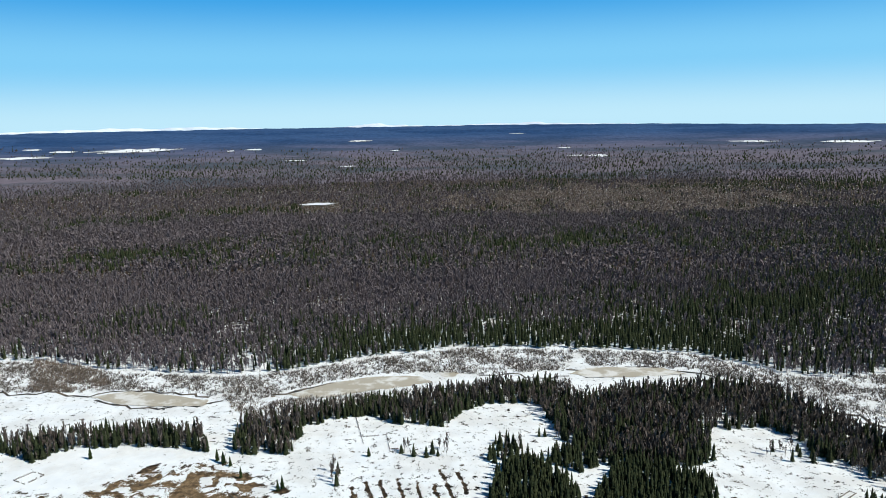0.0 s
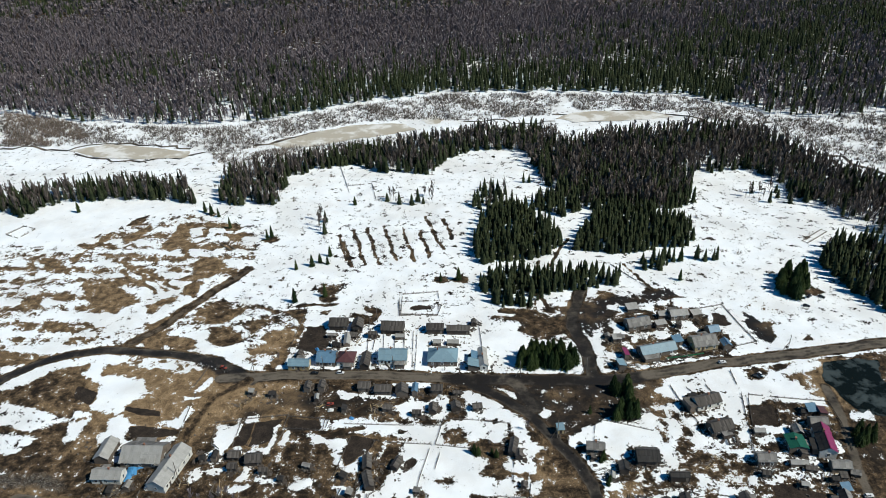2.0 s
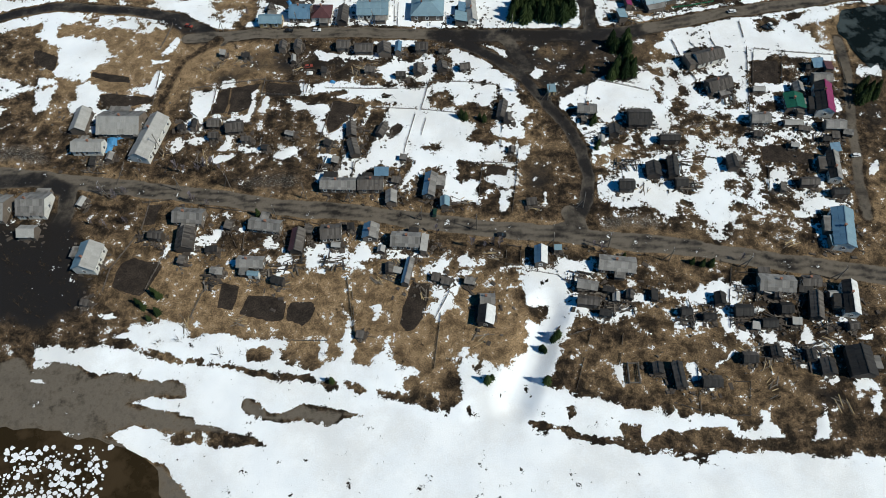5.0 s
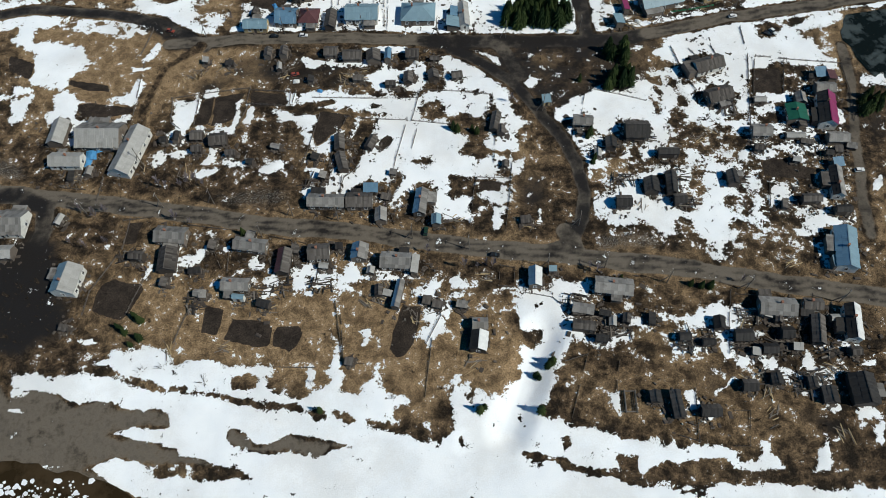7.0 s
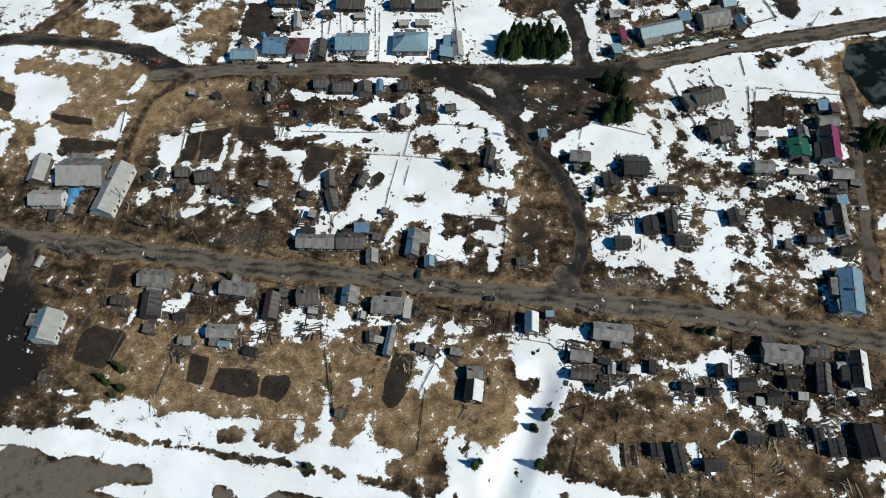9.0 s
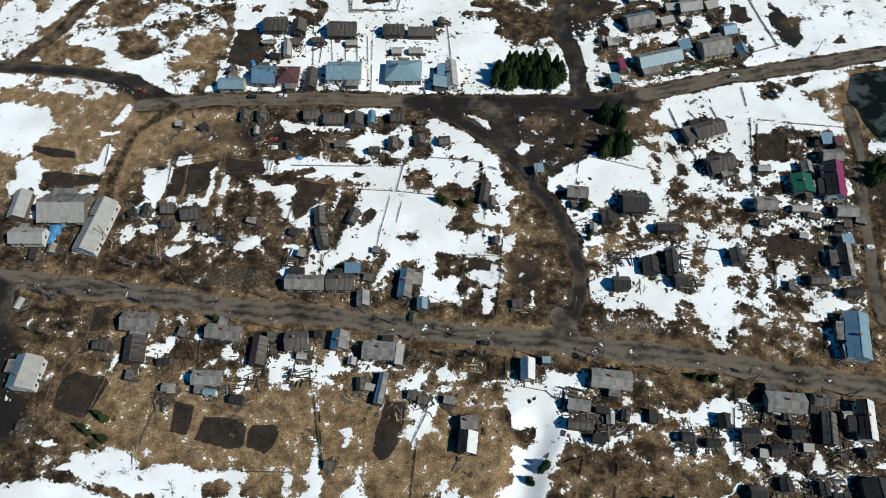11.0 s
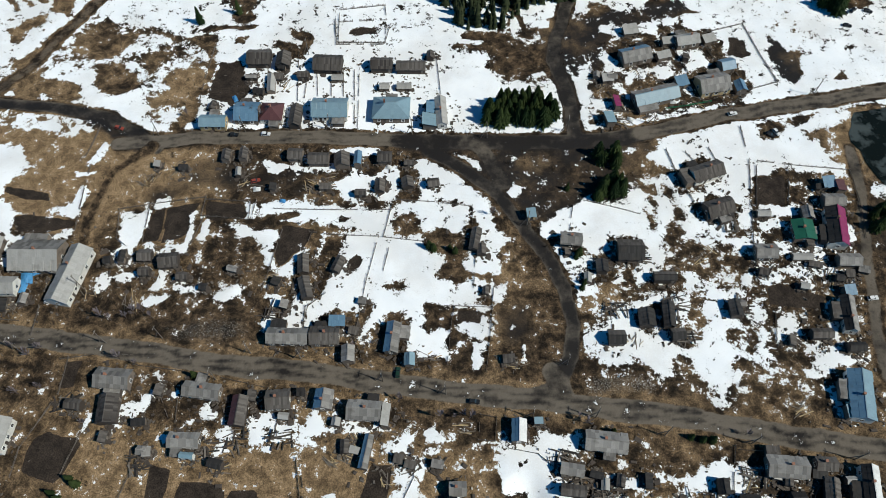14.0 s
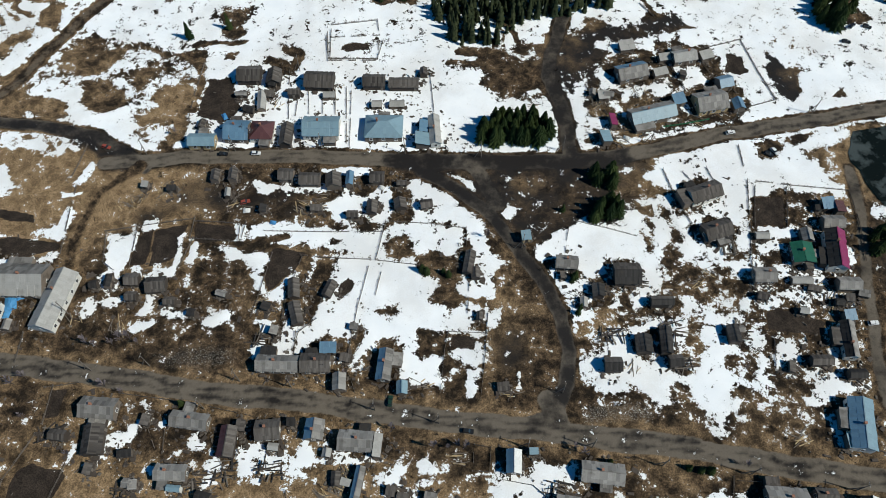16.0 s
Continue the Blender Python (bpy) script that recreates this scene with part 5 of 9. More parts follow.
bare([(-96.4, 251.8), (-89.1, 255.5), (-93.7, 259.5), (-90.4, 263.3), (-82.4, 264.4), (-77.2, 262.9), (-76.7, 252.5), (-80.5, 251.4), (-86.2, 250.3), (-90.0, 249.1), (-95.5, 246.8), (-98.1, 250.6)], 0.16, soft=1.3)
bare([(-73.2, 304.2), (-62.1, 302.3), (-63.4, 294.8), (-71.7, 292.1), (-73.7, 299.7)], 0.2, soft=1.3)
bare([(-70.2, 280.5), (-65.0, 280.4), (-65.6, 276.2), (-68.7, 276.3)], 0.14, soft=0.6)
bare([(-49.7, 284.2), (-43.0, 279.7), (-42.8, 276.9), (-49.2, 278.5)], 0.14, soft=0.97)
bare([(-55.3, 277.3), (-48.9, 275.7), (-42.5, 272.2), (-42.6, 268.6), (-48.4, 268.8), (-54.0, 274.4)], 0.14, soft=1.22)
bare([(-86.4, 251.5), (-79.5, 251.3), (-78.8, 240.1), (-83.8, 235.5), (-86.2, 237.9), (-83.7, 246.4)], 0.14, soft=1.06)
bare([(-79.7, 280.8), (-74.5, 273.7), (-75.5, 265.6), (-76.3, 252.5), (-77.5, 251.3), (-77.9, 268.3)], 0.2, soft=0.73)
plot([(-74.1, 262.9), (-73.6, 266.8), (-66.5, 266.6), (-63.8, 261.2), (-60.9, 253.3), (-64.3, 248.4), (-67.0, 246.7), (-69.2, 248.5), (-75.5, 251.2), (-75.4, 257.6)])
plot([(-27.0, 280.6), (-24.4, 282.8), (-17.1, 282.9), (-17.6, 280.0), (-23.2, 279.1)])
bare([(14.3, 277.9), (19.6, 280.6), (33.1, 278.8), (31.8, 275.4), (23.5, 275.7), (15.3, 275.9)], 0.14, soft=0.73)
bare([(10.0, 273.3), (31.7, 273.8), (27.4, 270.6), (21.3, 272.1), (13.1, 271.6)], 0.14, soft=0.45)
bare([(21.3, 270.8), (30.6, 271.9), (39.9, 273.0), (45.8, 270.0), (50.4, 264.5), (44.9, 259.3), (38.8, 258.2), (32.6, 255.7), (26.8, 259.8), (22.9, 262.6), (29.2, 266.4)], 0.14, soft=1.3)
bare([(45.0, 284.1), (53.5, 285.3), (66.3, 286.4), (64.2, 269.5), (56.1, 269.7), (50.4, 264.5), (46.1, 272.8), (40.4, 280.0)], 0.14, soft=1.3)
bare([(-45.3, 282.6), (-40.9, 279.6), (-39.7, 276.8), (-42.4, 271.3), (-44.6, 272.8)], 0.14, soft=0.78)
bare([(64.6, 293.8), (79.1, 287.4), (91.1, 296.0), (101.0, 291.2), (106.5, 286.6), (97.6, 283.9), (87.1, 284.3), (80.2, 280.2), (67.8, 282.0), (63.4, 283.5)], 0.25, soft=1.3)
bare([(63.1, 280.7), (71.3, 276.2), (73.8, 271.9), (66.3, 269.4), (62.1, 272.3)], 0.14, soft=1.3)
bare([(62.2, 269.5), (78.9, 278.8), (97.3, 282.5), (106.9, 277.9), (108.4, 275.0), (114.8, 257.2), (117.1, 249.4), (109.8, 243.3), (97.7, 241.2), (79.5, 236.8), (57.7, 235.0)], 0.3, soft=1.3)
snow([(66.1, 268.0), (70.6, 263.8), (70.9, 258.5), (64.9, 258.7)], 0.85, soft=0.84)
snow([(81.2, 280.1), (87.7, 281.4), (88.0, 277.1), (81.6, 275.9)], 0.85, soft=0.77)
snow([(98.9, 285.3), (105.2, 285.1), (106.4, 280.8), (100.7, 278.1), (96.8, 279.6)], 0.9, soft=1.01)
snow([(86.8, 263.4), (90.0, 264.6), (90.5, 255.3), (85.3, 254.2), (82.9, 258.2)], 0.82, soft=1.06)
snow([(94.6, 267.2), (102.7, 266.9), (104.4, 260.2), (94.9, 257.8), (93.9, 263.1)], 0.88, soft=1.3)
snow([(71.9, 258.5), (81.3, 260.9), (81.7, 256.9), (74.0, 251.9), (73.4, 254.5)], 0.72, soft=1.26)
snow([(91.5, 250.1), (94.7, 251.3), (95.7, 246.2), (92.1, 247.6)], 0.8, soft=0.59)
snow([(64.6, 256.1), (69.1, 252.1), (73.3, 246.9), (80.7, 244.1), (79.9, 239.2), (76.4, 241.8), (70.5, 248.2)], 0.75, soft=1.3)
snow([(59.6, 247.3), (66.1, 244.6), (68.3, 239.6), (63.6, 240.4), (59.5, 238.6)], 0.72, soft=1.22)
snow([(48.0, 294.3), (57.0, 298.6), (63.1, 295.3), (62.2, 287.9), (55.7, 286.7), (49.7, 289.8)], 0.82, soft=1.3)
snow([(40.8, 284.2), (47.1, 284.1), (47.2, 281.2), (43.6, 279.9)], 0.75, soft=0.6)
snow([(37.7, 256.9), (43.9, 259.3), (44.8, 258.0), (40.6, 255.5)], 0.7, soft=0.53)
plot([(113.3, 273.5), (118.1, 272.0), (119.6, 265.1), (116.3, 263.8), (111.5, 265.3)])
damp([(126.9, 274.5), (130.0, 270.2), (133.1, 266.0), (137.5, 267.2), (137.0, 253.9), (132.1, 250.2), (128.8, 256.8), (125.7, 264.9)], 0.8, soft=1.6)
bare([(146.9, 253.6), (150.6, 256.1), (151.5, 252.2), (145.6, 252.4)], 0.14, soft=0.55)
# thawed ridges of the north-western pasture
bare([(-234.5, 332.1), (-227.4, 333.7), (-212.9, 322.6), (-208.7, 316.9), (-216.9, 318.2), (-226.8, 326.0)], 0.14, soft=1.3)
bare([(-217.8, 329.8), (-211.4, 343.5), (-202.4, 352.8), (-204.9, 362.8), (-209.0, 353.0), (-209.4, 339.1), (-211.9, 327.2)], 0.14, soft=1.3)
bare([(-200.2, 376.5), (-190.8, 383.4), (-190.2, 372.6), (-196.6, 367.3)], 0.14, soft=1.3)
bare([(-195.4, 355.8), (-185.1, 372.4), (-182.6, 365.4), (-187.6, 352.2), (-192.1, 347.3)], 0.14, soft=1.3)
bare([(-168.5, 358.1), (-168.0, 371.7), (-160.1, 368.0), (-152.4, 338.4), (-148.9, 332.2), (-153.2, 331.2), (-157.6, 344.8), (-163.5, 338.8), (-169.4, 342.1)], 0.14, soft=1.3)
bare([(-144.0, 326.2), (-141.1, 332.0), (-133.3, 331.7), (-126.3, 322.7), (-132.2, 311.7), (-142.4, 306.7), (-149.2, 309.5), (-142.0, 314.8)], 0.14, soft=1.3)
bare([(-141.5, 304.0), (-133.5, 306.4), (-135.4, 293.5), (-141.9, 296.2)], 0.14, soft=1.18)
bare([(-198.9, 308.3), (-180.9, 307.8), (-171.9, 299.6), (-159.3, 289.2), (-171.6, 284.7), (-182.9, 285.0), (-190.1, 295.0)], 0.14, soft=1.3)
bare([(-222.5, 290.9), (-216.4, 295.8), (-207.1, 285.6), (-219.9, 285.9)], 0.14, soft=1.3)
bare([(-152.4, 364.2), (-147.8, 365.4), (-147.7, 354.0)], 0.14, soft=0.66)
bare([(-137.2, 356.9), (-126.5, 359.9), (-124.8, 346.8), (-132.1, 350.2)], 0.14, soft=1.3)
bare([(-190.9, 332.4), (-168.2, 321.2), (-152.1, 309.6), (-154.2, 307.0), (-172.1, 315.7), (-191.0, 328.9)], 0.3, soft=1.3)
bare([(-239.3, 329.3), (-235.4, 333.9), (-226.6, 317.4), (-230.4, 314.7)], 0.3, soft=1.3)
# far bank of the northern river, willow flats
area(SNOW, [(-518.2, 536.8), (-392.8, 563.6), (-286.2, 541.5), (-194.4, 528.8), (-149.0, 547.2), (-88.4, 578.9), (-11.9, 603.3), (85.8, 597.0), (179.2, 584.7), (214.4, 549.3), (248.9, 524.9), (322.8, 529.7), (405.4, 506.4), (329.0, 393.6), (266.2, 420.9), (226.9, 470.6), (191.4, 505.9), (75.6, 518.2), (-19.5, 514.6), (-77.4, 490.7), (-142.8, 482.7), (-189.1, 458.7), (-334.8, 465.0), (-455.9, 460.0)], 0.78, 6)
area(STRAW, [(-185.2, 484.7), (-80.3, 514.1), (-19.8, 523.3), (76.4, 524.3), (-77.4, 490.7), (-141.5, 477.2), (-174.4, 463.1)], 0.9, 5)
# garden beds and ridges in the snowfield
for bed in ([(-71.2, 354.1), (-63.2, 324.7)], [(-67.2, 346.2), (-59.6, 320.0)], [(-63.8, 361.3), (-53.2, 321.6)], [(-56.4, 362.4), (-45.6, 322.5)], [(-46.4, 363.5), (-36.8, 325.2)], [(-35.8, 361.8), (-26.6, 325.0)], [(-25.8, 358.1), (-19.3, 329.5)], [(-23.6, 375.6), (-11.9, 336.5)], [(-12.5, 371.6), (-7.4, 347.7)]):
    strip(SNOW, bed, 1.7, 0.08, 0.8, 0.5)
for ridge in ([(-185.6, 327.8), (-150.4, 299.4)], [(-180.9, 327.6), (-145.0, 300.3)], [(-186.2, 322.0), (-155.2, 296.9)]):
    strip(SNOW, ridge, 2.0, 0.2, 0.8, 1.0)
for tuft in ([(-14.1, 305.8)], [(-3.6, 305.6)], [(-111.1, 350.6)], [(-68.9, 290.2)], [(162.2, 297.8)], [(164.4, 290.3)], [(-136.2, 364.9)], [(33.7, 300.6)]):
    strip(SNOW, [tuft[0], (tuft[0][0] + 3, tuft[0][1])], 6, 0.1, 2)

# forest floor: less snow deeper in, its dark litter tone also painting canopy shade
EDGE = [(-713.8, 540.4), (-547.0, 572.3), (-398.9, 573.9), (-341.4, 558.0), (-287.4, 544.2), (-195.2, 531.4), (-149.0, 547.2), (-88.4, 578.9), (-11.9, 603.3), (85.8, 597.0), (179.2, 584.7), (215.3, 552.0), (248.9, 524.9), (279.9, 518.2), (324.8, 533.5), (430.3, 543.2), (630.9, 531.1)]
_deep = GY - np.interp(GX, *np.array(EDGE).T)
_k = smooth(_deep, 10, 90)
SNOW = SNOW * (1 - _k) + (0.47 - 0.24 * smooth(_deep, 60, 420) - 0.3 * smooth(_deep, 1500, 2000)) * _k
STRAW *= 1 - 0.75 * _k

# roads last
for berm in ([(82.1, 227.2), (108.7, 233.9), (137.4, 238.9), (162.1, 243.4), (190.1, 248.3)], [(114.6, 242.8), (139.4, 246.5), (164.5, 251.0), (192.8, 255.9)], [(16.4, 234.0), (28.1, 231.6), (39.9, 232.2), (45.6, 230.6)], [(8.3, 223.3), (17.7, 218.7)]):
    strip(SNOW, berm, 3.4, 0.74, 1.2, 1.0)
road([(-206.6, 223.0), (-197.9, 232.3), (-188.9, 242.5), (-174.6, 248.9), (-158.1, 251.5), (-131.4, 247.9), (-109.9, 243.0), (-97.8, 235.1), (-90.1, 228.6)], 4.6, 0.75)
road([(-103.5, 231.1), (-87.9, 231.8), (-74.2, 232.7), (-38.7, 232.1), (-7.2, 229.7)], 5.6, 0.25)
road([(-8.2, 229.7), (18.1, 227.9), (47.2, 227.5), (62.8, 228.1), (76.8, 230.4)], 6.0, 0.8)
road([(74.8, 230.2), (107.5, 237.8), (138.4, 242.5), (163.2, 247.0), (191.6, 252.3)], 5.4, 0.3)
road([(-114.0, 319.1), (-123.1, 304.0), (-135.7, 281.9), (-143.4, 266.2), (-152.3, 255.8)], 4.0, 0.25, 0.5)
road([(2.5, 224.7), (13.9, 217.2), (22.9, 208.8), (28.9, 199.6), (33.7, 190.8), (38.5, 183.4), (42.7, 172.2), (44.1, 160.7), (42.6, 149.8), (37.3, 142.0)], 4.4, 0.78)
road([(26.8, 211.0), (21.7, 221.7), (18.1, 226.7)], 5.0, 0.6)
road([(55.9, 293.5), (49.8, 275.5), (47.7, 264.0), (51.5, 250.1), (52.3, 229.4)], 5.0, 0.7)
road([(-91.5, 230.0), (-101.8, 217.0), (-106.1, 201.1), (-105.3, 186.1), (-106.1, 164.3)], 5.0, 0.05, 0.2)
grass([(-89.6, 229.9), (-101.3, 219.3), (-107.0, 201.1), (-106.1, 184.0), (-102.5, 183.9), (-103.3, 201.0), (-94.8, 215.6), (-85.0, 226.1)], 0.8, 2)
road([(143.3, 221.7), (141.7, 203.1), (137.2, 183.9), (133.5, 164.1), (130.7, 142.5)], 4.0, 0.4, 0.7)
road([(-158.4, 166.5), (-129.7, 162.6), (-111.8, 159.6), (-94.3, 157.1), (-59.7, 150.9), (-26.3, 146.6), (6.4, 141.0), (36.0, 137.5), (69.6, 132.4), (99.6, 126.3), (124.2, 121.7), (143.2, 118.2)], 6.4, 0.28)
road([(36.8, 146.4), (38.8, 141.1), (32.1, 138.7)], 5.5, 0.4)
road([(-176.2, 163.9), (-143.3, 163.3), (-131.8, 159.3), (-130.4, 149.6), (-135.6, 123.4)], 6.0, 0.75)
MAIN = [(-158.4, 166.5), (-129.7, 162.6), (-111.8, 159.6), (-94.3, 157.1), (-59.7, 150.9), (-26.3, 146.6), (6.4, 141.0), (36.0, 137.5), (69.6, 132.4), (99.6, 126.3), (124.2, 121.7), (143.2, 118.2)]
strip(SNOW, MAIN, 15, 0.12, 2.5, 2.0)
strip(STRAW, MAIN, 12, 0.55, 2, 2.0)
for off, w in ((-1.2, 0.9), (1.3, 0.8)):
    strip(WET, [(x, y + off) for x, y in MAIN], w, 0.72, 0.7, 0.9)
    strip(WET, [(x, y + off) for x, y in [(-103.5, 231.1), (-87.9, 231.8), (-74.2, 232.7), (-38.7, 232.1), (-7.2, 229.7)]], w, 0.6, 0.7, 0.9)
    strip(WET, [(x, y + off) for x, y in [(74.8, 230.2), (107.5, 237.8), (138.4, 242.5), (163.2, 247.0), (191.6, 252.3)]], w, 0.6, 0.7, 0.9)
# coal dust round the boiler house
COAL = [(-154.1, 145.0), (-126.9, 142.3), (-124.2, 135.4), (-122.9, 123.7), (-115.2, 117.0), (-116.4, 111.6), (-126.1, 110.0), (-143.4, 111.2)]
area(ROAD, COAL, 0.1, 5.0)
area(STRAW, COAL, 0.1, 6.0)
area(SNOW, COAL, 0.1, 4.0)
area(WET, COAL, 1.15, 7.0)
for rut in ([(38.6, 322.2), (33.2, 295.5), (40.6, 276.3)], [(56.5, 345.9), (42.4, 316.4), (34.1, 290.6)], [(81.8, 318.3), (90.5, 294.3)]):
    strip(SNOW, rut, 1.6, 0.1, 0.6)
for track in ([(12.5, 271.5), (31.6, 272.6)], [(28.9, 282.2), (36.7, 270.1)], [(32.5, 288.1), (33.6, 271.6)]):
    strip(SNOW, track, 1.4, 0.3, 0.6)


def mesh_object(name, verts, faces, material, parent=None):
    me = bpy.data.meshes.new(name)
    me.from_pydata(verts, [], faces)
    me.materials.append(material)
    ob = new(name, me)
    if parent:
        ob.parent = parent
    return ob


def array_mesh(name, verts, tris, material, parent=None):
    """A mesh of triangles straight from arrays."""
    me = bpy.data.meshes.new(name)
    nv, nf = len(verts), len(tris)
    me.vertices.add(nv)
    me.vertices.foreach_set("co", np.asarray(verts, np.float32).ravel())
    me.loops.add(nf * 3)
    me.loops.foreach_set("vertex_index", np.asarray(tris, np.int32).ravel())
    me.polygons.add(nf)
    me.polygons.foreach_set("loop_start", np.arange(0, nf * 3, 3, dtype=np.int32))
    me.update(calc_edges=True)
    me.materials.append(material)
    ob = new(name, me)
    if parent:
        ob.parent = parent
    return ob


def build_ground():
    ny, nx = GX.shape
    z = height(GX, GY) + 0.15 * smooth(SNOW, 0.35, 0.7)
    verts = np.stack([GX, GY, z], -1).reshape(-1, 3)
    i = (np.arange(ny - 1)[:, None] * nx + np.arange(nx - 1)[None]).ravel()
    tris = np.concatenate([np.stack([i, i + 1, i + nx + 1], -1), np.stack([i, i + nx + 1, i + nx], -1)])
    ob = array_mesh("ground", verts, tris, M_GROUND)
    ob.data.polygons.foreach_set("use_smooth", np.ones(len(tris), bool))
    for name, layers in (("cover", (SNOW, ROAD, SOIL)), ("earth", (STRAW, WET, RUBBLE))):
        at = ob.data.attributes.new(name, "FLOAT_COLOR", "POINT")
        rgba = np.ones((verts.shape[0], 4), np.float32)
        for k, layer in enumerate(layers):
            rgba[:, k] = layer.ravel()
        at.data.foreach_set("color", rgba.ravel())
    return tagged(ob, "thawing ground of snow, brown turf and wet dirt roads", "ground", kind="structure")


build_ground()


# ---- water and ice ----
def sheet(name, pts, material, label, category, lift=0.1, step=3.0):
    """A flat sheet with a ragged shore."""
    rng = random.Random(len(pts) * 7 + int(abs(pts[0][0])))
    ring = []
    for (ax, ay), (bx, by) in zip(pts, pts[1:] + pts[:1]):
        n = max(1, int(math.hypot(bx - ax, by - ay) / step))
        for k in range(n):
            f = k / n
            ring.append((ax + (bx - ax) * f + rng.uniform(-0.9, 0.9), ay + (by - ay) * f + rng.uniform(-0.9, 0.9)))
    z = max(ground_z(*p) for p in ring) + lift
    ob = mesh_object(name, [(x, y, z) for x, y in ring], [list(range(len(ring)))], material)
    return tagged(ob, label, category, kind="structure")


sheet("pond", [(149.0, 236.5), (155.0, 238.4), (170.8, 238.4), (163.4, 204.8), (150.2, 205.2), (148.1, 212.1), (145.8, 220.5), (144.1, 227.8)], M_POND, "dark open pond with thin grey ice at the edge", "pond", 0.12)
sheet("river", [(-142.2, 77.8), (-116.8, 76.5), (-102.0, 73.3), (-90.6, 70.5), (-82.0, 65.4), (-79.0, 50.3), (-133.0, 50.8)], M_MUDWATER, "dark brown open river water with ice floes", "river", 0.25)
for k, pts in enumerate(([(-289.0, 489.6), (-263.9, 500.9), (-230.2, 492.4), (-196.9, 482.0), (-197.4, 471.3), (-230.2, 470.7), (-260.6, 474.2)], [(-140.9, 492.6), (-115.3, 514.7), (-82.3, 530.4), (-46.7, 531.1), (-36.2, 517.9), (-57.9, 507.0), (-78.7, 501.0), (-110.2, 486.7), (-126.7, 485.2)],
                         [(-32.7, 538.1), (-22.7, 548.2), (-14.7, 537.1), (-19.9, 529.6), (-28.8, 528.8)], [(71.1, 534.9), (88.6, 548.5), (115.8, 549.7), (146.6, 546.5), (161.6, 532.4), (120.3, 527.0), (85.4, 526.4)])):
    sheet("river_ice", pts, M_ICE, "beige rotten ice on a bend of the river", "ice", 0.3)


def creek(pts, width):
    left, right = [], []
    for k, (x, y) in enumerate(pts):
        ax, ay = pts[max(0, k - 1)]
        bx, by = pts[min(len(pts) - 1, k + 1)]
        n = Vector((ay - by, bx - ax)).normalized() * width / 2 * (0.7 + 0.6 * random.Random(k).random())
        z = ground_z(x, y) + 0.28
        left.append((x + n.x, y + n.y, z))
        right.append((x - n.x, y - n.y, z))
    m = len(pts)
    ob = mesh_object("creek", left + right, [(k, k + 1, m + k + 1, m + k) for k in range(m - 1)], M_CREEK)
    tagged(ob, "narrow dark creek between snowy banks", "creek", kind="structure")


def wander(pts, step=8.0, amount=3.0, seed=1):
    rng, out = random.Random(seed), []
    for (ax, ay), (bx, by) in zip(pts, pts[1:]):
        n = max(1, int(math.hypot(bx - ax, by - ay) / step))
        for k in range(n):
            out.append((ax + (bx - ax) * k / n + rng.uniform(-amount, amount), ay + (by - ay) * k / n + rng.uniform(-amount, amount)))
    return out + [pts[-1]]


creek(wander([(-392.2, 502.4), (-353.0, 496.0), (-328.7, 499.4), (-293.9, 490.9), (-277.3, 501.5), (-247.1, 502.4), (-199.1, 488.7)]), 2.5)
creek(wander([(-280.8, 481.5), (-255.0, 470.8), (-221.0, 468.2), (-194.7, 475.4), (-186.2, 481.5)]), 2.2)
creek(wander([(-151.1, 490.8), (-130.5, 503.6), (-115.8, 517.2), (-99.0, 522.5)]), 3.3)
creek(wander([(2.2, 530.9), (24.7, 537.5), (46.1, 526.0), (70.5, 529.7)]), 2.2)
creek(wander([(72.1, 542.7), (125.3, 551.9), (162.5, 538.9), (181.5, 528.7), (195.5, 505.7)]), 2.8)
creek(wander([(226.0, 468.5), (236.9, 457.8), (251.8, 449.2), (258.2, 431.9), (272.6, 412.0)]), 3.3)


def ice_floes():
    rng, verts, faces = random.Random(5), [], []
    corner = [(-121.6, 71.8), (-101.6, 71.5), (-97.4, 66.8), (-120.2, 67.1)]
    x0, x1 = min(p[0] for p in corner) - 12, max(p[0] for p in corner)
    y0, y1 = min(p[1] for p in corner) - 12, max(p[1] for p in corner)
    for _ in range(420):
        x, y, r = rng.uniform(x0, x1), rng.uniform(y0, y1), 0.15 + 0.85 * rng.random() ** 2
        base, n = len(verts), rng.randint(5, 7)
        z = -1.75
        ring = [(x + r * rng.uniform(0.6, 1.1) * math.cos(6.283 * k / n), y + r * rng.uniform(0.6, 1.1) * math.sin(6.283 * k / n)) for k in range(n)]
        h = rng.uniform(0.1, 0.35)
        verts += [(a, b, z) for a, b in ring] + [(a, b, z + h) for a, b in ring]
        faces.append([base + n + k for k in range(n)])
        faces += [(base + k, base + (k + 1) % n, base + n + (k + 1) % n, base + n + k) for k in range(n)]
    ob = mesh_object("ice_floes", verts, faces, M_LAKE)
    tagged(ob, "white broken ice floes drifting on brown river water", "ice", kind="stuff")


ice_floes()


# ---- distance ----
def polar_grid(az, rr, z_of):
    A, R = np.meshgrid(az, rr)
    x, y = R * np.sin(A), -18 + R * np.cos(A)
    verts = np.stack([x, y, z_of(A, R, x, y)], -1).reshape(-1, 3)
    ny, nx = A.shape
    i = (np.arange(ny - 1)[:, None] * nx + np.arange(nx - 1)[None]).ravel()
    return verts, np.concatenate([np.stack([i, i + nx, i + nx + 1], -1), np.stack([i, i + nx + 1, i + 1], -1)])


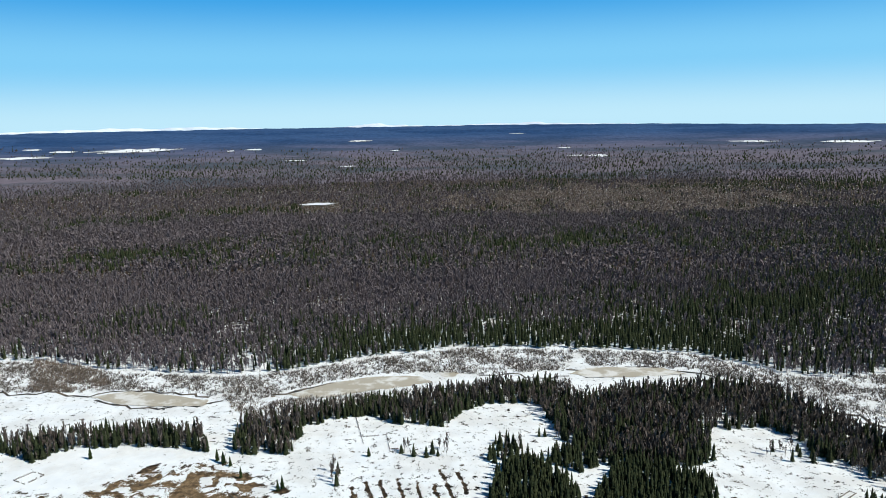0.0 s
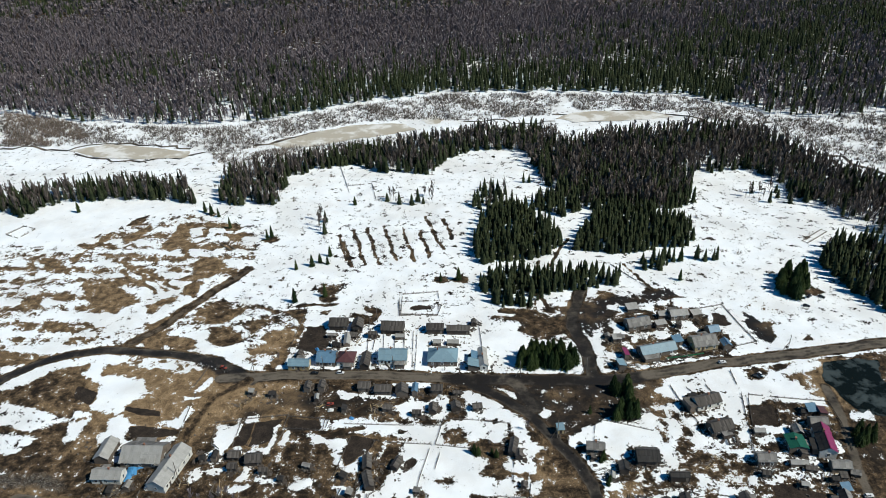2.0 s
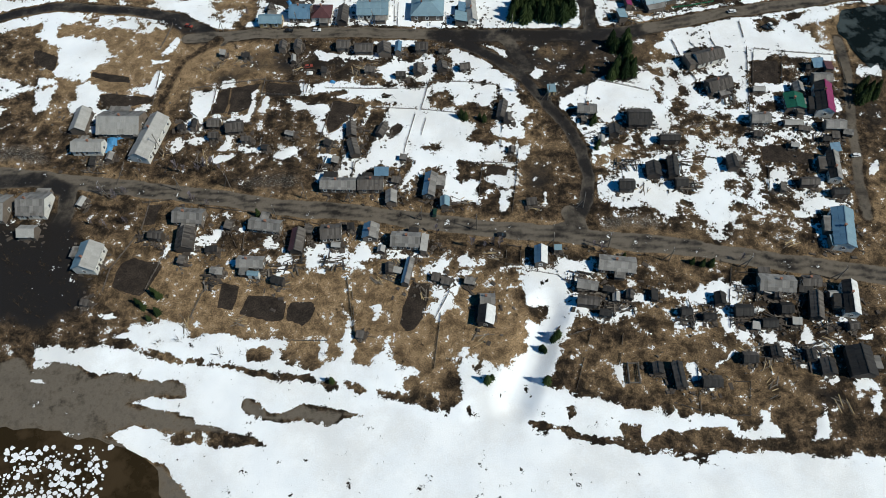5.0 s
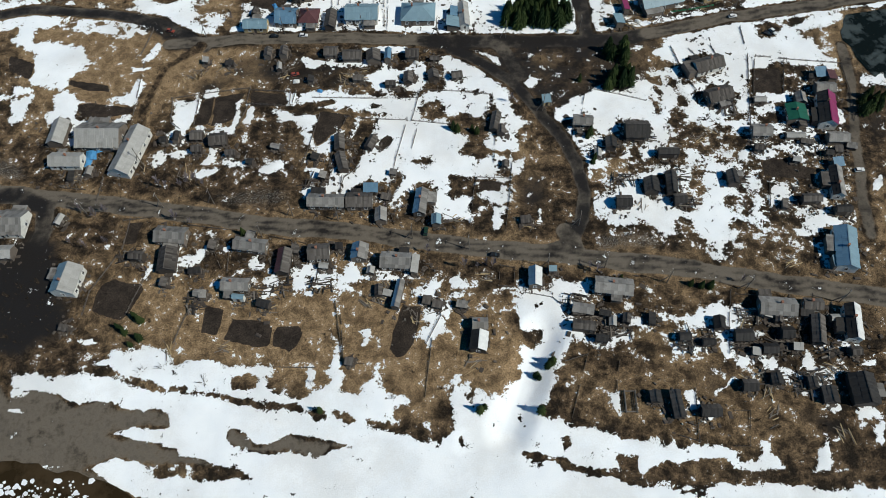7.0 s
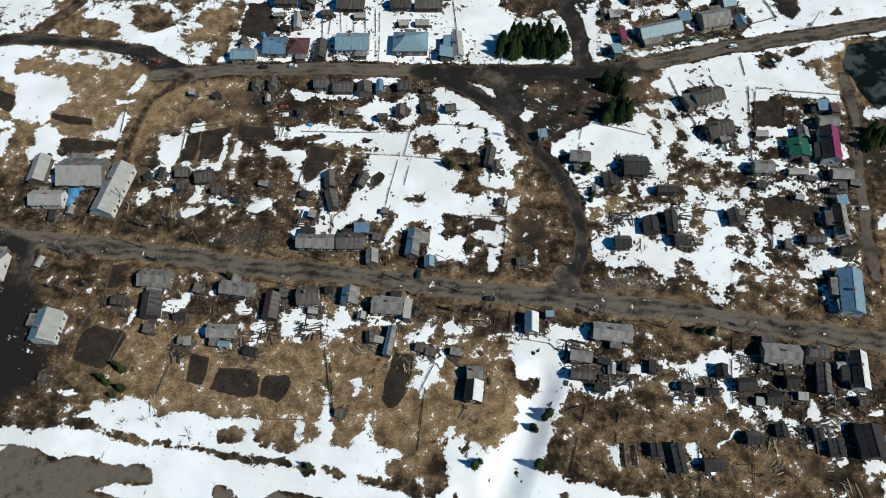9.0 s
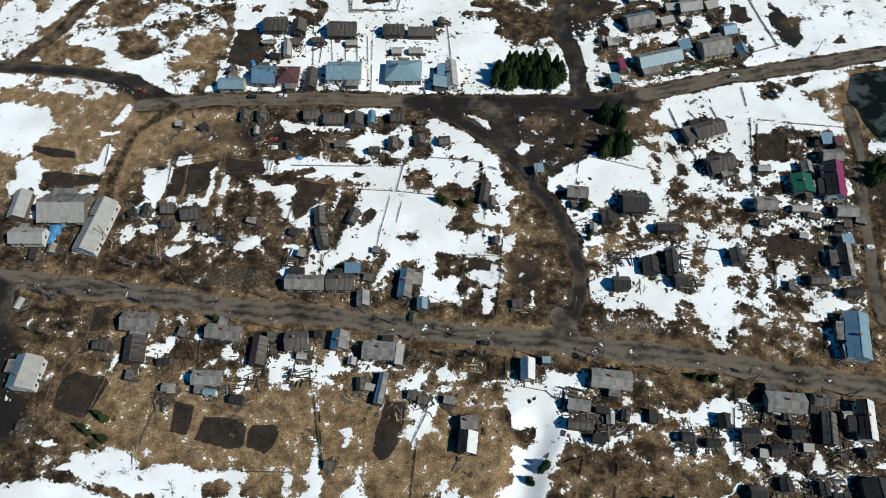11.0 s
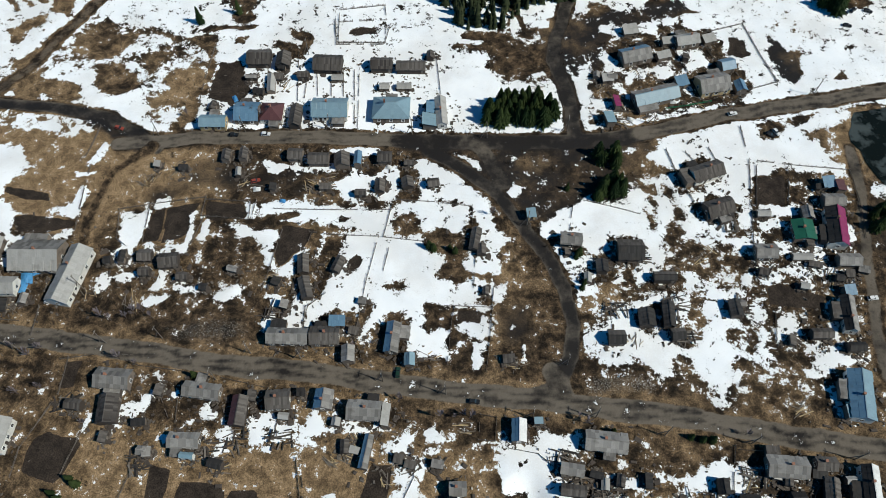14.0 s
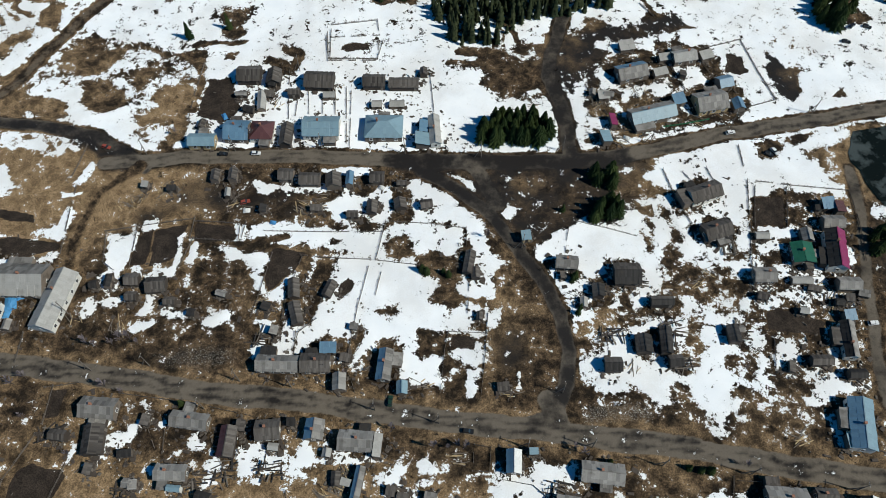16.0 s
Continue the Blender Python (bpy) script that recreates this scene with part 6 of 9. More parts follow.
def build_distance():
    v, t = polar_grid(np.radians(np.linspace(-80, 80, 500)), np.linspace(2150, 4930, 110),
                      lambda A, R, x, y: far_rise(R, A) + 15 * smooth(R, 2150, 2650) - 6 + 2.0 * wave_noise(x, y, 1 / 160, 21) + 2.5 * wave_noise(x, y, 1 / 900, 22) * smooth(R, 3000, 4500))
    ob = array_mesh("backdrop_woodland", v, t, M_HAZED_PLAIN)
    tagged(ob, "wooded plain with blue haze put into its colour, reaching to the horizon", "backdrop", kind="structure")


def hazed_snow_range(a0, a1, top, seed):
    az = np.radians(np.linspace(a0, a1, 60))

    def z_of(A, R, x, y):
        f = (A - az[0]) / (az[-1] - az[0])
        crest = top * np.sin(np.pi * f) ** 0.7 * (0.75 + 0.25 * wave_noise(A * 400, R * 0, 0.06, seed))
        return far_rise(4930.0, A) - 10 + (10 + crest) * smooth(R, 4900, 4960)
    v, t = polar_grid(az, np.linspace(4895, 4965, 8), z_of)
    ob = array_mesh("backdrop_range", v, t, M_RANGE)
    tagged(ob, "low snow-covered mountain range on the horizon, blue haze in its colour", "backdrop", kind="structure")


def frozen_lake(az0, az1, d0, d1, seed):
    rng = random.Random(seed)
    ca, cd, ra, rd = (az0 + az1) / 2, (d0 + d1) / 2, (az1 - az0) / 2, (d1 - d0) / 2
    verts = []
    for k in range(36):
        u = 2 * math.pi * k / 36
        w = rng.uniform(0.5, 1.1)
        a, d = math.radians(ca + ra * w * math.cos(u)), cd + rd * w * math.sin(u)
        verts.append((d * math.sin(a), -18 + d * math.cos(a), float(far_rise(d, a)) + 11.5 * min(1, max(0, (d - 2200) / 500)) + (3 if d < 2150 else 0)))
    ob = mesh_object("frozen_lake", verts, [list(range(36))], M_LAKE)
    tagged(ob, "white snow-covered frozen lake in the forest", "lake", kind="structure")


build_distance()
hazed_snow_range(-37, -13.5, 36, 1)
hazed_snow_range(-10.5, -4.5, 40, 2)
hazed_snow_range(-2.5, 9.5, 27, 3)
hazed_snow_range(-19, 22, 19, 4)
for k, lake in enumerate(((-13.62, -10.78, 1771, 1832), (-28.35, -21.63, 3637, 3863), (-34.12, -30.42, 3520, 3644), (-30.62, -28.78, 3758, 3866), (-18.85, -18.12, 3574, 3628), (-17.54, -16.19, 3595, 3679), (-9.81, -7.87, 3941, 4022), (-14.78, -12.67, 3056, 3102), (-10.63, -9.16, 2779, 2821), (-6.59, -5.80, 3400, 3442), (6.91, 8.61, 3056, 3104), (8.62, 10.30, 3005, 3122), (18.21, 22.38, 3709, 3796), (24.50, 28.46, 3696, 3844), (6.27, 7.42, 3423, 3466), (2.61, 3.90, 4259, 4295), (-32.11, -30.94, 3917, 4004))):
    frozen_lake(*lake, k)


# ---- trees ----
def spruce_template(rng, tiers, points, jag=0.35, bare_foot=0.06):
    """Unit-high spruce crown: drooping skirts that narrow to a spire; radius about 0.2."""
    v, t = [], []
    for k in range(tiers):
        f = k / tiers
        z_out = bare_foot + (1 - bare_foot) * f * 0.97
        z_in = min(1.0, z_out + (1 - bare_foot) / tiers * 1.9)
        r = 0.2 * (1 - f) ** 0.85 * rng.uniform(0.82, 1.12) + 0.012
        if k == tiers - 1:
            z_in = 1.0
        n = points * 2 if jag else points
        base, turn = len(v), rng.uniform(0, 6.28)
        v.append((rng.uniform(-0.006, 0.006), rng.uniform(-0.006, 0.006), z_in))
        for p in range(n):
            a = turn + 2 * math.pi * p / n
            q = r * (1 - jag * (p % 2)) * rng.uniform(0.78, 1.15)
            v.append((q * math.cos(a), q * math.sin(a), z_out + (0.02 if p % 2 else 0) * 1.0 + rng.uniform(-0.012, 0.012)))
        t += [(base, base + 1 + p, base + 1 + (p + 1) % n) for p in range(n)]
    return np.array(v), np.array(t)


def bare_template(rng, branches, spread=0.16, thick=1.0):
    """Unit-high leafless tree: thin stem and steep forked twigs."""
    v, t = [], []
    for k in range(3):
        a = 2.1 * k
        v.append((0.012 * math.cos(a), 0.012 * math.sin(a), 0))
    v.append((0, 0, 0.9))
    t += [(0, 1, 3), (1, 2, 3), (2, 0, 3)]
    for k in range(branches):
        a, z0 = rng.uniform(0, 6.28), rng.uniform(0.2, 0.75)
        z1 = min(1.0, z0 + rng.uniform(0.18, 0.4))
        r = spread * rng.uniform(0.5, 1.15) * (1.15 - 0.6 * z1)
        w = rng.uniform(0.02, 0.045) * thick
        b = len(v)
        v += [(0, 0, z0), (r * math.cos(a) - w * math.sin(a), r * math.sin(a) + w * math.cos(a), z1), (r * math.cos(a) + w * math.sin(a), r * math.sin(a) - w * math.cos(a), z1 - 0.04)]
        t.append((b, b + 1, b + 2))
    return np.array(v), np.array(t)


def shrub_template(rng, stems):
    v, t = [], []
    for _ in range(stems):
        a, lean = rng.uniform(0, 6.28), rng.uniform(0.15, 0.7)
        h, w, o = rng.uniform(0.5, 1.0), rng.uniform(0.02, 0.06), rng.uniform(0, 0.35)
        b = len(v)
        c, s = math.cos(a), math.sin(a)
        v += [(o * c - w * s, o * s + w * c, 0), (o * c + w * s, o * s - w * c, 0), ((o + lean) * c, (o + lean) * s, h)]
        t.append((b, b + 1, b + 2))
    return np.array(v), np.array(t)


def plant(name, templates, x, y, h, wide, material, label, category, rng, sink=0.2, parent=None, ground=None):
    """Many plants joined into one mesh."""
    vs, ts, base = [], [], 0
    pick = rng.randint(0, len(templates), len(x))
    z = (height(x, y) if ground is None else ground) - sink
    for k, (tv, tt) in enumerate(templates):
        sel = np.where(pick == k)[0]
        if not len(sel):
            continue
        a = rng.uniform(0, 2 * math.pi, len(sel))
        c, s = np.cos(a)[:, None], np.sin(a)[:, None]
        hh, ww = h[sel][:, None], (h[sel] * wide[sel])[:, None]
        px = x[sel][:, None] + ww * (tv[None, :, 0] * c - tv[None, :, 1] * s)
        py = y[sel][:, None] + ww * (tv[None, :, 0] * s + tv[None, :, 1] * c)
        pz = z[sel][:, None] + hh * tv[None, :, 2]
        vs.append(np.stack([px, py, pz], -1).reshape(-1, 3))
        ts.append((tt[None] + (base + np.arange(len(sel)) * len(tv))[:, None, None]).reshape(-1, 3))
        base += len(sel) * len(tv)
    ob = array_mesh(name, np.concatenate(vs), np.concatenate(ts), material, parent)
    return tagged(ob, label, category, kind="stuff")


TRNG, PYR = np.random.RandomState(4), random.Random(4)
SPRUCE_FINE = [spruce_template(PYR, 12, 9, 0.42) for _ in range(8)]
SPRUCE_BELT = [spruce_template(PYR, 6, 5) for _ in range(8)]
SPRUCE_MID = [spruce_template(PYR, 5, 6, 0.0, 0.12) for _ in range(6)]
SPRUCE_FAR = [spruce_template(PYR, 2, 5, 0.0, 0.2) for _ in range(5)]
BARE_MID = [bare_template(PYR, 15, 0.17, 1.3) for _ in range(6)]
BARE_WOOD = [bare_template(PYR, 22, 0.15, 0.75) for _ in range(6)]
BARE_FAR = [bare_template(PYR, 12, 0.24, 1.9) for _ in range(5)]
SHRUBS = [shrub_template(PYR, 15) for _ in range(6)]



def jittered(x0, x1, y0, y1, step, rng):
    gx, gy = np.meshgrid(np.arange(x0, x1, step), np.arange(y0, y1, step))
    return (gx + rng.uniform(-0.5, 0.5, gx.shape) * step).ravel(), (gy + rng.uniform(-0.5, 0.5, gy.shape) * step).ravel()


GLADES = [(-590.5, 913.0), (-556.9, 921.8), (-528.8, 927.5), (-497.1, 918.8), (-490.0, 943.8), (-460.4, 906.4), (-172.0, 749.4), (-152.4, 760.9), (13.6, 677.2), (-199.5, 816.1), (-322.6, 923.9), (250.7, 887.0), (277.1, 957.1), (145.8, 693.7), (248.2, 670.4), (344.0, 677.4), (229.9, 625.1), (-229.4, 664.3), (-197.4, 570.5), (-276.4, 717.9), (305.1, 1360.5), (433.7, 1370.2), (520.6, 1323.7), (579.3, 1296.5)]


def big_forest():
    """The taiga beyond the river: bare birch and aspen with spruce between."""
    ex, ey = np.array(EDGE).T
    for lo, hi, step, spruce, leafless, swell in ((430, 900, 4.0, SPRUCE_MID, BARE_MID, 1.0), (900, 1500, 5.8, SPRUCE_FAR, BARE_FAR, 1.1), (1500, 2750, 10.6, SPRUCE_FAR, BARE_FAR, 1.25)):
        half = 0.72 * hi + 120
        x, y = jittered(-half, half, lo, hi, step, TRNG)
        keep = (np.abs(x) < 0.72 * y + 120) & (y > np.interp(x, ex, ey) + 5 * wave_noise(x, y, 1 / 30, 9) + 3)
        for gx, gy in GLADES:
            s = 5 + 0.006 * gy
            keep &= ~(np.hypot((x - gx) / (1.6 * s), (y - gy) / (2.4 * s)) < TRNG.uniform(0.4, 1.2, len(x)))
        keep &= TRNG.uniform(0, 1, len(x)) < 0.93 - 0.2 * (wave_noise(x, y, 1 / 90, 31) > 0.35)
        keep &= ~((np.abs(x + 0.2135 * (y + 18)) < 45) & (y > 1560) & (y < 1790))
        keep &= TRNG.uniform(0, 1, len(x)) > smooth(y, 2150, 2720)
        x, y = x[keep], y[keep]
        # fewer dark spruces in the west, lightening it as haze would
        share = 0.29 + 0.75 * wave_noise(x, y, 1 / 420, 15) + 0.25 * wave_noise(x, y, 1 / 60, 16) + 0.27 * np.tanh(x / 500)
        share += 0.12 * np.exp(-((y - np.interp(x, ex, ey)) / 45) ** 2)
        clear = np.exp(-((x - 380) / 430) ** 2 - ((y - 1750) / 330) ** 2) * (0.75 + 0.6 * wave_noise(x, y, 1 / 150, 33))
        is_spruce = TRNG.uniform(0, 1, len(x)) < share - 0.9 * clear
        h = 6.5 + 9.5 * TRNG.beta(2.2, 2.2, len(x)) * (1 - 0.45 * clear)
        young = (clear > 0.33) & ~is_spruce
        a, b = is_spruce, ~is_spruce & ~young
        if young.any():
            plant("young_birch_thicket", leafless, x[young], y[young], h[young], TRNG.uniform(1.1, 1.7, young.sum()) * swell, M_THICKET, "pale leafless birch regrowth on an old clearing", "thicket", TRNG)
        plant("spruce_forest", spruce, x[a], y[a], h[a] * 1.05, TRNG.uniform(0.45, 0.75, a.sum()) * swell, M_SPRUCE, "dense dark green spruces of the taiga behind the river", "forest", TRNG)
        plant("leafless_forest", leafless, x[b], y[b], h[b], TRNG.uniform(0.9, 1.5, b.sum()) * swell, M_BARE, "leafless grey-brown birches and aspens of the taiga", "forest", TRNG)



def far_trees():
    """Loose tree tops over the distant plain."""
    x, y = jittered(-2900, 2900, 2350, 3500, 17, TRNG)
    d, az = np.hypot(x, y + 18), np.arctan2(x, y + 18)
    keep = (np.abs(x) < 0.75 * y + 100) & (TRNG.uniform(0, 1, len(x)) < 0.85 - 0.75 * smooth(d, 2700, 3500) + 0.3 * wave_noise(x, y, 1 / 250, 61))
    x, y, d, az = x[keep], y[keep], d[keep], az[keep]
    z = far_rise(d, az) + 15 * smooth(d, 2150, 2650) - 8
    a = TRNG.uniform(0, 1, len(x)) < 0.4 + 0.4 * wave_noise(x, y, 1 / 350, 62)
    h = TRNG.uniform(7, 13, len(x))
    plant("distant_spruces", SPRUCE_FAR, x[a], y[a], h[a], TRNG.uniform(1.2, 1.8, a.sum()), M_SPRUCE, "dark spruce tops standing out of the distant plain", "forest", TRNG, 0.0, None, z[a])
    plant("distant_birches", BARE_FAR, x[~a], y[~a], h[~a], TRNG.uniform(1.4, 2.0, (~a).sum()), M_BARE, "leafless tree tops on the distant plain", "forest", TRNG, 0.0, None, z[~a])


big_forest()
far_trees()


def spots(pts, step, rng, chance=1.0):
    xs, ys = [p[0] for p in pts], [p[1] for p in pts]
    x, y = jittered(min(xs), max(xs), min(ys), max(ys), step, rng)
    keep = inside(x, y, pts) & (rng.uniform(0, 1, len(x)) < chance)
    return x[keep], y[keep]


CLEARINGS = [[(-18.0, 445.4), (-7.6, 463.9), (12.1, 472.8), (31.8, 474.7), (39.1, 466.3), (43.7, 451.5), (43.7, 428.8), (49.7, 415.8), (62.8, 407.0), (48.1, 399.7), (34.7, 381.4), (27.5, 400.6), (21.0, 408.9), (10.7, 421.8), (3.6, 426.5), (-7.4, 434.0), (-16.6, 434.5)],
             [(37.9, 309.2), (49.3, 334.5), (59.2, 352.9), (68.9, 365.9), (73.7, 365.7), (63.3, 348.2), (53.4, 331.3), (42.7, 309.1)]]


def belt(pts, step, share, low, high, chance=0.95):
    """A wood of mixed spruce and leafless trees, with snowy clearings and gaps."""
    x, y = spots(pts, step, TRNG, chance)
    keep = wave_noise(x, y, 1 / 26, 71) > -0.62
    for ring in CLEARINGS:
        keep &= ~inside(x, y, ring)
    x, y = x[keep], y[keep]
    share = share + 0.35 * wave_noise(x, y, 1 / 55, 72) * (share < 0.9)
    a = TRNG.uniform(0, 1, len(x)) < share
    h = low * 0.5 + (high * 1.08 - low * 0.5) * TRNG.beta(2.2, 1.6, len(x))
    if a.any():
        plant("spruce_wood", SPRUCE_BELT, x[a], y[a], h[a], TRNG.uniform(0.7, 1.4, a.sum()) * (11 / (h[a] + 3)) ** 0.5, M_SPRUCE, "dark green spruces standing close together in snow", "wood", TRNG)
    if (~a).any():
        b = ~a
        plant("leafless_wood", BARE_WOOD, x[b], y[b], h[b] * 1.12, TRNG.uniform(0.8, 1.4, b.sum()), M_WOODBARE, "bare grey birches mixed into the spruce wood", "wood", TRNG)


belt([(-151.9, 395.0), (-155.8, 433.3), (-142.0, 446.8), (-75.0, 472.1), (-51.3, 478.4), (-27.3, 491.6), (14.7, 505.6), (56.9, 503.5), (73.7, 472.6), (72.5, 411.3), (49.3, 427.8), (41.3, 466.7), (9.5, 465.1), (-14.1, 456.0), (-21.2, 434.3), (-51.8, 438.4), (-72.5, 451.7), (-88.3, 452.3), (-115.4, 431.7), (-114.4, 393.7), (-132.2, 394.3)], 2.7, 0.5, 8, 13)
belt([(73.7, 472.6), (105.4, 492.9), (178.4, 504.3), (208.5, 495.7), (237.6, 426.4), (258.4, 405.9), (287.5, 379.8), (252.5, 322.5), (224.7, 341.1), (213.9, 367.9), (199.5, 386.6), (192.9, 422.1), (178.9, 433.4), (147.4, 425.7), (129.7, 381.5), (91.0, 379.1), (78.2, 402.8), (64.3, 403.3)], 2.6, 0.38, 8, 13)
belt([(6.1, 320.1), (48.0, 326.6), (55.0, 345.9), (44.7, 366.3), (35.1, 388.5), (18.0, 389.1), (8.9, 367.4), (4.5, 341.0)], 2.9, 1.0, 7.5, 12)
belt([(59.4, 333.4), (79.4, 328.1), (122.3, 336.5), (126.9, 360.3), (107.1, 377.1), (78.0, 381.0), (63.1, 358.8)], 2.9, 1.0, 7.5, 12)
belt([(35.1, 388.5), (50.8, 425.1), (76.1, 411.2), (138.4, 413.0), (138.3, 385.0), (106.6, 374.9), (71.4, 381.3), (56.7, 371.5)], 3.0, 0.8, 8, 12.5)
belt([(5.1, 301.2), (14.5, 310.5), (34.9, 313.9), (49.1, 311.9), (79.3, 309.0), (78.0, 299.6), (60.6, 295.0), (42.5, 292.8), (30.5, 281.1), (13.2, 280.5)], 2.8, 1.0, 7, 11)
belt([(0.9, 389.7), (11.9, 413.6), (29.9, 412.9), (37.4, 396.3), (24.6, 385.1), (7.6, 381.9)], 4.2, 0.8, 7, 11)
belt([(-330.3, 401.1), (-301.5, 408.3), (-262.6, 419.6), (-209.8, 429.1), (-180.9, 422.7), (-165.2, 395.4), (-188.5, 402.7), (-226.2, 405.6), (-256.5, 400.2), (-270.1, 382.0), (-294.1, 395.9), (-314.9, 377.5)], 2.7, 0.55, 8, 12.5)
belt([(178.9, 318.7), (198.8, 335.7), (263.2, 340.0), (214.7, 260.3), (189.5, 273.6), (183.9, 292.4), (180.2, 307.7)], 3.0, 0.95, 8, 13)
belt([(91.1, 320.9), (107.0, 326.2), (109.8, 320.4), (100.5, 312.3), (88.9, 311.5)], 3.6, 1.0, 7, 11)
belt([(117.2, 326.0), (132.0, 326.7), (131.3, 319.9), (119.5, 319.0)], 3.6, 1.0, 6, 9)
belt([(-52.0, 401.9), (-16.7, 406.3), (-14.6, 390.3), (-44.1, 391.3)], 4.5, 0.3, 6, 10)
belt([(-88.7, 377.7), (-80.1, 377.4), (-75.7, 349.6), (-83.2, 356.4)], 4.5, 0.2, 6, 10)
belt([(160.5, 399.8), (199.2, 402.4), (194.6, 383.0), (167.2, 380.2)], 6.0, 0.5, 6, 10)


def bushes(pts, step, low, high, label, chance=0.8, name="willow_scrub", material=None):
    x, y = spots(pts, step, TRNG, chance)
    thick = TRNG.uniform(0, 1, len(x)) < 0.62 + 0.55 * wave_noise(x, y, 1 / 45, 51)
    x, y = x[thick], y[thick]
    if not len(x):
        return
    plant(name, SHRUBS, x, y, TRNG.uniform(low, high, len(x)), TRNG.uniform(0.8, 1.5, len(x)), material or M_SHRUB, label, "shrubs", TRNG, 0.1)


SCRUB = "leafless grey willow scrub on the snowy river flat"
bushes([(-443.5, 566.5), (-397.1, 571.0), (-286.2, 541.5), (-194.4, 528.8), (-195.5, 490.7), (-269.4, 503.4), (-328.7, 499.4), (-354.4, 498.3), (-399.8, 500.5)], 2.0, 1.8, 3.8, SCRUB, 0.92)
bushes([(-199.0, 529.0), (-148.4, 544.5), (-88.0, 576.0), (-11.9, 600.1), (85.4, 593.9), (70.0, 544.2), (2.3, 534.8), (-38.3, 541.0), (-83.0, 535.6), (-116.2, 519.7), (-146.8, 499.7), (-171.8, 468.1), (-191.2, 490.5)], 2.0, 1.8, 4, SCRUB, 0.92)
bushes([(85.4, 593.9), (178.4, 581.7), (214.4, 549.3), (247.9, 522.5), (322.8, 529.7), (397.3, 525.4), (317.9, 402.0), (268.4, 425.2), (250.4, 454.1), (198.6, 515.2), (164.2, 545.5), (89.3, 554.0)], 2.0, 1.8, 4, SCRUB, 0.92)
bushes([(-171.8, 468.1), (-138.6, 482.5), (-78.1, 496.4), (-27.9, 507.8), (58.9, 522.8), (71.8, 522.1), (57.6, 510.6), (-27.5, 496.1), (-76.0, 479.6), (-157.8, 447.5)], 2.0, 1.5, 4, SCRUB, 0.92)
BROWN = "brown leafless willow thicket on the river flat"
bushes([(-385.7, 577.4), (-351.7, 567.0), (-316.3, 551.7), (-287.4, 517.1), (-300.6, 498.8), (-344.6, 501.3)], 1.9, 2, 4.2, BROWN, 1.0, "brown_willows", M_WILLOW)
bushes([(-180.6, 478.3), (-148.4, 479.6), (-121.8, 488.6), (-126.7, 472.3), (-154.8, 457.1), (-170.7, 458.0)], 1.9, 1.5, 3, BROWN, 1.0, "brown_willows", M_WILLOW)
bushes([(-83.8, 359.8), (-76.7, 377.3), (-9.3, 382.5), (0.5, 347.5), (-8.6, 323.4), (-55.7, 317.7), (-73.6, 318.1)], 7.0, 1, 3, "leafless currant bushes in an old snowy garden", 0.7, "garden_scrub")
bushes([(79.0, 387.0), (125.8, 385.4), (134.7, 370.4), (123.8, 344.0), (114.7, 344.2)], 6.0, 1.5, 4, SCRUB, 0.5)
bushes([(132.1, 409.0), (207.6, 406.2), (217.0, 367.8), (186.8, 342.2), (134.1, 319.8), (123.8, 344.0)], 10.0, 1, 3, SCRUB, 0.6)
bushes([(-270.2, 355.1), (-207.6, 363.5), (-145.5, 379.5), (-123.6, 326.2), (-196.2, 276.0), (-218.6, 267.4)], 13.0, 0.8, 2.5, "low leafless bushes in the thawing pasture", 0.5, "pasture_scrub")
bushes([(-98.9, 108.6), (-76.5, 104.7), (-63.8, 96.0), (-89.1, 101.5)], 5.0, 1, 2.5, "leafless bushes on the snowy river bank", 0.6, "bank_scrub")
bushes([(-95.1, 169.8), (-79.6, 170.4), (-80.2, 163.7), (-95.7, 164.1)], 4.0, 1.5, 4, "leafless saplings beside the lane", 0.7, "lane_scrub")
bushes([(-126.0, 155.5), (-106.9, 153.3), (-108.1, 137.7), (-120.4, 141.3)], 6.0, 1, 3, "leafless bushes on a neglected yard", 0.6, "yard_scrub")


# dead weeds and brush over the thawed yards
def weeds(name, count, low, high, wide, seed, label, clump):
    rng = np.random.RandomState(seed)
    x, y = rng.uniform(-165, 165, count), rng.uniform(80, 300, count)
    i, j = np.searchsorted(GXS, x), np.searchsorted(GYS, y)
    free = (SNOW[j, i] < 0.62) & (ROAD[j, i] < 0.35) & (SOIL[j, i] < 0.4) & (STRAW[j, i] < 0.85)
    free &= wave_noise(x, y, 1 / 18, seed) + 0.5 * wave_noise(x, y, 1 / 6, seed + 1) > clump
    x, y = x[free], y[free]
    plant(name, SHRUBS, x, y, rng.uniform(low, high, len(x)), rng.uniform(wide * 0.6, wide * 1.4, len(x)), M_WEED, label, "weeds", rng, 0.03)


weeds("dead_weeds", 26000, 0.25, 0.7, 1.0, 91, "dark dead weeds and nettle stalks over the thawed yards", 0.0)
weeds("yard_brush", 5200, 0.8, 2.2, 0.75, 95, "leafless currant and raspberry brush between the sheds", 0.25)


# single spruces: things of their own
def spruce_mesh(kind):
    v, t = SPRUCE_FINE[kind]
    me = bpy.data.meshes.new("spruce_crown")
    me.from_pydata([tuple(p) for p in v], [], [tuple(int(i) for i in f) for f in t])
    me.materials.append(M_SPRUCE_NEAR)
    return me


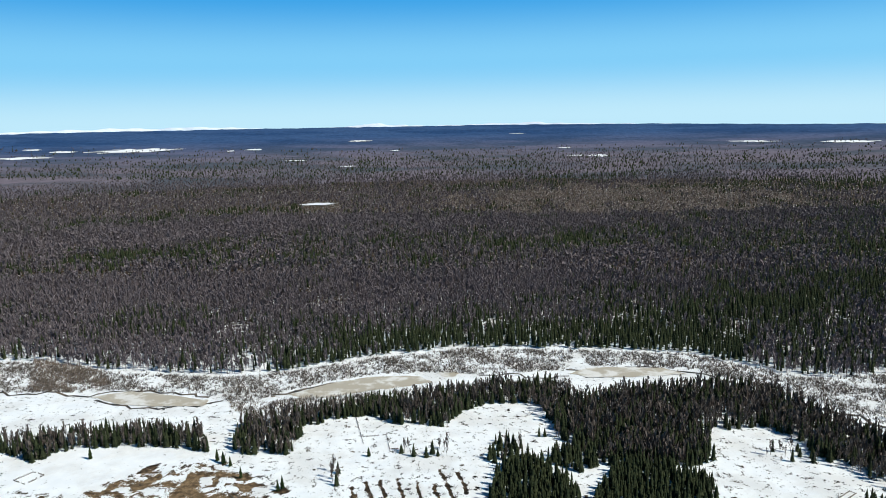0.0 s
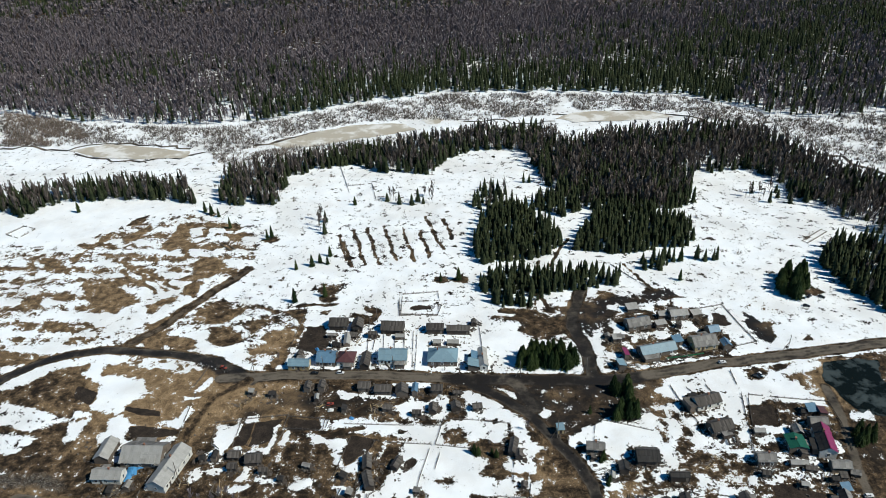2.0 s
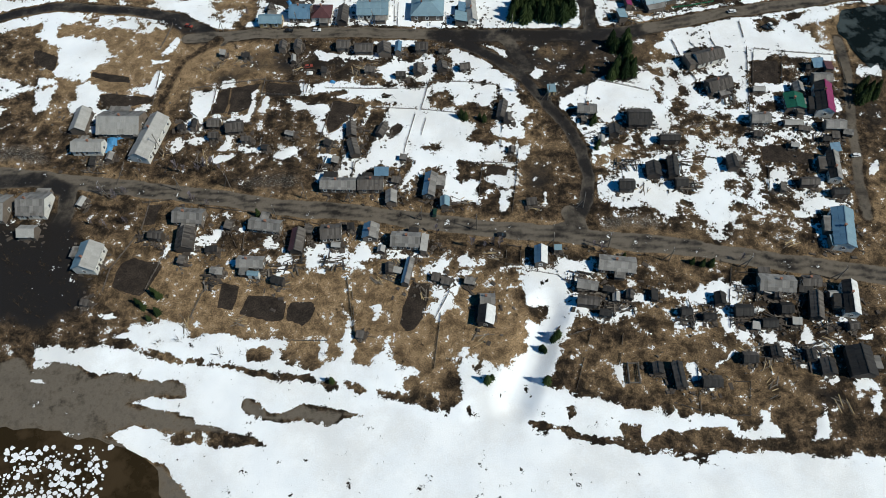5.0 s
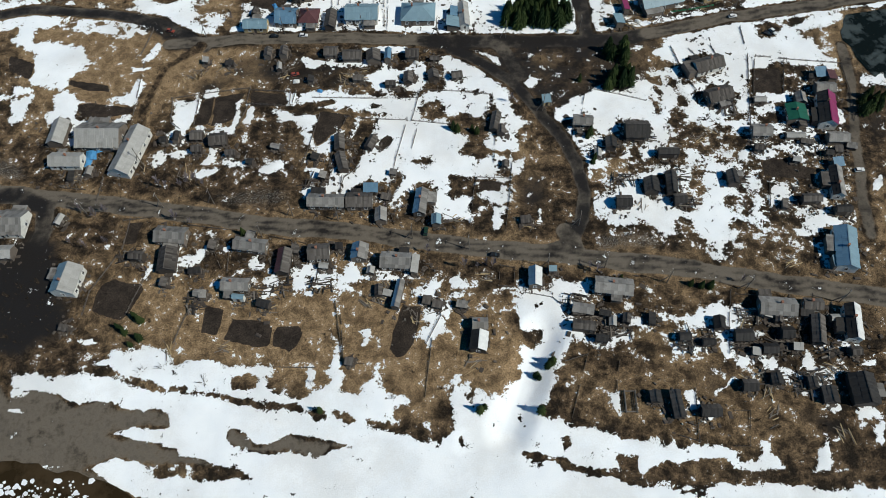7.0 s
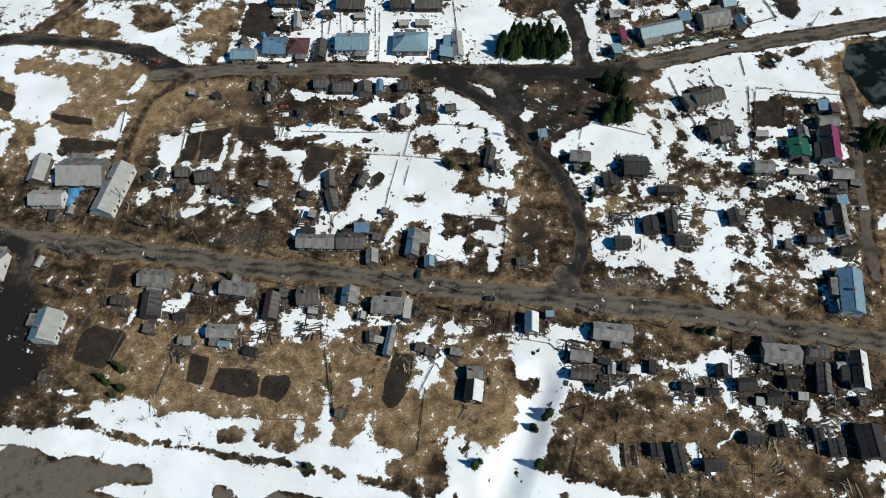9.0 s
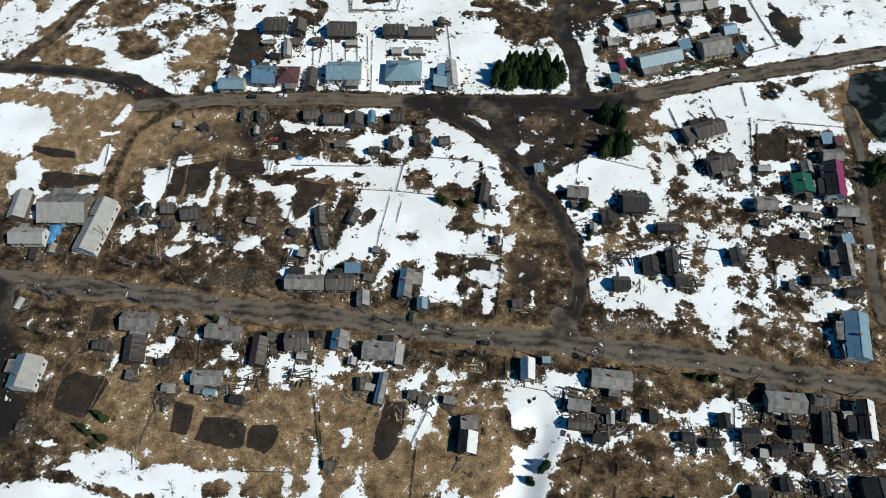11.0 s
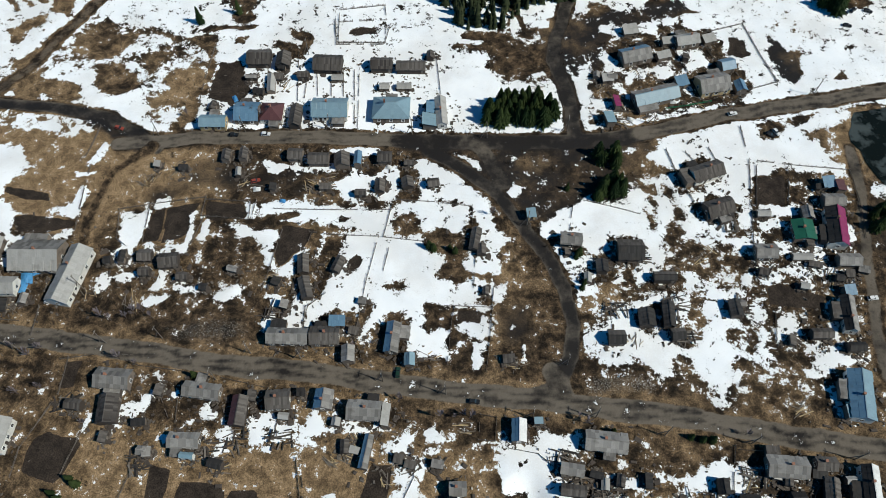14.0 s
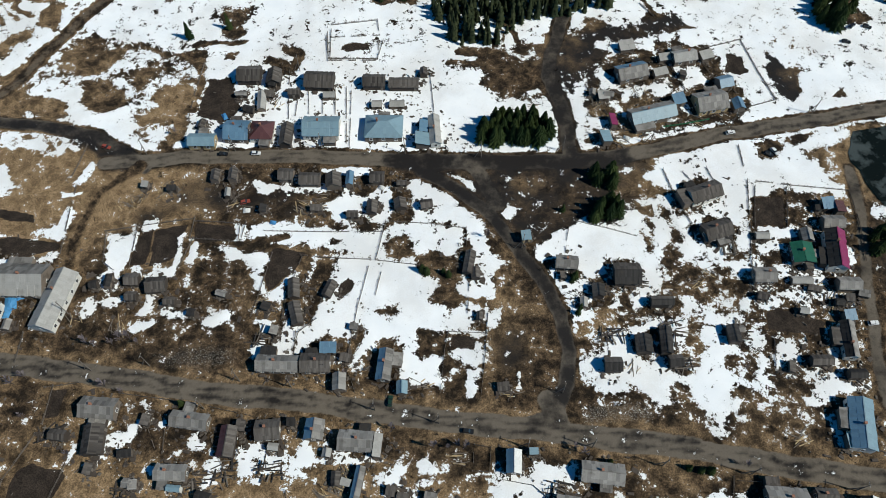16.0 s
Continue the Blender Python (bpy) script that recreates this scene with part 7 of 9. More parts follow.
def trunk_mesh():
    bm = bmesh.new()
    bmesh.ops.create_cone(bm, cap_ends=True, segments=7, radius1=0.018, radius2=0.003, depth=0.9, matrix=Matrix.Translation((0, 0, 0.45)))
    me = bpy.data.meshes.new("trunk")
    bm.to_mesh(me)
    bm.free()
    me.materials.append(M_BARK)
    return me


CROWNS, TRUNK = [spruce_mesh(k) for k in range(8)], trunk_mesh()


def spruce(x, y, h, wide, label, group):
    ob = new("spruce_tree")
    ob.location, ob.scale, ob.rotation_euler = (x, y, ground_z(x, y) - 0.05), (h * wide, h * wide, h), (0, 0, PYR.uniform(0, 6.28))
    for name, me in (("trunk", TRUNK), ("crown", PYR.choice(CROWNS))):
        p = new(name, me)
        p.parent = ob
    return tagged(ob, label, "spruce", group)


def grove(pts, step, low, high, label, group, chance=0.97):
    x, y = spots(pts, step, TRNG, chance)
    for a, b in zip(x, y):
        spruce(float(a), float(b), PYR.uniform(low, high), PYR.uniform(1.3, 1.9), label, group)


grove([(22.0, 235.8), (23.1, 243.0), (27.9, 246.0), (41.0, 245.6), (46.3, 242.3), (45.2, 236.6), (40.1, 234.8), (28.2, 234.6)], 2.15, 7.0, 10.0, "dark green spruce in a square grove beside the street", "spruces of the street grove")
for pts in ([(56.4, 203.7), (56.0, 210.1), (61.7, 212.3), (66.7, 211.7), (66.7, 203.4)], [(58.0, 216.6), (58.5, 222.0), (66.0, 222.0), (66.0, 216.4)]):
    grove(pts, 2.7, 6.0, 9.5, "tall dark green spruce on wet bare ground", "spruces at the road fork")
grove([(148.5, 287.3), (151.4, 298.0), (159.3, 304.0), (169.8, 302.7), (165.7, 290.3), (156.5, 284.3)], 3.8, 8, 12, "dark green spruce in a clump on the snowfield", "spruces of the snowfield clump")
for x, y in [(-111.1, 350.6), (-109.2, 353.2), (-136.2, 364.9), (-157.2, 385.9), (-152.3, 382.7), (-147.2, 379.6), (-236.3, 388.5), (-88.3, 317.3), (-80.5, 320.5), (-76.9, 323.9), (-72.8, 322.6), (-72.6, 330.8), (-83.2, 287.1), (-69.1, 291.7), (-12.7, 304.7), (-3.6, 305.6), (111.2, 320.4), (95.5, 315.2), (106.2, 302.1), (41.2, 419.3), (37.6, 419.5), (20.7, 409.1), (-66.8, 392.1), (37.5, 311.1)]:
    spruce(x, y, PYR.uniform(5, 9), PYR.uniform(0.9, 1.3), "solitary young spruce standing in the snow", "scattered spruces")
for x, y in [(2.1, 187.4), (3.5, 186.6), (10.1, 185.6), (8.5, 186.8), (48.0, 172.0), (48.9, 173.6), (47.2, 208.1), (-65.0, 147.0), (72.4, 126.4), (75.3, 125.5), (78.0, 125.5), (51.6, 128.4), (48.3, 183.7), (47.3, 182.5)]:
    spruce(x, y, PYR.uniform(3.5, 6), PYR.uniform(1.2, 1.6), "bushy young spruce in a village yard", "garden spruces")
for x, y in [(142.2, 194.7), (144.8, 197.1), (146.7, 195.3), (147.3, 192.1), (144.1, 191.4), (149.7, 196.2), (141.9, 190.5)]:
    spruce(x, y, PYR.uniform(5, 7.5), PYR.uniform(1.4, 1.8), "dense dark spruce on wet ground below the pond", "pond spruces")
for x, y in [(-94.2, 119.0), (-92.2, 117.5), (-96.3, 113.9), (-98.3, 115.4), (-93.8, 109.9), (-91.5, 112.0), (29.2, 102.8), (27.8, 101.5), (25.2, 98.2), (24.5, 99.2), (25.0, 88.4), (-36.5, 89.4), (9.4, 89.6), (8.1, 88.6)]:
    spruce(x, y, PYR.uniform(3.5, 5.5), PYR.uniform(1.2, 1.6), "bushy young spruce on the river bank", "bank spruces")


# ---- buildings ----
def part(name, bm, material, parent, label=""):
    me = bpy.data.meshes.new(name)
    bm.to_mesh(me)
    bm.free()
    me.materials.append(material)
    ob = new(name, me)
    ob.parent = parent
    if label:
        ob["label"] = label
    return ob


def add_box(bm, x, y, z, sx, sy, sz, m=None):
    """A box with its base centre at (x, y, z)."""
    mat = Matrix.Translation((x, y, z + sz / 2)) @ Matrix.Diagonal((sx, sy, sz, 1))
    bmesh.ops.create_cube(bm, size=1.0, matrix=(m @ mat) if m else mat)


def box_part(name, x, y, z, sx, sy, sz, material, parent, label="", bevel=0.0):
    bm = bmesh.new()
    add_box(bm, x, y, z, sx, sy, sz)
    if bevel:
        bmesh.ops.bevel(bm, geom=bm.edges[:], offset=bevel, segments=2, affect="EDGES")
    return part(name, bm, material, parent, label)


def slope_part(parent, x0, x1, y_eave, z_eave, y_top, z_top, material, sheet_w, rng, rows=2, gap=0.0):
    """One roof slope of overlapping sheets or boards."""
    bm = bmesh.new()
    n = max(2, round((x1 - x0) / sheet_w))
    lifts = [[0.02 + rng.uniform(0, 0.07) + 0.04 * r for r in range(rows)] for _ in range(n)]
    slips = [rng.uniform(-0.05, 0.02) for _ in range(n)]
    stations = [(i, x0 + (x1 - x0) * (i + e) / n) for i in range(n) for e in (0.03, 0.97)]
    levels = [(r, f) for r in range(rows) for f in (r / rows, (r + 1) / rows)]
    grids = []
    for thick in (0.0, 0.07):
        grids.append([[bm.verts.new((x, y_eave + (y_top - y_eave) * (f + (slips[i] if f == 0 else 0)), z_eave + (z_top - z_eave) * f + lifts[i][r] - thick)) for r, f in levels] for i, x in stations])
    a, c = len(stations), len(levels)
    for grid in grids:
        for i in range(a - 1):
            for k in range(c - 1):
                bm.faces.new((grid[i][k], grid[i + 1][k], grid[i + 1][k + 1], grid[i][k + 1]))
    rim = [(i, 0) for i in range(a)] + [(a - 1, k) for k in range(1, c)] + [(i, c - 1) for i in range(a - 2, -1, -1)] + [(0, k) for k in range(c - 2, 0, -1)]
    for (i, k), (p, q) in zip(rim, rim[1:] + rim[:1]):
        bm.faces.new((grids[0][i][k], grids[0][p][q], grids[1][p][q], grids[1][i][k]))
    bmesh.ops.recalc_face_normals(bm, faces=bm.faces)
    return part("roof_slope", bm, material, parent)


def hip_part(parent, L, W, eave, rise, material):
    bm = bmesh.new()
    r = max(0.2, L / 2 - W / 2)
    base = [bm.verts.new(p) for p in ((-L / 2, -W / 2, eave), (L / 2, -W / 2, eave), (L / 2, W / 2, eave), (-L / 2, W / 2, eave))]
    a, b = bm.verts.new((-r, 0, eave + rise)), bm.verts.new((r, 0, eave + rise))
    for q in ((base[0], base[1], b, a), (base[1], base[2], b), (base[2], base[3], a, b), (base[3], base[0], a)):
        bm.faces.new(q)
    bm.faces.new(base[::-1])
    return part("roof", bm, material, parent)


def window_part(parent, x, y, z, turn, w=0.9, h=1.15):
    m = Matrix.Translation((x, y, z)) @ Matrix.Rotation(turn, 4, "Z")
    bm = bmesh.new()
    for sx, sz, dx, dz in ((w + 0.3, 0.15, 0, -0.15), (w + 0.3, 0.15, 0, h), (0.15, h, -w / 2 - 0.07, 0), (0.15, h, w / 2 + 0.07, 0), (0.05, h, 0, 0)):
        add_box(bm, dx, 0, dz, sx, 0.09, sz, m)
    win = part("window", bm, M_WHITEWOOD, parent, "white-painted window surround")
    bm = bmesh.new()
    add_box(bm, 0, 0.0, 0, w, 0.03, h, m)
    part("pane", bm, M_GLASS, win)


def building(cx, cy, L, W, ang, roof="slate", wall="log", eave=2.6, rise=None, style="gable", windows=0, chimney=False, roof2=None, label="", category="shed", name="shed", group=""):
    """A wooden building whose roof covers L by W; the ridge runs along L."""
    rng = random.Random(int(cx * 13 + cy * 7))
    ob = new(name)
    z = min(ground_z(cx + dx, cy + dy) for dx in (-2, 2) for dy in (-2, 2)) + 0.05
    ob.matrix_world = pose(cx, cy, z, 0, 0, ang)
    over = 0.3 if min(L, W) > 3 else 0.15
    l, w = L - 2 * over, W - 2 * over
    rise = rise or (0.30 * W if style != "lean" else 0.22 * W)
    bm = bmesh.new()
    if style == "lean":
        prof = ((-w / 2, 0), (w / 2, 0), (w / 2, eave + rise - 0.1), (-w / 2, eave - 0.02))
    elif style == "hip":
        prof = ((-w / 2, 0), (w / 2, 0), (w / 2, eave), (-w / 2, eave))
    else:
        prof = ((-w / 2, 0), (w / 2, 0), (w / 2, eave), (0, eave + rise - over * rise / (W / 2) - 0.03), (-w / 2, eave))
    ends = [[bm.verts.new((x, y, q)) for y, q in prof] for x in (-l / 2, l / 2)]
    n = len(prof)
    bm.faces.new(ends[0][::-1])
    bm.faces.new(ends[1])
    for k in range(n):
        bm.faces.new((ends[0][k], ends[0][(k + 1) % n], ends[1][(k + 1) % n], ends[1][k]))
    bmesh.ops.recalc_face_normals(bm, faces=bm.faces)
    part("wall", bm, WALLS[wall], ob)
    drop = over * rise / (W / 2)
    m1, m2 = ROOFS[roof], ROOFS[roof2 or roof]
    sw = 0.55 if roof in ("wood", "black") else 1.05
    gap = 0.03 if roof == "wood" else 0.0
    if style == "lean":
        slope_part(ob, -L / 2, L / 2, -W / 2, eave - 0.05, W / 2, eave + rise, m1, sw, rng, 2, gap)
    elif style == "hip":
        hip_part(ob, L, W, eave - drop + 0.1, rise, m1)
    else:
        slope_part(ob, -L / 2, L / 2, -W / 2, eave - drop + 0.08, 0.02, eave + rise, m1, sw, rng, 2, gap)
        slope_part(ob, -L / 2, L / 2, W / 2, eave - drop + 0.08, -0.02, eave + rise, m2, sw, rng, 2, gap)
        bm = bmesh.new()
        add_box(bm, 0, 0, eave + rise + 0.06, L, 0.3, 0.05)
        part("ridge_cap", bm, m1, ob)
    if windows:
        for k in range(windows):
            x = -l / 2 + l * (k + 0.5) / windows
            for side in (-1, 1):
                window_part(ob, x, side * (w / 2 + 0.02), eave * 0.36, 0)
        for side in (-1, 1):
            window_part(ob, side * (l / 2 + 0.02), 0.0, eave * 0.36, math.pi / 2)
    door_x = (l / 2 - 1.0) if l > 4 else 0.0
    if windows:
        door_x = -l / 2 + l / windows if windows > 1 else l * 0.3
    bm = bmesh.new()
    add_box(bm, door_x, -w / 2 - 0.02, 0.1, 0.85, 0.08, min(1.95, eave - 0.2))
    part("door", bm, WALLS["dark"] if wall != "dark" else M_FENCE, ob)
    if name == "house" and L > 7 and style != "lean":
        aw, al, side = rng.uniform(1.8, 2.8), rng.uniform(2.5, 0.5 * l), rng.choice((-1, 1, 1))
        ax = rng.uniform(-1, 1) * (l - al) / 2
        ah = eave * rng.uniform(0.72, 0.85)
        bm = bmesh.new()
        add_box(bm, ax, side * (w + aw) / 2, 0, al, aw, ah)
        annex = part("annex", bm, WALLS[rng.choice(("log", "dark"))], ob, "low board annex")
        slope_part(annex, ax - al / 2 - 0.15, ax + al / 2 + 0.15, side * (w / 2 + aw + 0.25), ah + 0.02, side * (w / 2 - 0.05), ah + 0.35, ROOFS[rng.choice(("wood", "slate", "slate", "black"))], 0.8, rng, 1)
    if chimney:
        cx0 = rng.uniform(-0.2, 0.2) * L
        chim = box_part("chimney", cx0, 0.3, eave + rise - 0.6, 0.55, 0.55, 1.4, M_BRICK, ob, "red brick chimney")
        bm = bmesh.new()
        add_box(bm, cx0, 0.3, eave + rise + 0.8, 0.7, 0.7, 0.1)
        part("cap", bm, M_BRICK, chim)
    return tagged(ob, label, category, group)


def house(*a, **k):
    k.setdefault("windows", 3)
    k.setdefault("chimney", True)
    return building(*a, name="house", category="house", **k)


def shed(*a, **k):
    k.setdefault("group", "village sheds")
    return building(*a, name="shed", category="shed", **k)


GREY_HOUSE = "weathered timber house with a grey corrugated sheet roof"
house(-31.6, 242.3, 12.6, 8.5, -2, roof="blue", wall="white", windows=4, style="gable", eave=2.9, label="long white house with a pale blue metal roof")
house(-10.4, 241.8, 13.0, 9.8, -2, roof="blue", wall="log", style="hip", eave=2.9, windows=3, label="house with a hipped pale blue metal roof")
house(-60.2, 241.9, 8.6, 8.4, -3, roof="deep", wall="log", windows=2, label="log house with a faded blue metal roof")
house(-51.8, 241.6, 8.0, 7.8, -3, roof="maroon", style="hip", wall="white", windows=2, label="house with a dark maroon metal roof")
building(-71.6, 238.1, 9.4, 5.3, -2, roof="blue", wall="ochre", windows=2, name="house", category="house", label="small ochre house with a pale blue roof")
house(6.8, 239.9, 12.4, 3.9, 93, roof="pale", wall="white", windows=2, label="narrow house with a pale grey sheet roof")
shed(2.7, 236.1, 5.3, 4.9, 88, roof="blue", style="lean", label="lean-to with a pale blue metal roof")
shed(3.1, 241.6, 5.2, 2.8, 88, roof="deep", style="lean", label="small lean-to with a blue metal roof")
shed(-43.4, 239.6, 9.0, 4.2, 87, roof="wood", wall="dark", label="long dark board barn beside the street")
house(-107.4, 179.6, 19.4, 7.4, 78, roof="pale", wall="white", windows=5, eave=3.2, label="long single-storey building with a pale grey roof")
house(-119.0, 186.6, 15.5, 10.9, -2, roof="pale", roof2="slate", label="low wide house with a patched grey sheet roof")
shed(-134.2, 188.5, 10.4, 5.9, 88, roof="pale", label="grey sheet-roofed shed in a farmyard")
house(-128.5, 176.6, 11.2, 5.9, -2, roof="pale", wall="white", label="pale house with a grey sheet roof and blue tarpaulin")
house(-155.2, 151.0, 13.3, 10.3, -4, roof="slate", label=GREY_HOUSE)
house(-140.4, 151.9, 10.0, 9.5, -1, roof="slate", wall="white", label=GREY_HOUSE)
shed(-139.5, 141.2, 6.1, 4.9, -1, roof="pale", label="small shed with a pale roof")
house(-116.7, 130.8, 9.9, 7.8, 84, roof="pale", roof2="blue", wall="white", eave=3.4, windows=3, label="white boiler house with a pale blue-grey roof beside the coal heap")
house(-87.5, 146.2, 10.3, 6.0, -6, roof="slate", label=GREY_HOUSE)
house(-61.8, 142.1, 10.7, 4.7, -9, roof="slate", label=GREY_HOUSE)
house(-40.2, 139.0, 6.9, 5.7, 3, roof="wood", label="dark log house with a board roof")
house(-64.7, 128.2, 8.7, 4.4, -3, roof="slate", windows=2, label=GREY_HOUSE)
shed(-63.4, 124.1, 3.8, 1.7, -6, roof="blue", wall="white", label="small greenhouse with a pale blue cover")
shed(-87.2, 137.4, 8.3, 5.7, 93, roof="wood", wall="dark", label="dark board barn behind the house")
shed(-50.9, 136.1, 8.6, 4.5, 86, roof="wood", roof2="maroon", wall="dark", label="dark barn with rust-red roof patches")
shed(-97.1, 139.0, 4.7, 2.9, -7, roof="wood", wall="dark", label="collapsed grey hut with loose boards")
house(-39.2, 157.8, 12.2, 5.1, -3, roof="slate", windows=4, label=GREY_HOUSE)
house(-28.4, 157.7, 8.7, 5.8, -1, roof="wood", windows=2, label="dark timber house with a grey board roof")
shed(-25.0, 162.1, 4.9, 3.2, -1, roof="deep", style="lean", label="carport with a blue-grey metal roof")
shed(-21.4, 152.0, 5.1, 3.8, 91, roof="slate", label="shed with a plain grey roof by the street")
# second slope is blue only to paint the shade on its west side
house(-8.7, 156.7, 9.5, 4.3, 83, roof="slate", roof2="deep", windows=2, label="narrow grey-roofed house with one slope coloured blue for shade")
shed(-3.8, 149.9, 3.9, 3.1, 89, roof="blue", label="small shed with a grey-blue roof by the street")
house(-27.5, 138.7, 5.7, 5.3, 85, roof="slate", roof2="deep", windows=2, label="house with a patched grey and blue roof")
house(-16.2, 135.3, 9.6, 5.7, -5, roof="slate", windows=4, label=GREY_HOUSE)
shed(-10.3, 134.0, 6.4, 2.2, 84, roof="pale", style="lean", label="pale sheet-roofed lean-to built against a house")
shed(-15.3, 124.1, 9.3, 2.5, 79, roof="slate", roof2="deep", label="long narrow barn with a blue-grey roof")
# dark blue on the west slope puts the white roof's shaded side into colour
house(25.9, 128.8, 6.4, 4.1, 86, roof="white", roof2="deep", wall="log", windows=1, chimney=False, eave=3.0, label="small house with a white metal roof, one slope coloured as shaded")
shed(31.4, 131.4, 2.5, 1.8, -1, roof="blue", style="lean", label="small kiosk-like shed with a blue roof")
house(8.9, 113.9, 4.7, 3.8, -1, roof="slate", windows=2, label="house with a grey roof behind a darker annex")
house(8.4, 108.5, 6.1, 5.1, 83, roof="white", roof2="black", wall="dark", windows=2, chimney=False, eave=3.0, label="house with one white and one black roof slope")
shed(39.2, 118.2, 6.4, 3.3, -11, roof="slate", wall="dark", label="grey barn in a snowy yard")
shed(39.0, 112.9, 6.7, 3.0, -8, roof="wood", wall="dark", label="dark board barn in a snowy yard")
house(49.0, 125.3, 11.4, 5.6, -8, roof="slate", windows=4, label=GREY_HOUSE)
house(120.1, 136.4, 14.3, 6.7, 79, roof="blue", roof2="deep", wall="white", windows=4, eave=3.4, rise=1.6, label="large white house with a blue metal roof")
shed(115.9, 132.0, 3.9, 1.6, 89, roof="blue", style="lean", label="low annex with a pale blue metal roof")
shed(117.5, 139.8, 2.5, 1.6, 89, roof="blue", style="lean", label="entrance porch with a pale blue metal roof")
house(95.5, 117.6, 10.7, 5.9, -5, roof="slate", wall="log", windows=4, label=GREY_HOUSE)
house(105.8, 118.2, 5.6, 3.8, -4, roof="wood", windows=2, label="dark house with a board roof")
shed(105.5, 110.3, 8.9, 3.9, 79, roof="wood", wall="dark", label="long dark barn beside a house")
house(115.6, 112.1, 11.1, 4.6, 81, roof="white", roof2="black", wall="white", windows=3, eave=3.2, label="house with one black and one white roof slope")
for r in ((78.0, 113.1, 4.1, 3.3, 89), (84.1, 109.1, 5.3, 3.8, -1), (90.7, 104.9, 4.5, 3.1, -1), (67.4, 108.9, 3.4, 2.5, -1), (73.9, 107.2, 3.7, 2.1, -1), (96.7, 109.6, 3.7, 3.6, -1), (43.7, 108.9, 3.7, 2.2, -12)):
    shed(*r, roof="black", wall="dark", eave=2.3, label="low dark tarred shed in a cluttered yard")
for r in ((65.4, 161.1, 5.6, 4.9, 89), (72.0, 162.1, 8.2, 3.5, 86), (55.8, 155.1, 5.1, 4.3, -1), (73.7, 155.8, 4.0, 3.6, 4), (91.8, 163.5, 5.4, 3.6, 92), (63.8, 183.7, 8.1, 7.2, -2), (54.5, 178.3, 4.2, 3.7, 88), (72.9, 174.4, 6.9, 3.0, -1)):
    shed(*r, roof="black", roof2="wood", wall="dark", label="dark weathered log barn standing in snow")
house(46.1, 188.1, 6.9, 4.6, -7, roof="slate", windows=1, label=GREY_HOUSE)
shed(34.5, 197.7, 3.1, 3.1, 6, roof="blue", wall="ochre", style="lean", label="small booth with a blue roof at the road fork")
house(92.8, 212.4, 11.0, 6.3, 18, roof="wood", wall="white", windows=3, label="white-walled house with a dark grey roof")
shed(86.3, 210.6, 6.0, 4.0, 109, roof="wood", style="lean", label="lean-to with a dark grey roof")
house(94.0, 198.4, 9.1, 6.3, 17, roof="wood", wall="dark", windows=2, label="dark log house with a grey board roof")
house(118.4, 189.5, 7.2, 6.7, 88, roof="green", wall="log", windows=2, rise=1.0, label="house with a dark green metal roof")
house(128.5, 190.0, 13.6, 6.2, 81, roof="magenta", roof2="black", wall="white", eave=3.4, windows=3, label="house with a crimson and dark metal roof")
shed(130.7, 200.2, 6.9, 4.6, -2, roof="slate", label="grey-roofed barn adjoining a house")
shed(131.0, 206.9, 4.2, 3.9, 5, roof="deep", style="lean", label="small shed with a blue roof")
shed(134.4, 205.6, 4.2, 3.2, 92, roof="maroon", style="lean", label="small shed with a maroon roof")
house(105.0, 182.2, 6.8, 5.1, -2, roof="slate", windows=2, label=GREY_HOUSE)
shed(121.3, 195.7, 4.5, 3.6, 88, roof="slate", label="grey shed behind a green-roofed house")
shed(129.5, 178.7, 7.0, 4.4, -3, roof="slate", label="long weathered barn with a grey roof")
house(124.1, 160.8, 11.4, 4.1, 83, roof="slate", roof2="black", wall="white", windows=3, eave=3.0, label="long house with a dark roof and pale walls")
shed(126.7, 168.4, 3.5, 3.2, 5, roof="deep", style="lean", label="weathered shed with a faded blue metal roof")
shed(114.8, 154.9, 6.1, 3.1, -1, roof="wood", wall="dark", label="dark board shed in the snow")
shed(123.7, 150.7, 4.9, 2.7, -1, roof="black", wall="dark", label="low dark shed behind the blue-roofed house")
house(77.1, 264.1, 11.0, 7.0, 13, roof="slate", roof2="deep", windows=2, label="house with a patched blue-grey roof")
house(96.9, 270.8, 8.8, 5.4, 10, roof="pale", windows=2, label="small house with a pale grey roof")
house(81.4, 245.1, 16.3, 6.8, 14, roof="blue", roof2="slate", wall="log", windows=3, label="house with a faded blue-grey roof")
shed(91.4, 250.6, 4.6, 4.0, 15, roof="deep", style="lean", label="low annex with a faded blue roof")
house(102.2, 249.7, 11.0, 8.4, 10, roof="slate", wall="ochre", windows=3, label="house with a plain grey roof and ochre front")
shed(109.0, 258.4, 5.3, 5.3, 13, roof="deep", label="shed with a blue metal roof")
shed(111.6, 248.2, 4.8, 3.9, 96, roof="deep", label="shed with a faded blue roof by the street")
shed(67.7, 242.6, 5.1, 2.2, 95, roof="magenta", style="lean", label="small shed with a crimson roof")
shed(64.3, 235.4, 5.0, 3.5, 101, roof="blue", style="lean", label="small shed with a pale blue roof")
for r in ((87.5, 263.8, 5.3, 3.0, 14), (105.3, 271.4, 4.8, 3.5, 16), (77.3, 276.9, 5.7, 4.1, 10), (90.1, 270.8, 4.3, 2.9, 6), (66.0, 253.9, 4.1, 3.2, 6)):
    shed(*r, roof="pale", wall="log", eave=2.0, style="lean", label="low shed with a pale weathered roof")
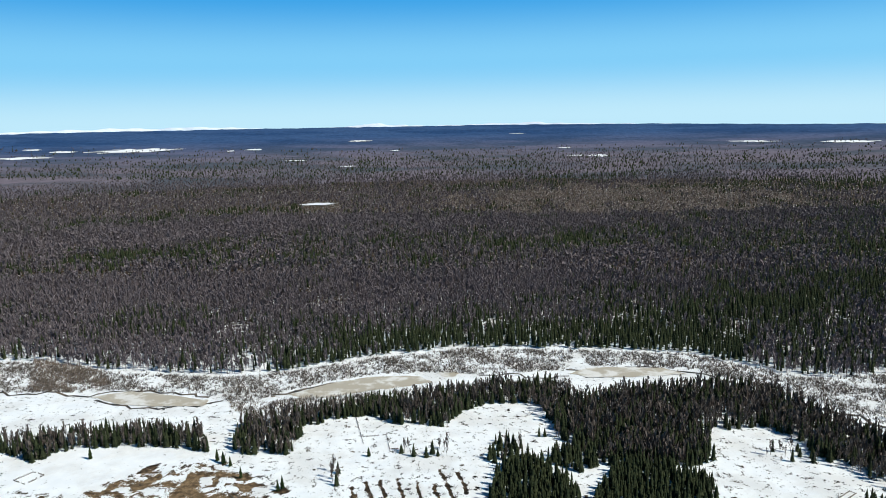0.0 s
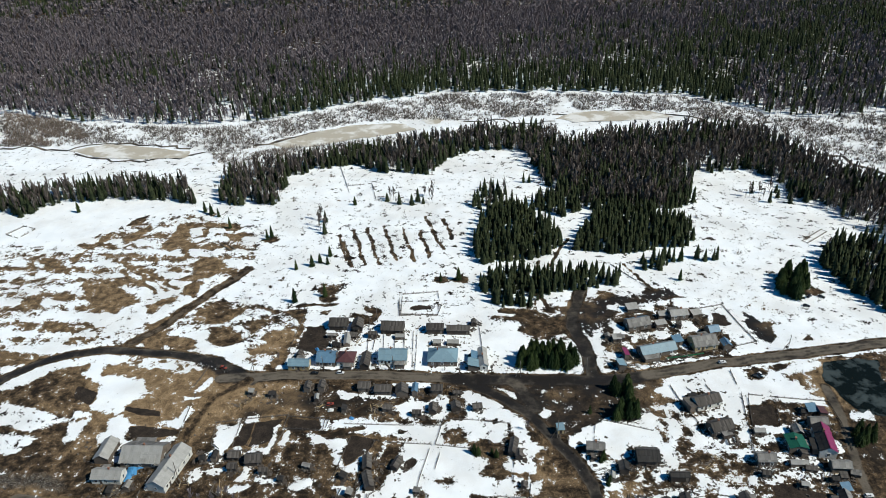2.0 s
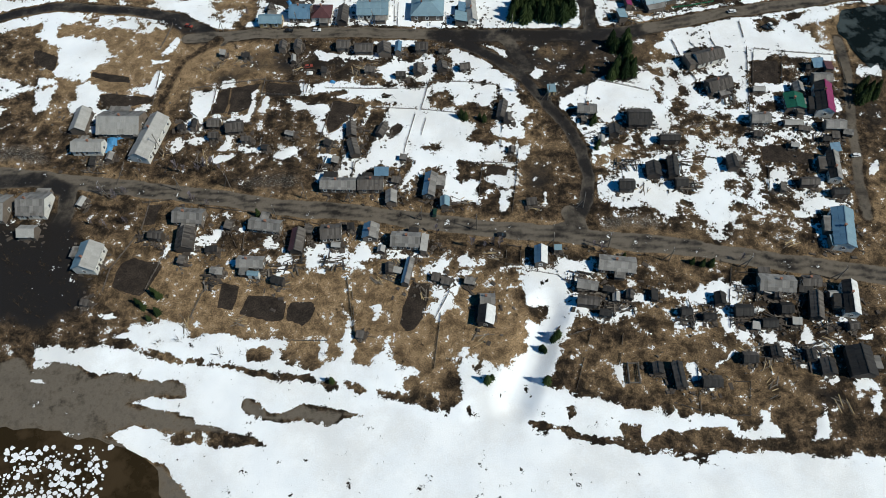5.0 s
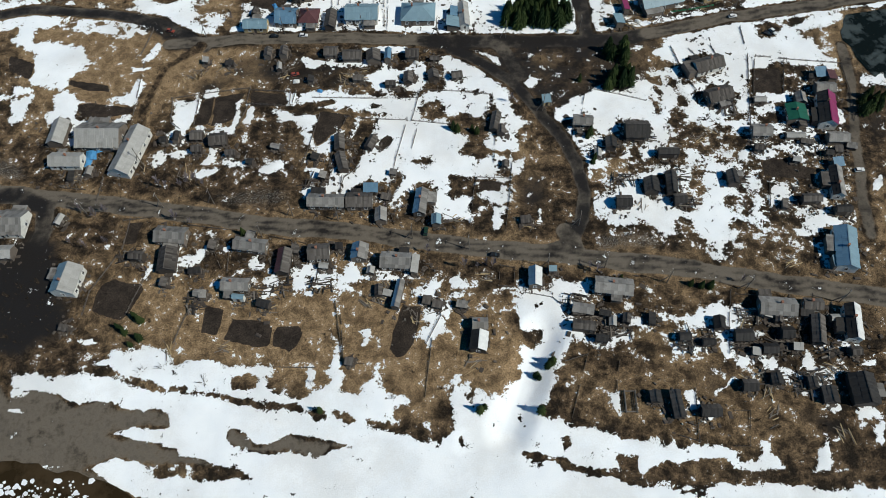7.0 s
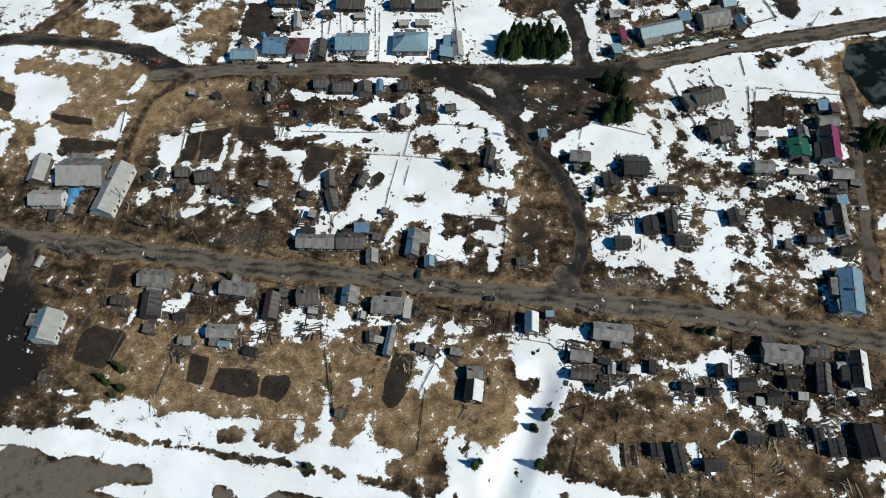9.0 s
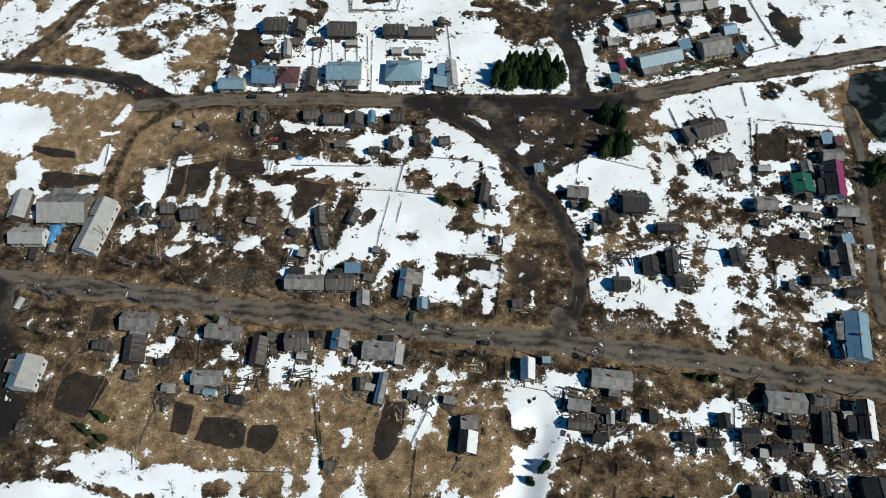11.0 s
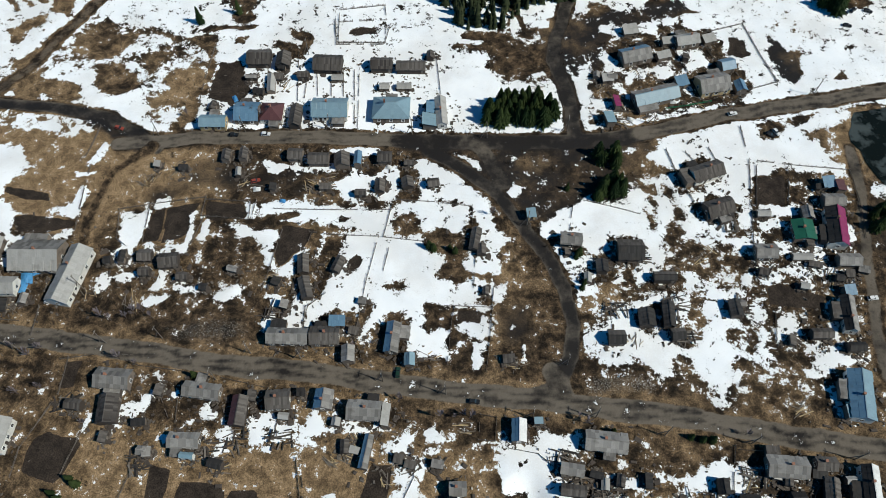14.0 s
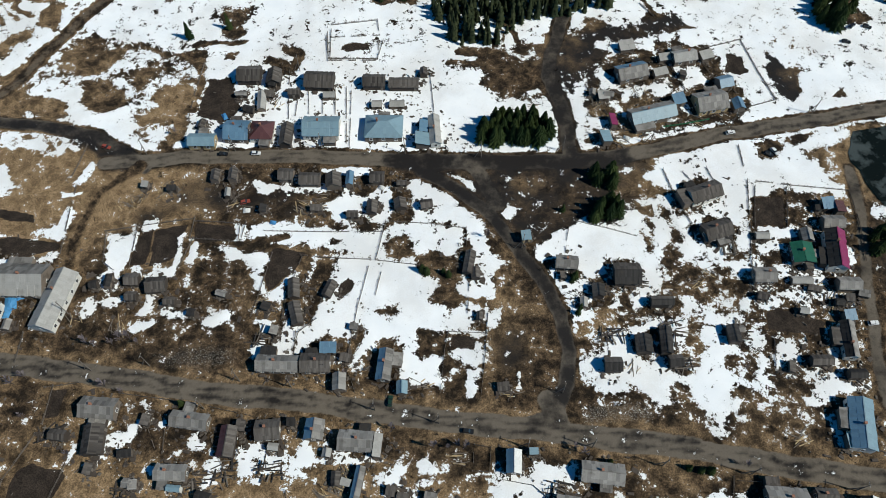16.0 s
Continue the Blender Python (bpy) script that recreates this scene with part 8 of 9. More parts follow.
for r in ((-33.5, 263.4, 10.5, 7.5, -5), (-14.2, 262.6, 8.1, 5.6, -2), (-3.7, 261.3, 10.7, 4.7, -2), (-58.7, 267.1, 8.6, 7.1, -2), (-49.8, 265.6, 6.5, 5.2, 88), (-42.2, 258.0, 4.1, 2.7, -2)):
    shed(*r, roof="wood", wall="dark", label="grey board barn at the end of a garden")
for r in ((-13.1, 252.8, 3.7, 3.0, -2), (-6.1, 252.6, 5.3, 3.0, -2), (-29.9, 257.3, 4.3, 2.7, -2), (107.9, 196.3, 4.3, 2.4, -2), (116.2, 180.6, 6.3, 2.4, -2), (-53.4, 255.4, 8.2, 3.0, 93)):
    shed(*r, roof="pale", wall="log", eave=1.6, label="low greenhouse with a pale weathered cover")
for r in ((-34.2, 221.3, 7.1, 4.8, -2), (-26.5, 220.5, 5.5, 5.2, 94), (-12.3, 221.5, 5.0, 4.5, -2), (-65.4, 223.7, 4.3, 2.9, 88), (-59.6, 223.9, 4.6, 2.9, 88), (-42.1, 223.3, 5.2, 4.6, -4)):
    shed(*r, roof="wood", wall="log", eave=2.3, label="row shed with a grey board roof along the street")
shed(-21.2, 221.0, 5.3, 2.5, 88, roof="deep", label="row shed with a blue metal roof")
for r in ((-19.9, 207.6, 3.7, 2.5, -2), (-13.7, 210.1, 4.8, 3.4, 88), (-4.7, 211.1, 4.0, 4.0, 98), (3.7, 210.8, 4.0, 3.2, 8), (16.5, 189.3, 7.9, 3.2, 79), (18.3, 185.6, 3.7, 2.8, 88), (3.3, 266.8, 3.4, 2.7, 88)):
    shed(*r, roof="wood", wall="dark", eave=2.0, label="small dark board hut in the snow")
for r in ((-85.8, 186.1, 4.5, 4.1, -2), (-78.1, 184.1, 6.2, 5.2, 4), (-85.1, 180.5, 3.5, 3.0, -1), (-35.3, 173.6, 7.5, 3.5, 105), (-36.5, 181.8, 6.5, 3.5, 95), (-73.3, 178.5, 3.5, 2.4, -1), (-25.8, 181.4, 5.5, 2.9, 68)):
    shed(*r, roof="wood", wall="dark", eave=2.0, label="small weathered board shed among garden plots")
for r in ((62.0, 89.2, 7.9, 3.1, 93), (70.8, 87.2, 5.5, 3.3, -1), (82.8, 94.2, 4.2, 3.4, -1), (100.1, 94.7, 3.4, 2.5, 89), (104.0, 91.2, 4.8, 4.1, 89), (56.4, 91.4, 3.5, 3.1, 89), (90.5, 95.8, 3.3, 3.1, 89)):
    shed(*r, roof="black", roof2="wood", wall="dark", eave=2.2, label="dark weathered shed on the bare river terrace")
house(113.3, 92.5, 9.0, 7.1, 89, roof="black", wall="dark", windows=0, chimney=False, label="dark unfinished house frame with tarred roof")
for r in ((-29.0, 103.3, 2.5, 2.2, -9), (-114.5, 115.3, 3.0, 1.9, -8), (7.5, 112.2, 2.7, 2.1, 89)):
    shed(*r, roof="wood", wall="dark", eave=1.6, style="lean", label="tiny board privy on a garden plot")


HUTS = [(-125.4, 153.3), (-76.1, 125.9), (-55.7, 122.0), (-74.5, 125.5), (18.9, 171.6), (24.5, 149.8), (-21.2, 125.7), (-18.5, 124.7), (-6.7, 122.2), (-3.6, 120.6), (3.7, 120.5), (47.5, 114.4), (51.7, 115.2), (128.8, 174.3), (125.4, 173.0), (119.4, 177.8), (95.4, 114.3), (92.8, 116.2), (62.3, 255.7), (67.8, 254.4), (78.4, 240.8), (95.3, 263.0), (-60.8, 258.6), (-57.6, 251.9), (-51.2, 258.3), (-50.2, 263.0), (-62.0, 243.1), (-72.9, 245.5), (-18.0, 169.0), (-12.7, 210.9), (-4.3, 219.4), (65.7, 181.6), (44.8, 184.2), (49.9, 175.0), (91.4, 195.7), (97.1, 196.6), (119.6, 185.4), (128.6, 205.8), (133.6, 175.8), (114.0, 170.4), (103.1, 175.6), (93.9, 165.1), (106.4, 153.6), (-33.5, 157.0), (-20.2, 159.4), (-6.7, 159.1), (-31.5, 210.3), (-48.6, 210.8), (-60.6, 217.0), (-88.0, 220.8), (-79.1, 219.2), (-133.4, 188.9), (-125.8, 170.5), (-120.1, 172.3), (-113.3, 184.2), (-97.3, 184.8), (-93.0, 185.8), (-66.3, 174.9), (-58.2, 180.8), (-44.5, 176.4), (-41.2, 168.4), (-74.2, 142.8), (-78.3, 133.7), (-87.1, 129.8), (-47.8, 140.5), (-38.4, 134.5), (-34.1, 141.1), (-23.9, 132.5), (38.0, 117.8), (45.5, 116.8), (59.0, 115.0), (84.8, 108.6), (86.8, 104.2), (98.8, 105.4), (103.7, 115.6), (111.6, 114.0), (114.5, 103.7)]
for k, (x, y) in enumerate(HUTS):
    r = random.Random(k)
    shed(x, y, r.uniform(2.3, 4.2), r.uniform(1.8, 2.6), r.choice((-5, 85)) + r.uniform(-12, 12), roof=r.choice(("wood", "wood", "black", "slate", "pale")), wall=r.choice(("dark", "dark", "log")), eave=r.uniform(1.5, 2.1),
         style=r.choice(("lean", "gable")), label="little weathered outhouse of grey boards in a yard", group="outhouses")


def bare_tree(x, y, h):
    ob = new("birch_tree")
    ob.location, ob.scale, ob.rotation_euler = (x, y, ground_z(x, y) - 0.05), (h, h, h), (0, 0, PYR.uniform(0, 6.28))
    p = new("trunk", TRUNK)
    p.parent, p.scale = ob, (0.8, 0.8, 0.95)
    v, t = bare_template(PYR, 26, 0.24, 0.8)
    p = mesh_object("crown", [tuple(q) for q in v], [tuple(int(i) for i in f) for f in t], M_BARE, ob)
    tagged(ob, "leafless birch with grey twigs beside the village street", "birch", "village birches")


for x, y in [(-95.2, 165.9), (-92.4, 164.9), (-88.3, 165.8), (-85.5, 166.7), (-83.4, 167.2), (-80.5, 165.6), (-119.7, 157.2), (-113.9, 154.3), (-110.9, 156.1), (-87.5, 152.8), (-82.2, 150.9), (-26.0, 156.8), (-20.0, 154.8), (4.7, 133.5), (8.7, 133.4), (11.1, 134.2), (13.4, 133.3), (42.7, 132.7), (44.9, 131.0), (87.3, 126.9), (22.4, 198.7), (-55.2, 240.3), (-58.4, 241.6), (-81.6, 242.4), (-6.5, 138.8), (-93.5, 134.0), (-119.7, 144.7), (-114.3, 142.9), (-108.1, 144.5)]:
    bare_tree(x, y, PYR.uniform(3.5, 6.5))


def log_frame(cx, cy, L, W, ang, courses=5):
    """An unroofed log crib."""
    ob = new("log_frame")
    ob.matrix_world = pose(cx, cy, ground_z(cx, cy), 0, 0, ang)
    for c in range(courses):
        for s in (-1, 1):
            bm = bmesh.new()
            m = pose(0, s * W / 2, 0.15 + c * 0.26, 0, 90, 0) if c % 2 == 0 else pose(s * L / 2, 0, 0.15 + c * 0.26, 90, 0, 0)
            bmesh.ops.create_cone(bm, cap_ends=True, segments=7, radius1=0.14, radius2=0.13, depth=(L if c % 2 == 0 else W) + 0.6, matrix=m)
            part("log", bm, M_FENCE, ob)
    tagged(ob, "unroofed crib of grey logs on bare earth", "log frame")


log_frame(49.7, 90.6, 5.8, 3.0, 89)
log_frame(97.0, 192.7, 4.3, 3.2, 88)
log_frame(189.2, 343.6, 19.4, 3.2, 39, 3)
log_frame(-131.9, 343.0, 12.2, 2.4, -44, 3)


# ---- fences ----
def fence_panel(rng, boards=9, ht=1.25):
    bm = bmesh.new()
    low, top = [], []
    for k in range(boards):
        h = ht * rng.uniform(0.68, 1.05)
        for e, f in ((0.08, 1.0), (0.55, 0.97), (0.6, 0.34), (0.99, 0.34)):
            low.append(((k + e) / boards, 0.22))
            top.append(((k + e) / boards, max(0.3, h * f)))
    rows = [[bm.verts.new((x, y, z)) for x, z in line] for y in (-0.025, 0.025) for line in (low, top)]
    n = len(low)
    for k in range(n - 1):
        for p, q in ((0, 1), (3, 2), (1, 3), (2, 0)):
            bm.faces.new((rows[p][k], rows[p][k + 1], rows[q][k + 1], rows[q][k]))
    for k in (0, n - 1):
        bm.faces.new((rows[0][k], rows[1][k], rows[3][k], rows[2][k]))
    bmesh.ops.recalc_face_normals(bm, faces=bm.faces)
    me = bpy.data.meshes.new("panel")
    bm.to_mesh(me)
    bm.free()
    me.materials.append(M_FENCE)
    return me


def fence_post():
    bm = bmesh.new()
    bmesh.ops.create_cone(bm, cap_ends=True, segments=6, radius1=0.09, radius2=0.08, depth=1.55, matrix=Matrix.Translation((0, 0, 0.7)))
    me = bpy.data.meshes.new("post")
    bm.to_mesh(me)
    bm.free()
    me.materials.append(M_FENCE)
    return me


PANELS, POST = [fence_panel(random.Random(k)) for k in range(5)], fence_post()
GREEN_PANEL = PANELS[0].copy()
GREEN_PANEL.materials[0] = M_GREENPAINT


def fence(pts, label="weathered grey board fence between snowy plots", green=False, height_k=0.8, skip=0.12):
    rng = random.Random(int(pts[0][0] * 31 + pts[0][1]))
    ob = new("fence")
    x0, y0 = pts[0]
    ob.location = (x0, y0, ground_z(x0, y0))
    for (ax, ay), (bx, by) in zip(pts, pts[1:]):
        length = math.hypot(bx - ax, by - ay)
        n = max(1, round(length / 2.6))
        turn = math.atan2(by - ay, bx - ax)
        for k in range(n):
            f = k / n
            x, y = ax + (bx - ax) * f, ay + (by - ay) * f
            z = ground_z(x, y) - ob.location.z
            p = new("post", POST)
            p.parent, p.location, p.scale = ob, (x - x0, y - y0, z), (1, 1, height_k)
            p.rotation_euler = (rng.uniform(-0.06, 0.06), rng.uniform(-0.06, 0.06), 0)
            if rng.random() < skip:
                continue
            p = new("panel", GREEN_PANEL if green else rng.choice(PANELS))
            p.parent, p.location = ob, (x - x0, y - y0, z)
            p.scale, p.rotation_euler = (length / n, 1, height_k * rng.uniform(0.85, 1.05)), (rng.uniform(-0.08, 0.08), 0, turn)
    return tagged(ob, label, "fence", "village fences")


for pts in ([(-13.8, 192.1), (-17.3, 175.7), (-20.1, 157.0)], [(-9.3, 205.6), (-12.3, 191.6), (3.9, 189.1)], [(-8.0, 205.5), (4.1, 204.3), (16.1, 202.2), (16.0, 195.2)], [(-47.8, 203.1), (-29.2, 202.1), (-9.8, 201.8)], [(-70.4, 208.7), (-71.0, 201.0), (-55.8, 199.3)], [(-70.2, 207.3), (-55.6, 206.2), (-55.6, 199.3)],
            [(-98.0, 204.2), (-92.5, 205.2), (-87.4, 206.0), (-76.4, 207.5), (-70.3, 208.2)], [(-88.2, 205.1), (-88.2, 191.5)], [(-97.7, 203.8), (-96.6, 193.2), (-92.9, 190.4)], [(-69.9, 201.2), (-72.8, 190.5)], [(-35.7, 194.0), (-28.7, 192.9), (-13.8, 191.9)], [(-44.4, 195.1), (-46.9, 182.5), (-49.0, 173.5)], [(-35.1, 193.5), (-38.7, 180.2), (-39.8, 172.3)],
            [(9.6, 167.2), (8.3, 161.5), (6.9, 148.8)], [(9.6, 167.2), (21.1, 166.5)], [(21.4, 172.7), (20.0, 159.4), (18.0, 146.5)], [(-29.4, 172.4), (-34.3, 168.3), (-36.3, 159.8)], [(-110.6, 241.4), (-112.3, 230.6), (-114.7, 220.9)], [(-111.0, 221.5), (-111.0, 212.6), (-110.6, 196.4)], [(-76.3, 274.5), (-77.9, 259.7), (-78.4, 248.3)],
            [(-32.7, 286.7), (-31.4, 275.6), (-13.5, 274.7), (-11.1, 286.6)], [(-22.4, 262.1), (-22.1, 247.1), (-22.1, 235.4)], [(-37.6, 261.2), (-36.6, 249.7)], [(-32.2, 257.7), (-31.8, 249.5)], [(-28.1, 262.3), (-27.5, 249.4)], [(-45.0, 271.4), (-43.6, 247.8)], [(5.5, 268.3), (6.8, 249.4)], [(-40.7, 261.3), (-41.3, 249.0)],
            [(120.0, 280.5), (122.8, 265.8), (126.2, 251.5), (114.1, 248.1)], [(105.0, 276.0), (120.0, 280.5)], [(81.8, 223.1), (84.2, 211.6), (88.2, 199.7)], [(88.1, 221.9), (91.6, 216.1)], [(95.4, 226.1), (98.3, 215.4)], [(108.6, 231.9), (108.5, 218.0), (105.3, 199.3)], [(108.5, 218.0), (121.8, 215.7), (140.3, 213.0)],
            [(140.3, 213.0), (140.1, 200.9), (138.1, 187.0)], [(50.9, 203.9), (60.3, 201.0), (71.6, 197.1)], [(48.4, 201.7), (46.3, 192.2)], [(60.3, 260.2), (66.8, 246.4)], [(92.1, 268.8), (95.5, 256.3)], [(103.2, 270.7), (108.0, 257.5)], [(104.0, 163.3), (102.3, 153.4)], [(105.1, 198.6), (101.3, 176.6)],
            [(83.9, 124.1), (81.6, 114.6), (79.7, 104.1)], [(-104.9, 153.2), (-95.4, 154.4), (-83.9, 153.8)], [(-102.7, 153.9), (-103.1, 142.6), (-110.1, 127.9), (-110.6, 119.7)], [(-94.1, 131.4), (-97.4, 119.8)], [(-76.2, 126.4), (-79.3, 117.9), (-81.3, 110.1)], [(-34.4, 123.4), (-31.1, 104.5)], [(22.7, 124.7), (30.8, 123.0), (37.1, 117.3)],
            [(-3.7, 125.6), (-2.5, 117.8), (-7.0, 108.7)], [(-83.3, 150.9), (-67.7, 148.4)], [(-57.2, 146.4), (-44.8, 143.4)], [(-19.7, 156.6), (-17.1, 149.4)], [(15.8, 134.1), (14.9, 127.1), (19.4, 126.7), (20.2, 133.2), (15.8, 134.1)], [(110.4, 215.5), (106.8, 199.7)], [(120.6, 214.8), (117.1, 199.8)], [(78.1, 280.5), (84.2, 278.8)],
            [(-24.1, 261.3), (-23.1, 236.7)], [(-35.2, 168.3), (-35.1, 159.8)], [(-53.8, 206.8), (-54.7, 200.8)], [(107.2, 120.2), (101.4, 109.7)], [(84.9, 123.0), (90.9, 122.4)], [(101.1, 114.2), (100.3, 105.4)], [(-75.1, 143.7), (-70.8, 135.2)], [(-68.9, 140.2), (-68.6, 133.5)],
            [(-32.4, 118.1), (-30.7, 103.5), (-21.9, 102.7)], [(-5.2, 110.4), (-7.2, 92.6)], [(68.1, 94.1), (66.7, 79.3)], [(39.4, 104.7), (33.1, 86.0)], [(48.2, 102.5), (46.4, 93.8)], [(77.8, 87.7), (81.9, 87.6), (79.9, 77.9), (75.8, 78.0)], [(32.8, 102.7), (39.4, 104.7)], [(67.0, 79.3), (61.3, 81.2)], [(97.6, 99.9), (96.8, 93.3), (101.8, 91.6)], [(-51.6, 102.5), (-38.5, 102.0)],
            [(58.3, 239.3), (67.5, 233.9)], [(-115.3, 170.3), (-115.5, 160.8)], [(-130.8, 166.8), (-120.1, 165.6)], [(65.4, 240.4), (80.0, 238.6)], [(16.3, 182.9), (15.5, 172.9)], [(-10.5, 187.3), (-12.1, 179.6)]):
    fence(pts)
for pts in ([(-267.0, 361.2), (-261.9, 371.5), (-252.9, 367.7), (-257.8, 356.8), (-267.0, 361.2)], [(-85.0, 454.2), (-72.7, 410.0)], [(-76.9, 419.6), (-59.6, 422.4), (-54.5, 397.9)], [(74.6, 318.5), (90.2, 293.3)], [(-260.5, 338.8), (-238.9, 346.4)], [(-32.5, 290.9), (-31.3, 274.4), (-13.9, 274.1)], [(-30.7, 275.1), (-31.0, 292.3), (-13.7, 294.5), (-13.1, 286.8), (-13.3, 275.1), (-30.7, 275.1)], [(-31.1, 285.9), (-12.7, 286.8)]):
    fence(pts, "old pole fence half buried in the snowfield", height_k=0.9, skip=0.25)
fence([(84.7, 240.6), (91.4, 241.4), (101.1, 243.2)], "bright green painted fence along the street", True, 0.9, 0.0)


# ---- poles, vehicles, clutter ----
def utility_pole(x, y, turn):
    ob = new("utility_pole")
    ob.matrix_world = pose(x, y, ground_z(x, y) - 0.05, PYR.uniform(-1.5, 1.5), PYR.uniform(-1.5, 1.5), turn)
    bm = bmesh.new()
    bmesh.ops.create_cone(bm, cap_ends=True, segments=8, radius1=0.15, radius2=0.10, depth=8.5, matrix=Matrix.Translation((0, 0, 4.25)))
    part("pole", bm, M_FENCE, ob)
    box_part("crossarm", 0, 0.12, 7.8, 1.6, 0.1, 0.12, M_FENCE, ob)
    for dx in (-0.65, -0.25, 0.25, 0.65):
        bm = bmesh.new()
        bmesh.ops.create_cone(bm, cap_ends=True, segments=6, radius1=0.05, radius2=0.03, depth=0.16, matrix=Matrix.Translation((dx, 0.12, 8.0)))
        part("insulator", bm, M_WHITEWOOD, ob)
    bm = bmesh.new()
    bmesh.ops.create_cone(bm, cap_ends=True, segments=7, radius1=0.14, radius2=0.11, depth=5.2, matrix=pose(0, 1.1, 2.45, 24, 0, 0))
    part("stay", bm, M_FENCE, ob)
    tagged(ob, "grey wooden utility pole with crossarm and brace", "utility pole", "utility poles")


for x, y in [(-117.7, 156.2), (-92.8, 158.0), (-76.3, 158.9), (-50.0, 153.7), (-35.2, 151.6), (-11.4, 144.3), (6.4, 140.2), (30.1, 133.0), (47.4, 132.6), (65.5, 127.3), (88.3, 124.5), (114.7, 119.7), (-59.1, 146.0)]:
    utility_pole(x, y, 80)
for x, y in [(-90.3, 234.2), (-60.6, 234.8), (-31.0, 234.9), (-3.3, 232.3), (22.1, 229.8), (49.6, 231.9), (79.3, 234.1), (108.1, 240.4), (137.1, 245.2), (33.1, 194.7), (41.1, 148.0), (-103.4, 175.9), (-41.3, 269.8)]:
    utility_pole(x, y, 90)


def car(x, y, turn, paint, label):
    ob = new("car")
    ob.matrix_world = pose(x, y, ground_z(x, y) + 0.12, 0, 0, turn) @ Matrix.Scale(0.78, 4)
    bm = bmesh.new()
    add_box(bm, 0, 0, 0.3, 4.1, 1.68, 0.62)
    bmesh.ops.bevel(bm, geom=bm.edges[:], offset=0.14, segments=2, affect="EDGES")
    part("body", bm, paint, ob)
    bm = bmesh.new()
    low = [bm.verts.new(p) for p in ((-1.75, -0.76, 0.9), (0.85, -0.76, 0.9), (0.85, 0.76, 0.9), (-1.75, 0.76, 0.9))]
    top = [bm.verts.new(p) for p in ((-1.45, -0.62, 1.45), (0.25, -0.62, 1.45), (0.25, 0.62, 1.45), (-1.45, 0.62, 1.45))]
    bm.faces.new(top)
    for k in range(4):
        bm.faces.new((low[k], low[(k + 1) % 4], top[(k + 1) % 4], top[k]))
    part("cabin", bm, M_GLASS, ob, "dark glazed car cabin")
    box_part("roof", -0.6, 0, 1.44, 1.75, 1.28, 0.06, paint, ob, bevel=0.02)
    for wx in (-1.3, 1.3):
        for wy in (-0.75, 0.75):
            bm = bmesh.new()
            bmesh.ops.create_cone(bm, cap_ends=True, segments=14, radius1=0.32, radius2=0.32, depth=0.22, matrix=pose(wx, wy, 0.3, 90, 0, 0))
            part("wheel", bm, M_RUBBER, ob)
    tagged(ob, label, "car", "parked cars")


P_BLACK = weathered("black_car_paint", (0.015, 0.017, 0.018), (0.02, 0.022, 0.024), 1, 0.25, stains=0.1, spec=0.5)
P_GREEN = weathered("dark_green_car_paint", (0.012, 0.035, 0.025), (0.016, 0.045, 0.03), 1, 0.3, stains=0.1, spec=0.5)
P_WHITE = weathered("white_car_paint", (0.65, 0.65, 0.64), (0.7, 0.7, 0.7), 1, 0.3, stains=0.1, spec=0.5)
P_RED = weathered("red_machine_paint", (0.22, 0.045, 0.03), (0.28, 0.06, 0.04), 1, 0.45, stains=0.3)
car(-7.2, 146.7, 84, P_GREEN, "dark green car parked on the verge")
car(14.1, 137.8, -8, P_BLACK, "black car driving along the dirt street")
car(-64.4, 233.4, -4, P_BLACK, "dark car parked before the houses")
car(-53.4, 233.3, -4, P_WHITE, "light car parked before the houses")
car(-112.5, 171.8, 5, P_WHITE, "white van parked beside a long building")
car(117.9, 228.1, -35, P_BLACK, "dark car standing on a thawed patch")
car(120.1, 229.1, -60, P_WHITE, "pale car standing on a thawed patch")
car(107.0, 237.3, 10, P_WHITE, "white car at the street edge")
car(-54.9, 214.0, 15, P_RED, "rust-red car wreck on the turf")
car(133.8, 166.6, 5, P_WHITE, "white car in the lane")
car(-104.4, 237.4, -20, P_RED, "faded red vehicle on muddy ground")
for x, y in [(158.6, 284.2), (162.6, 285.6), (168.1, 285.0), (158.2, 277.8)]:
    car(x, y, PYR.uniform(-60, 60), P_BLACK, "abandoned dark vehicle in the snowfield")


def plank_pile(x, y, n, spread, label="loose heap of grey boards and poles"):
    ob = new("plank_pile")
    ob.location = (x, y, ground_z(x, y) + 0.12)
    base = PYR.uniform(0, 180)
    for k in range(n):
        bm = bmesh.new()
        add_box(bm, 0, 0, 0, PYR.uniform(1.5, 4.5), PYR.uniform(0.12, 0.3), 0.08, pose(PYR.gauss(0, spread), PYR.gauss(0, spread), 0.05 * (k % 5), 0, 0, base + PYR.gauss(0, 25)))
        part("plank", bm, M_FENCE if k % 3 else WALLS["ochre"], ob)
    tagged(ob, label, "wood pile", "heaps of boards")


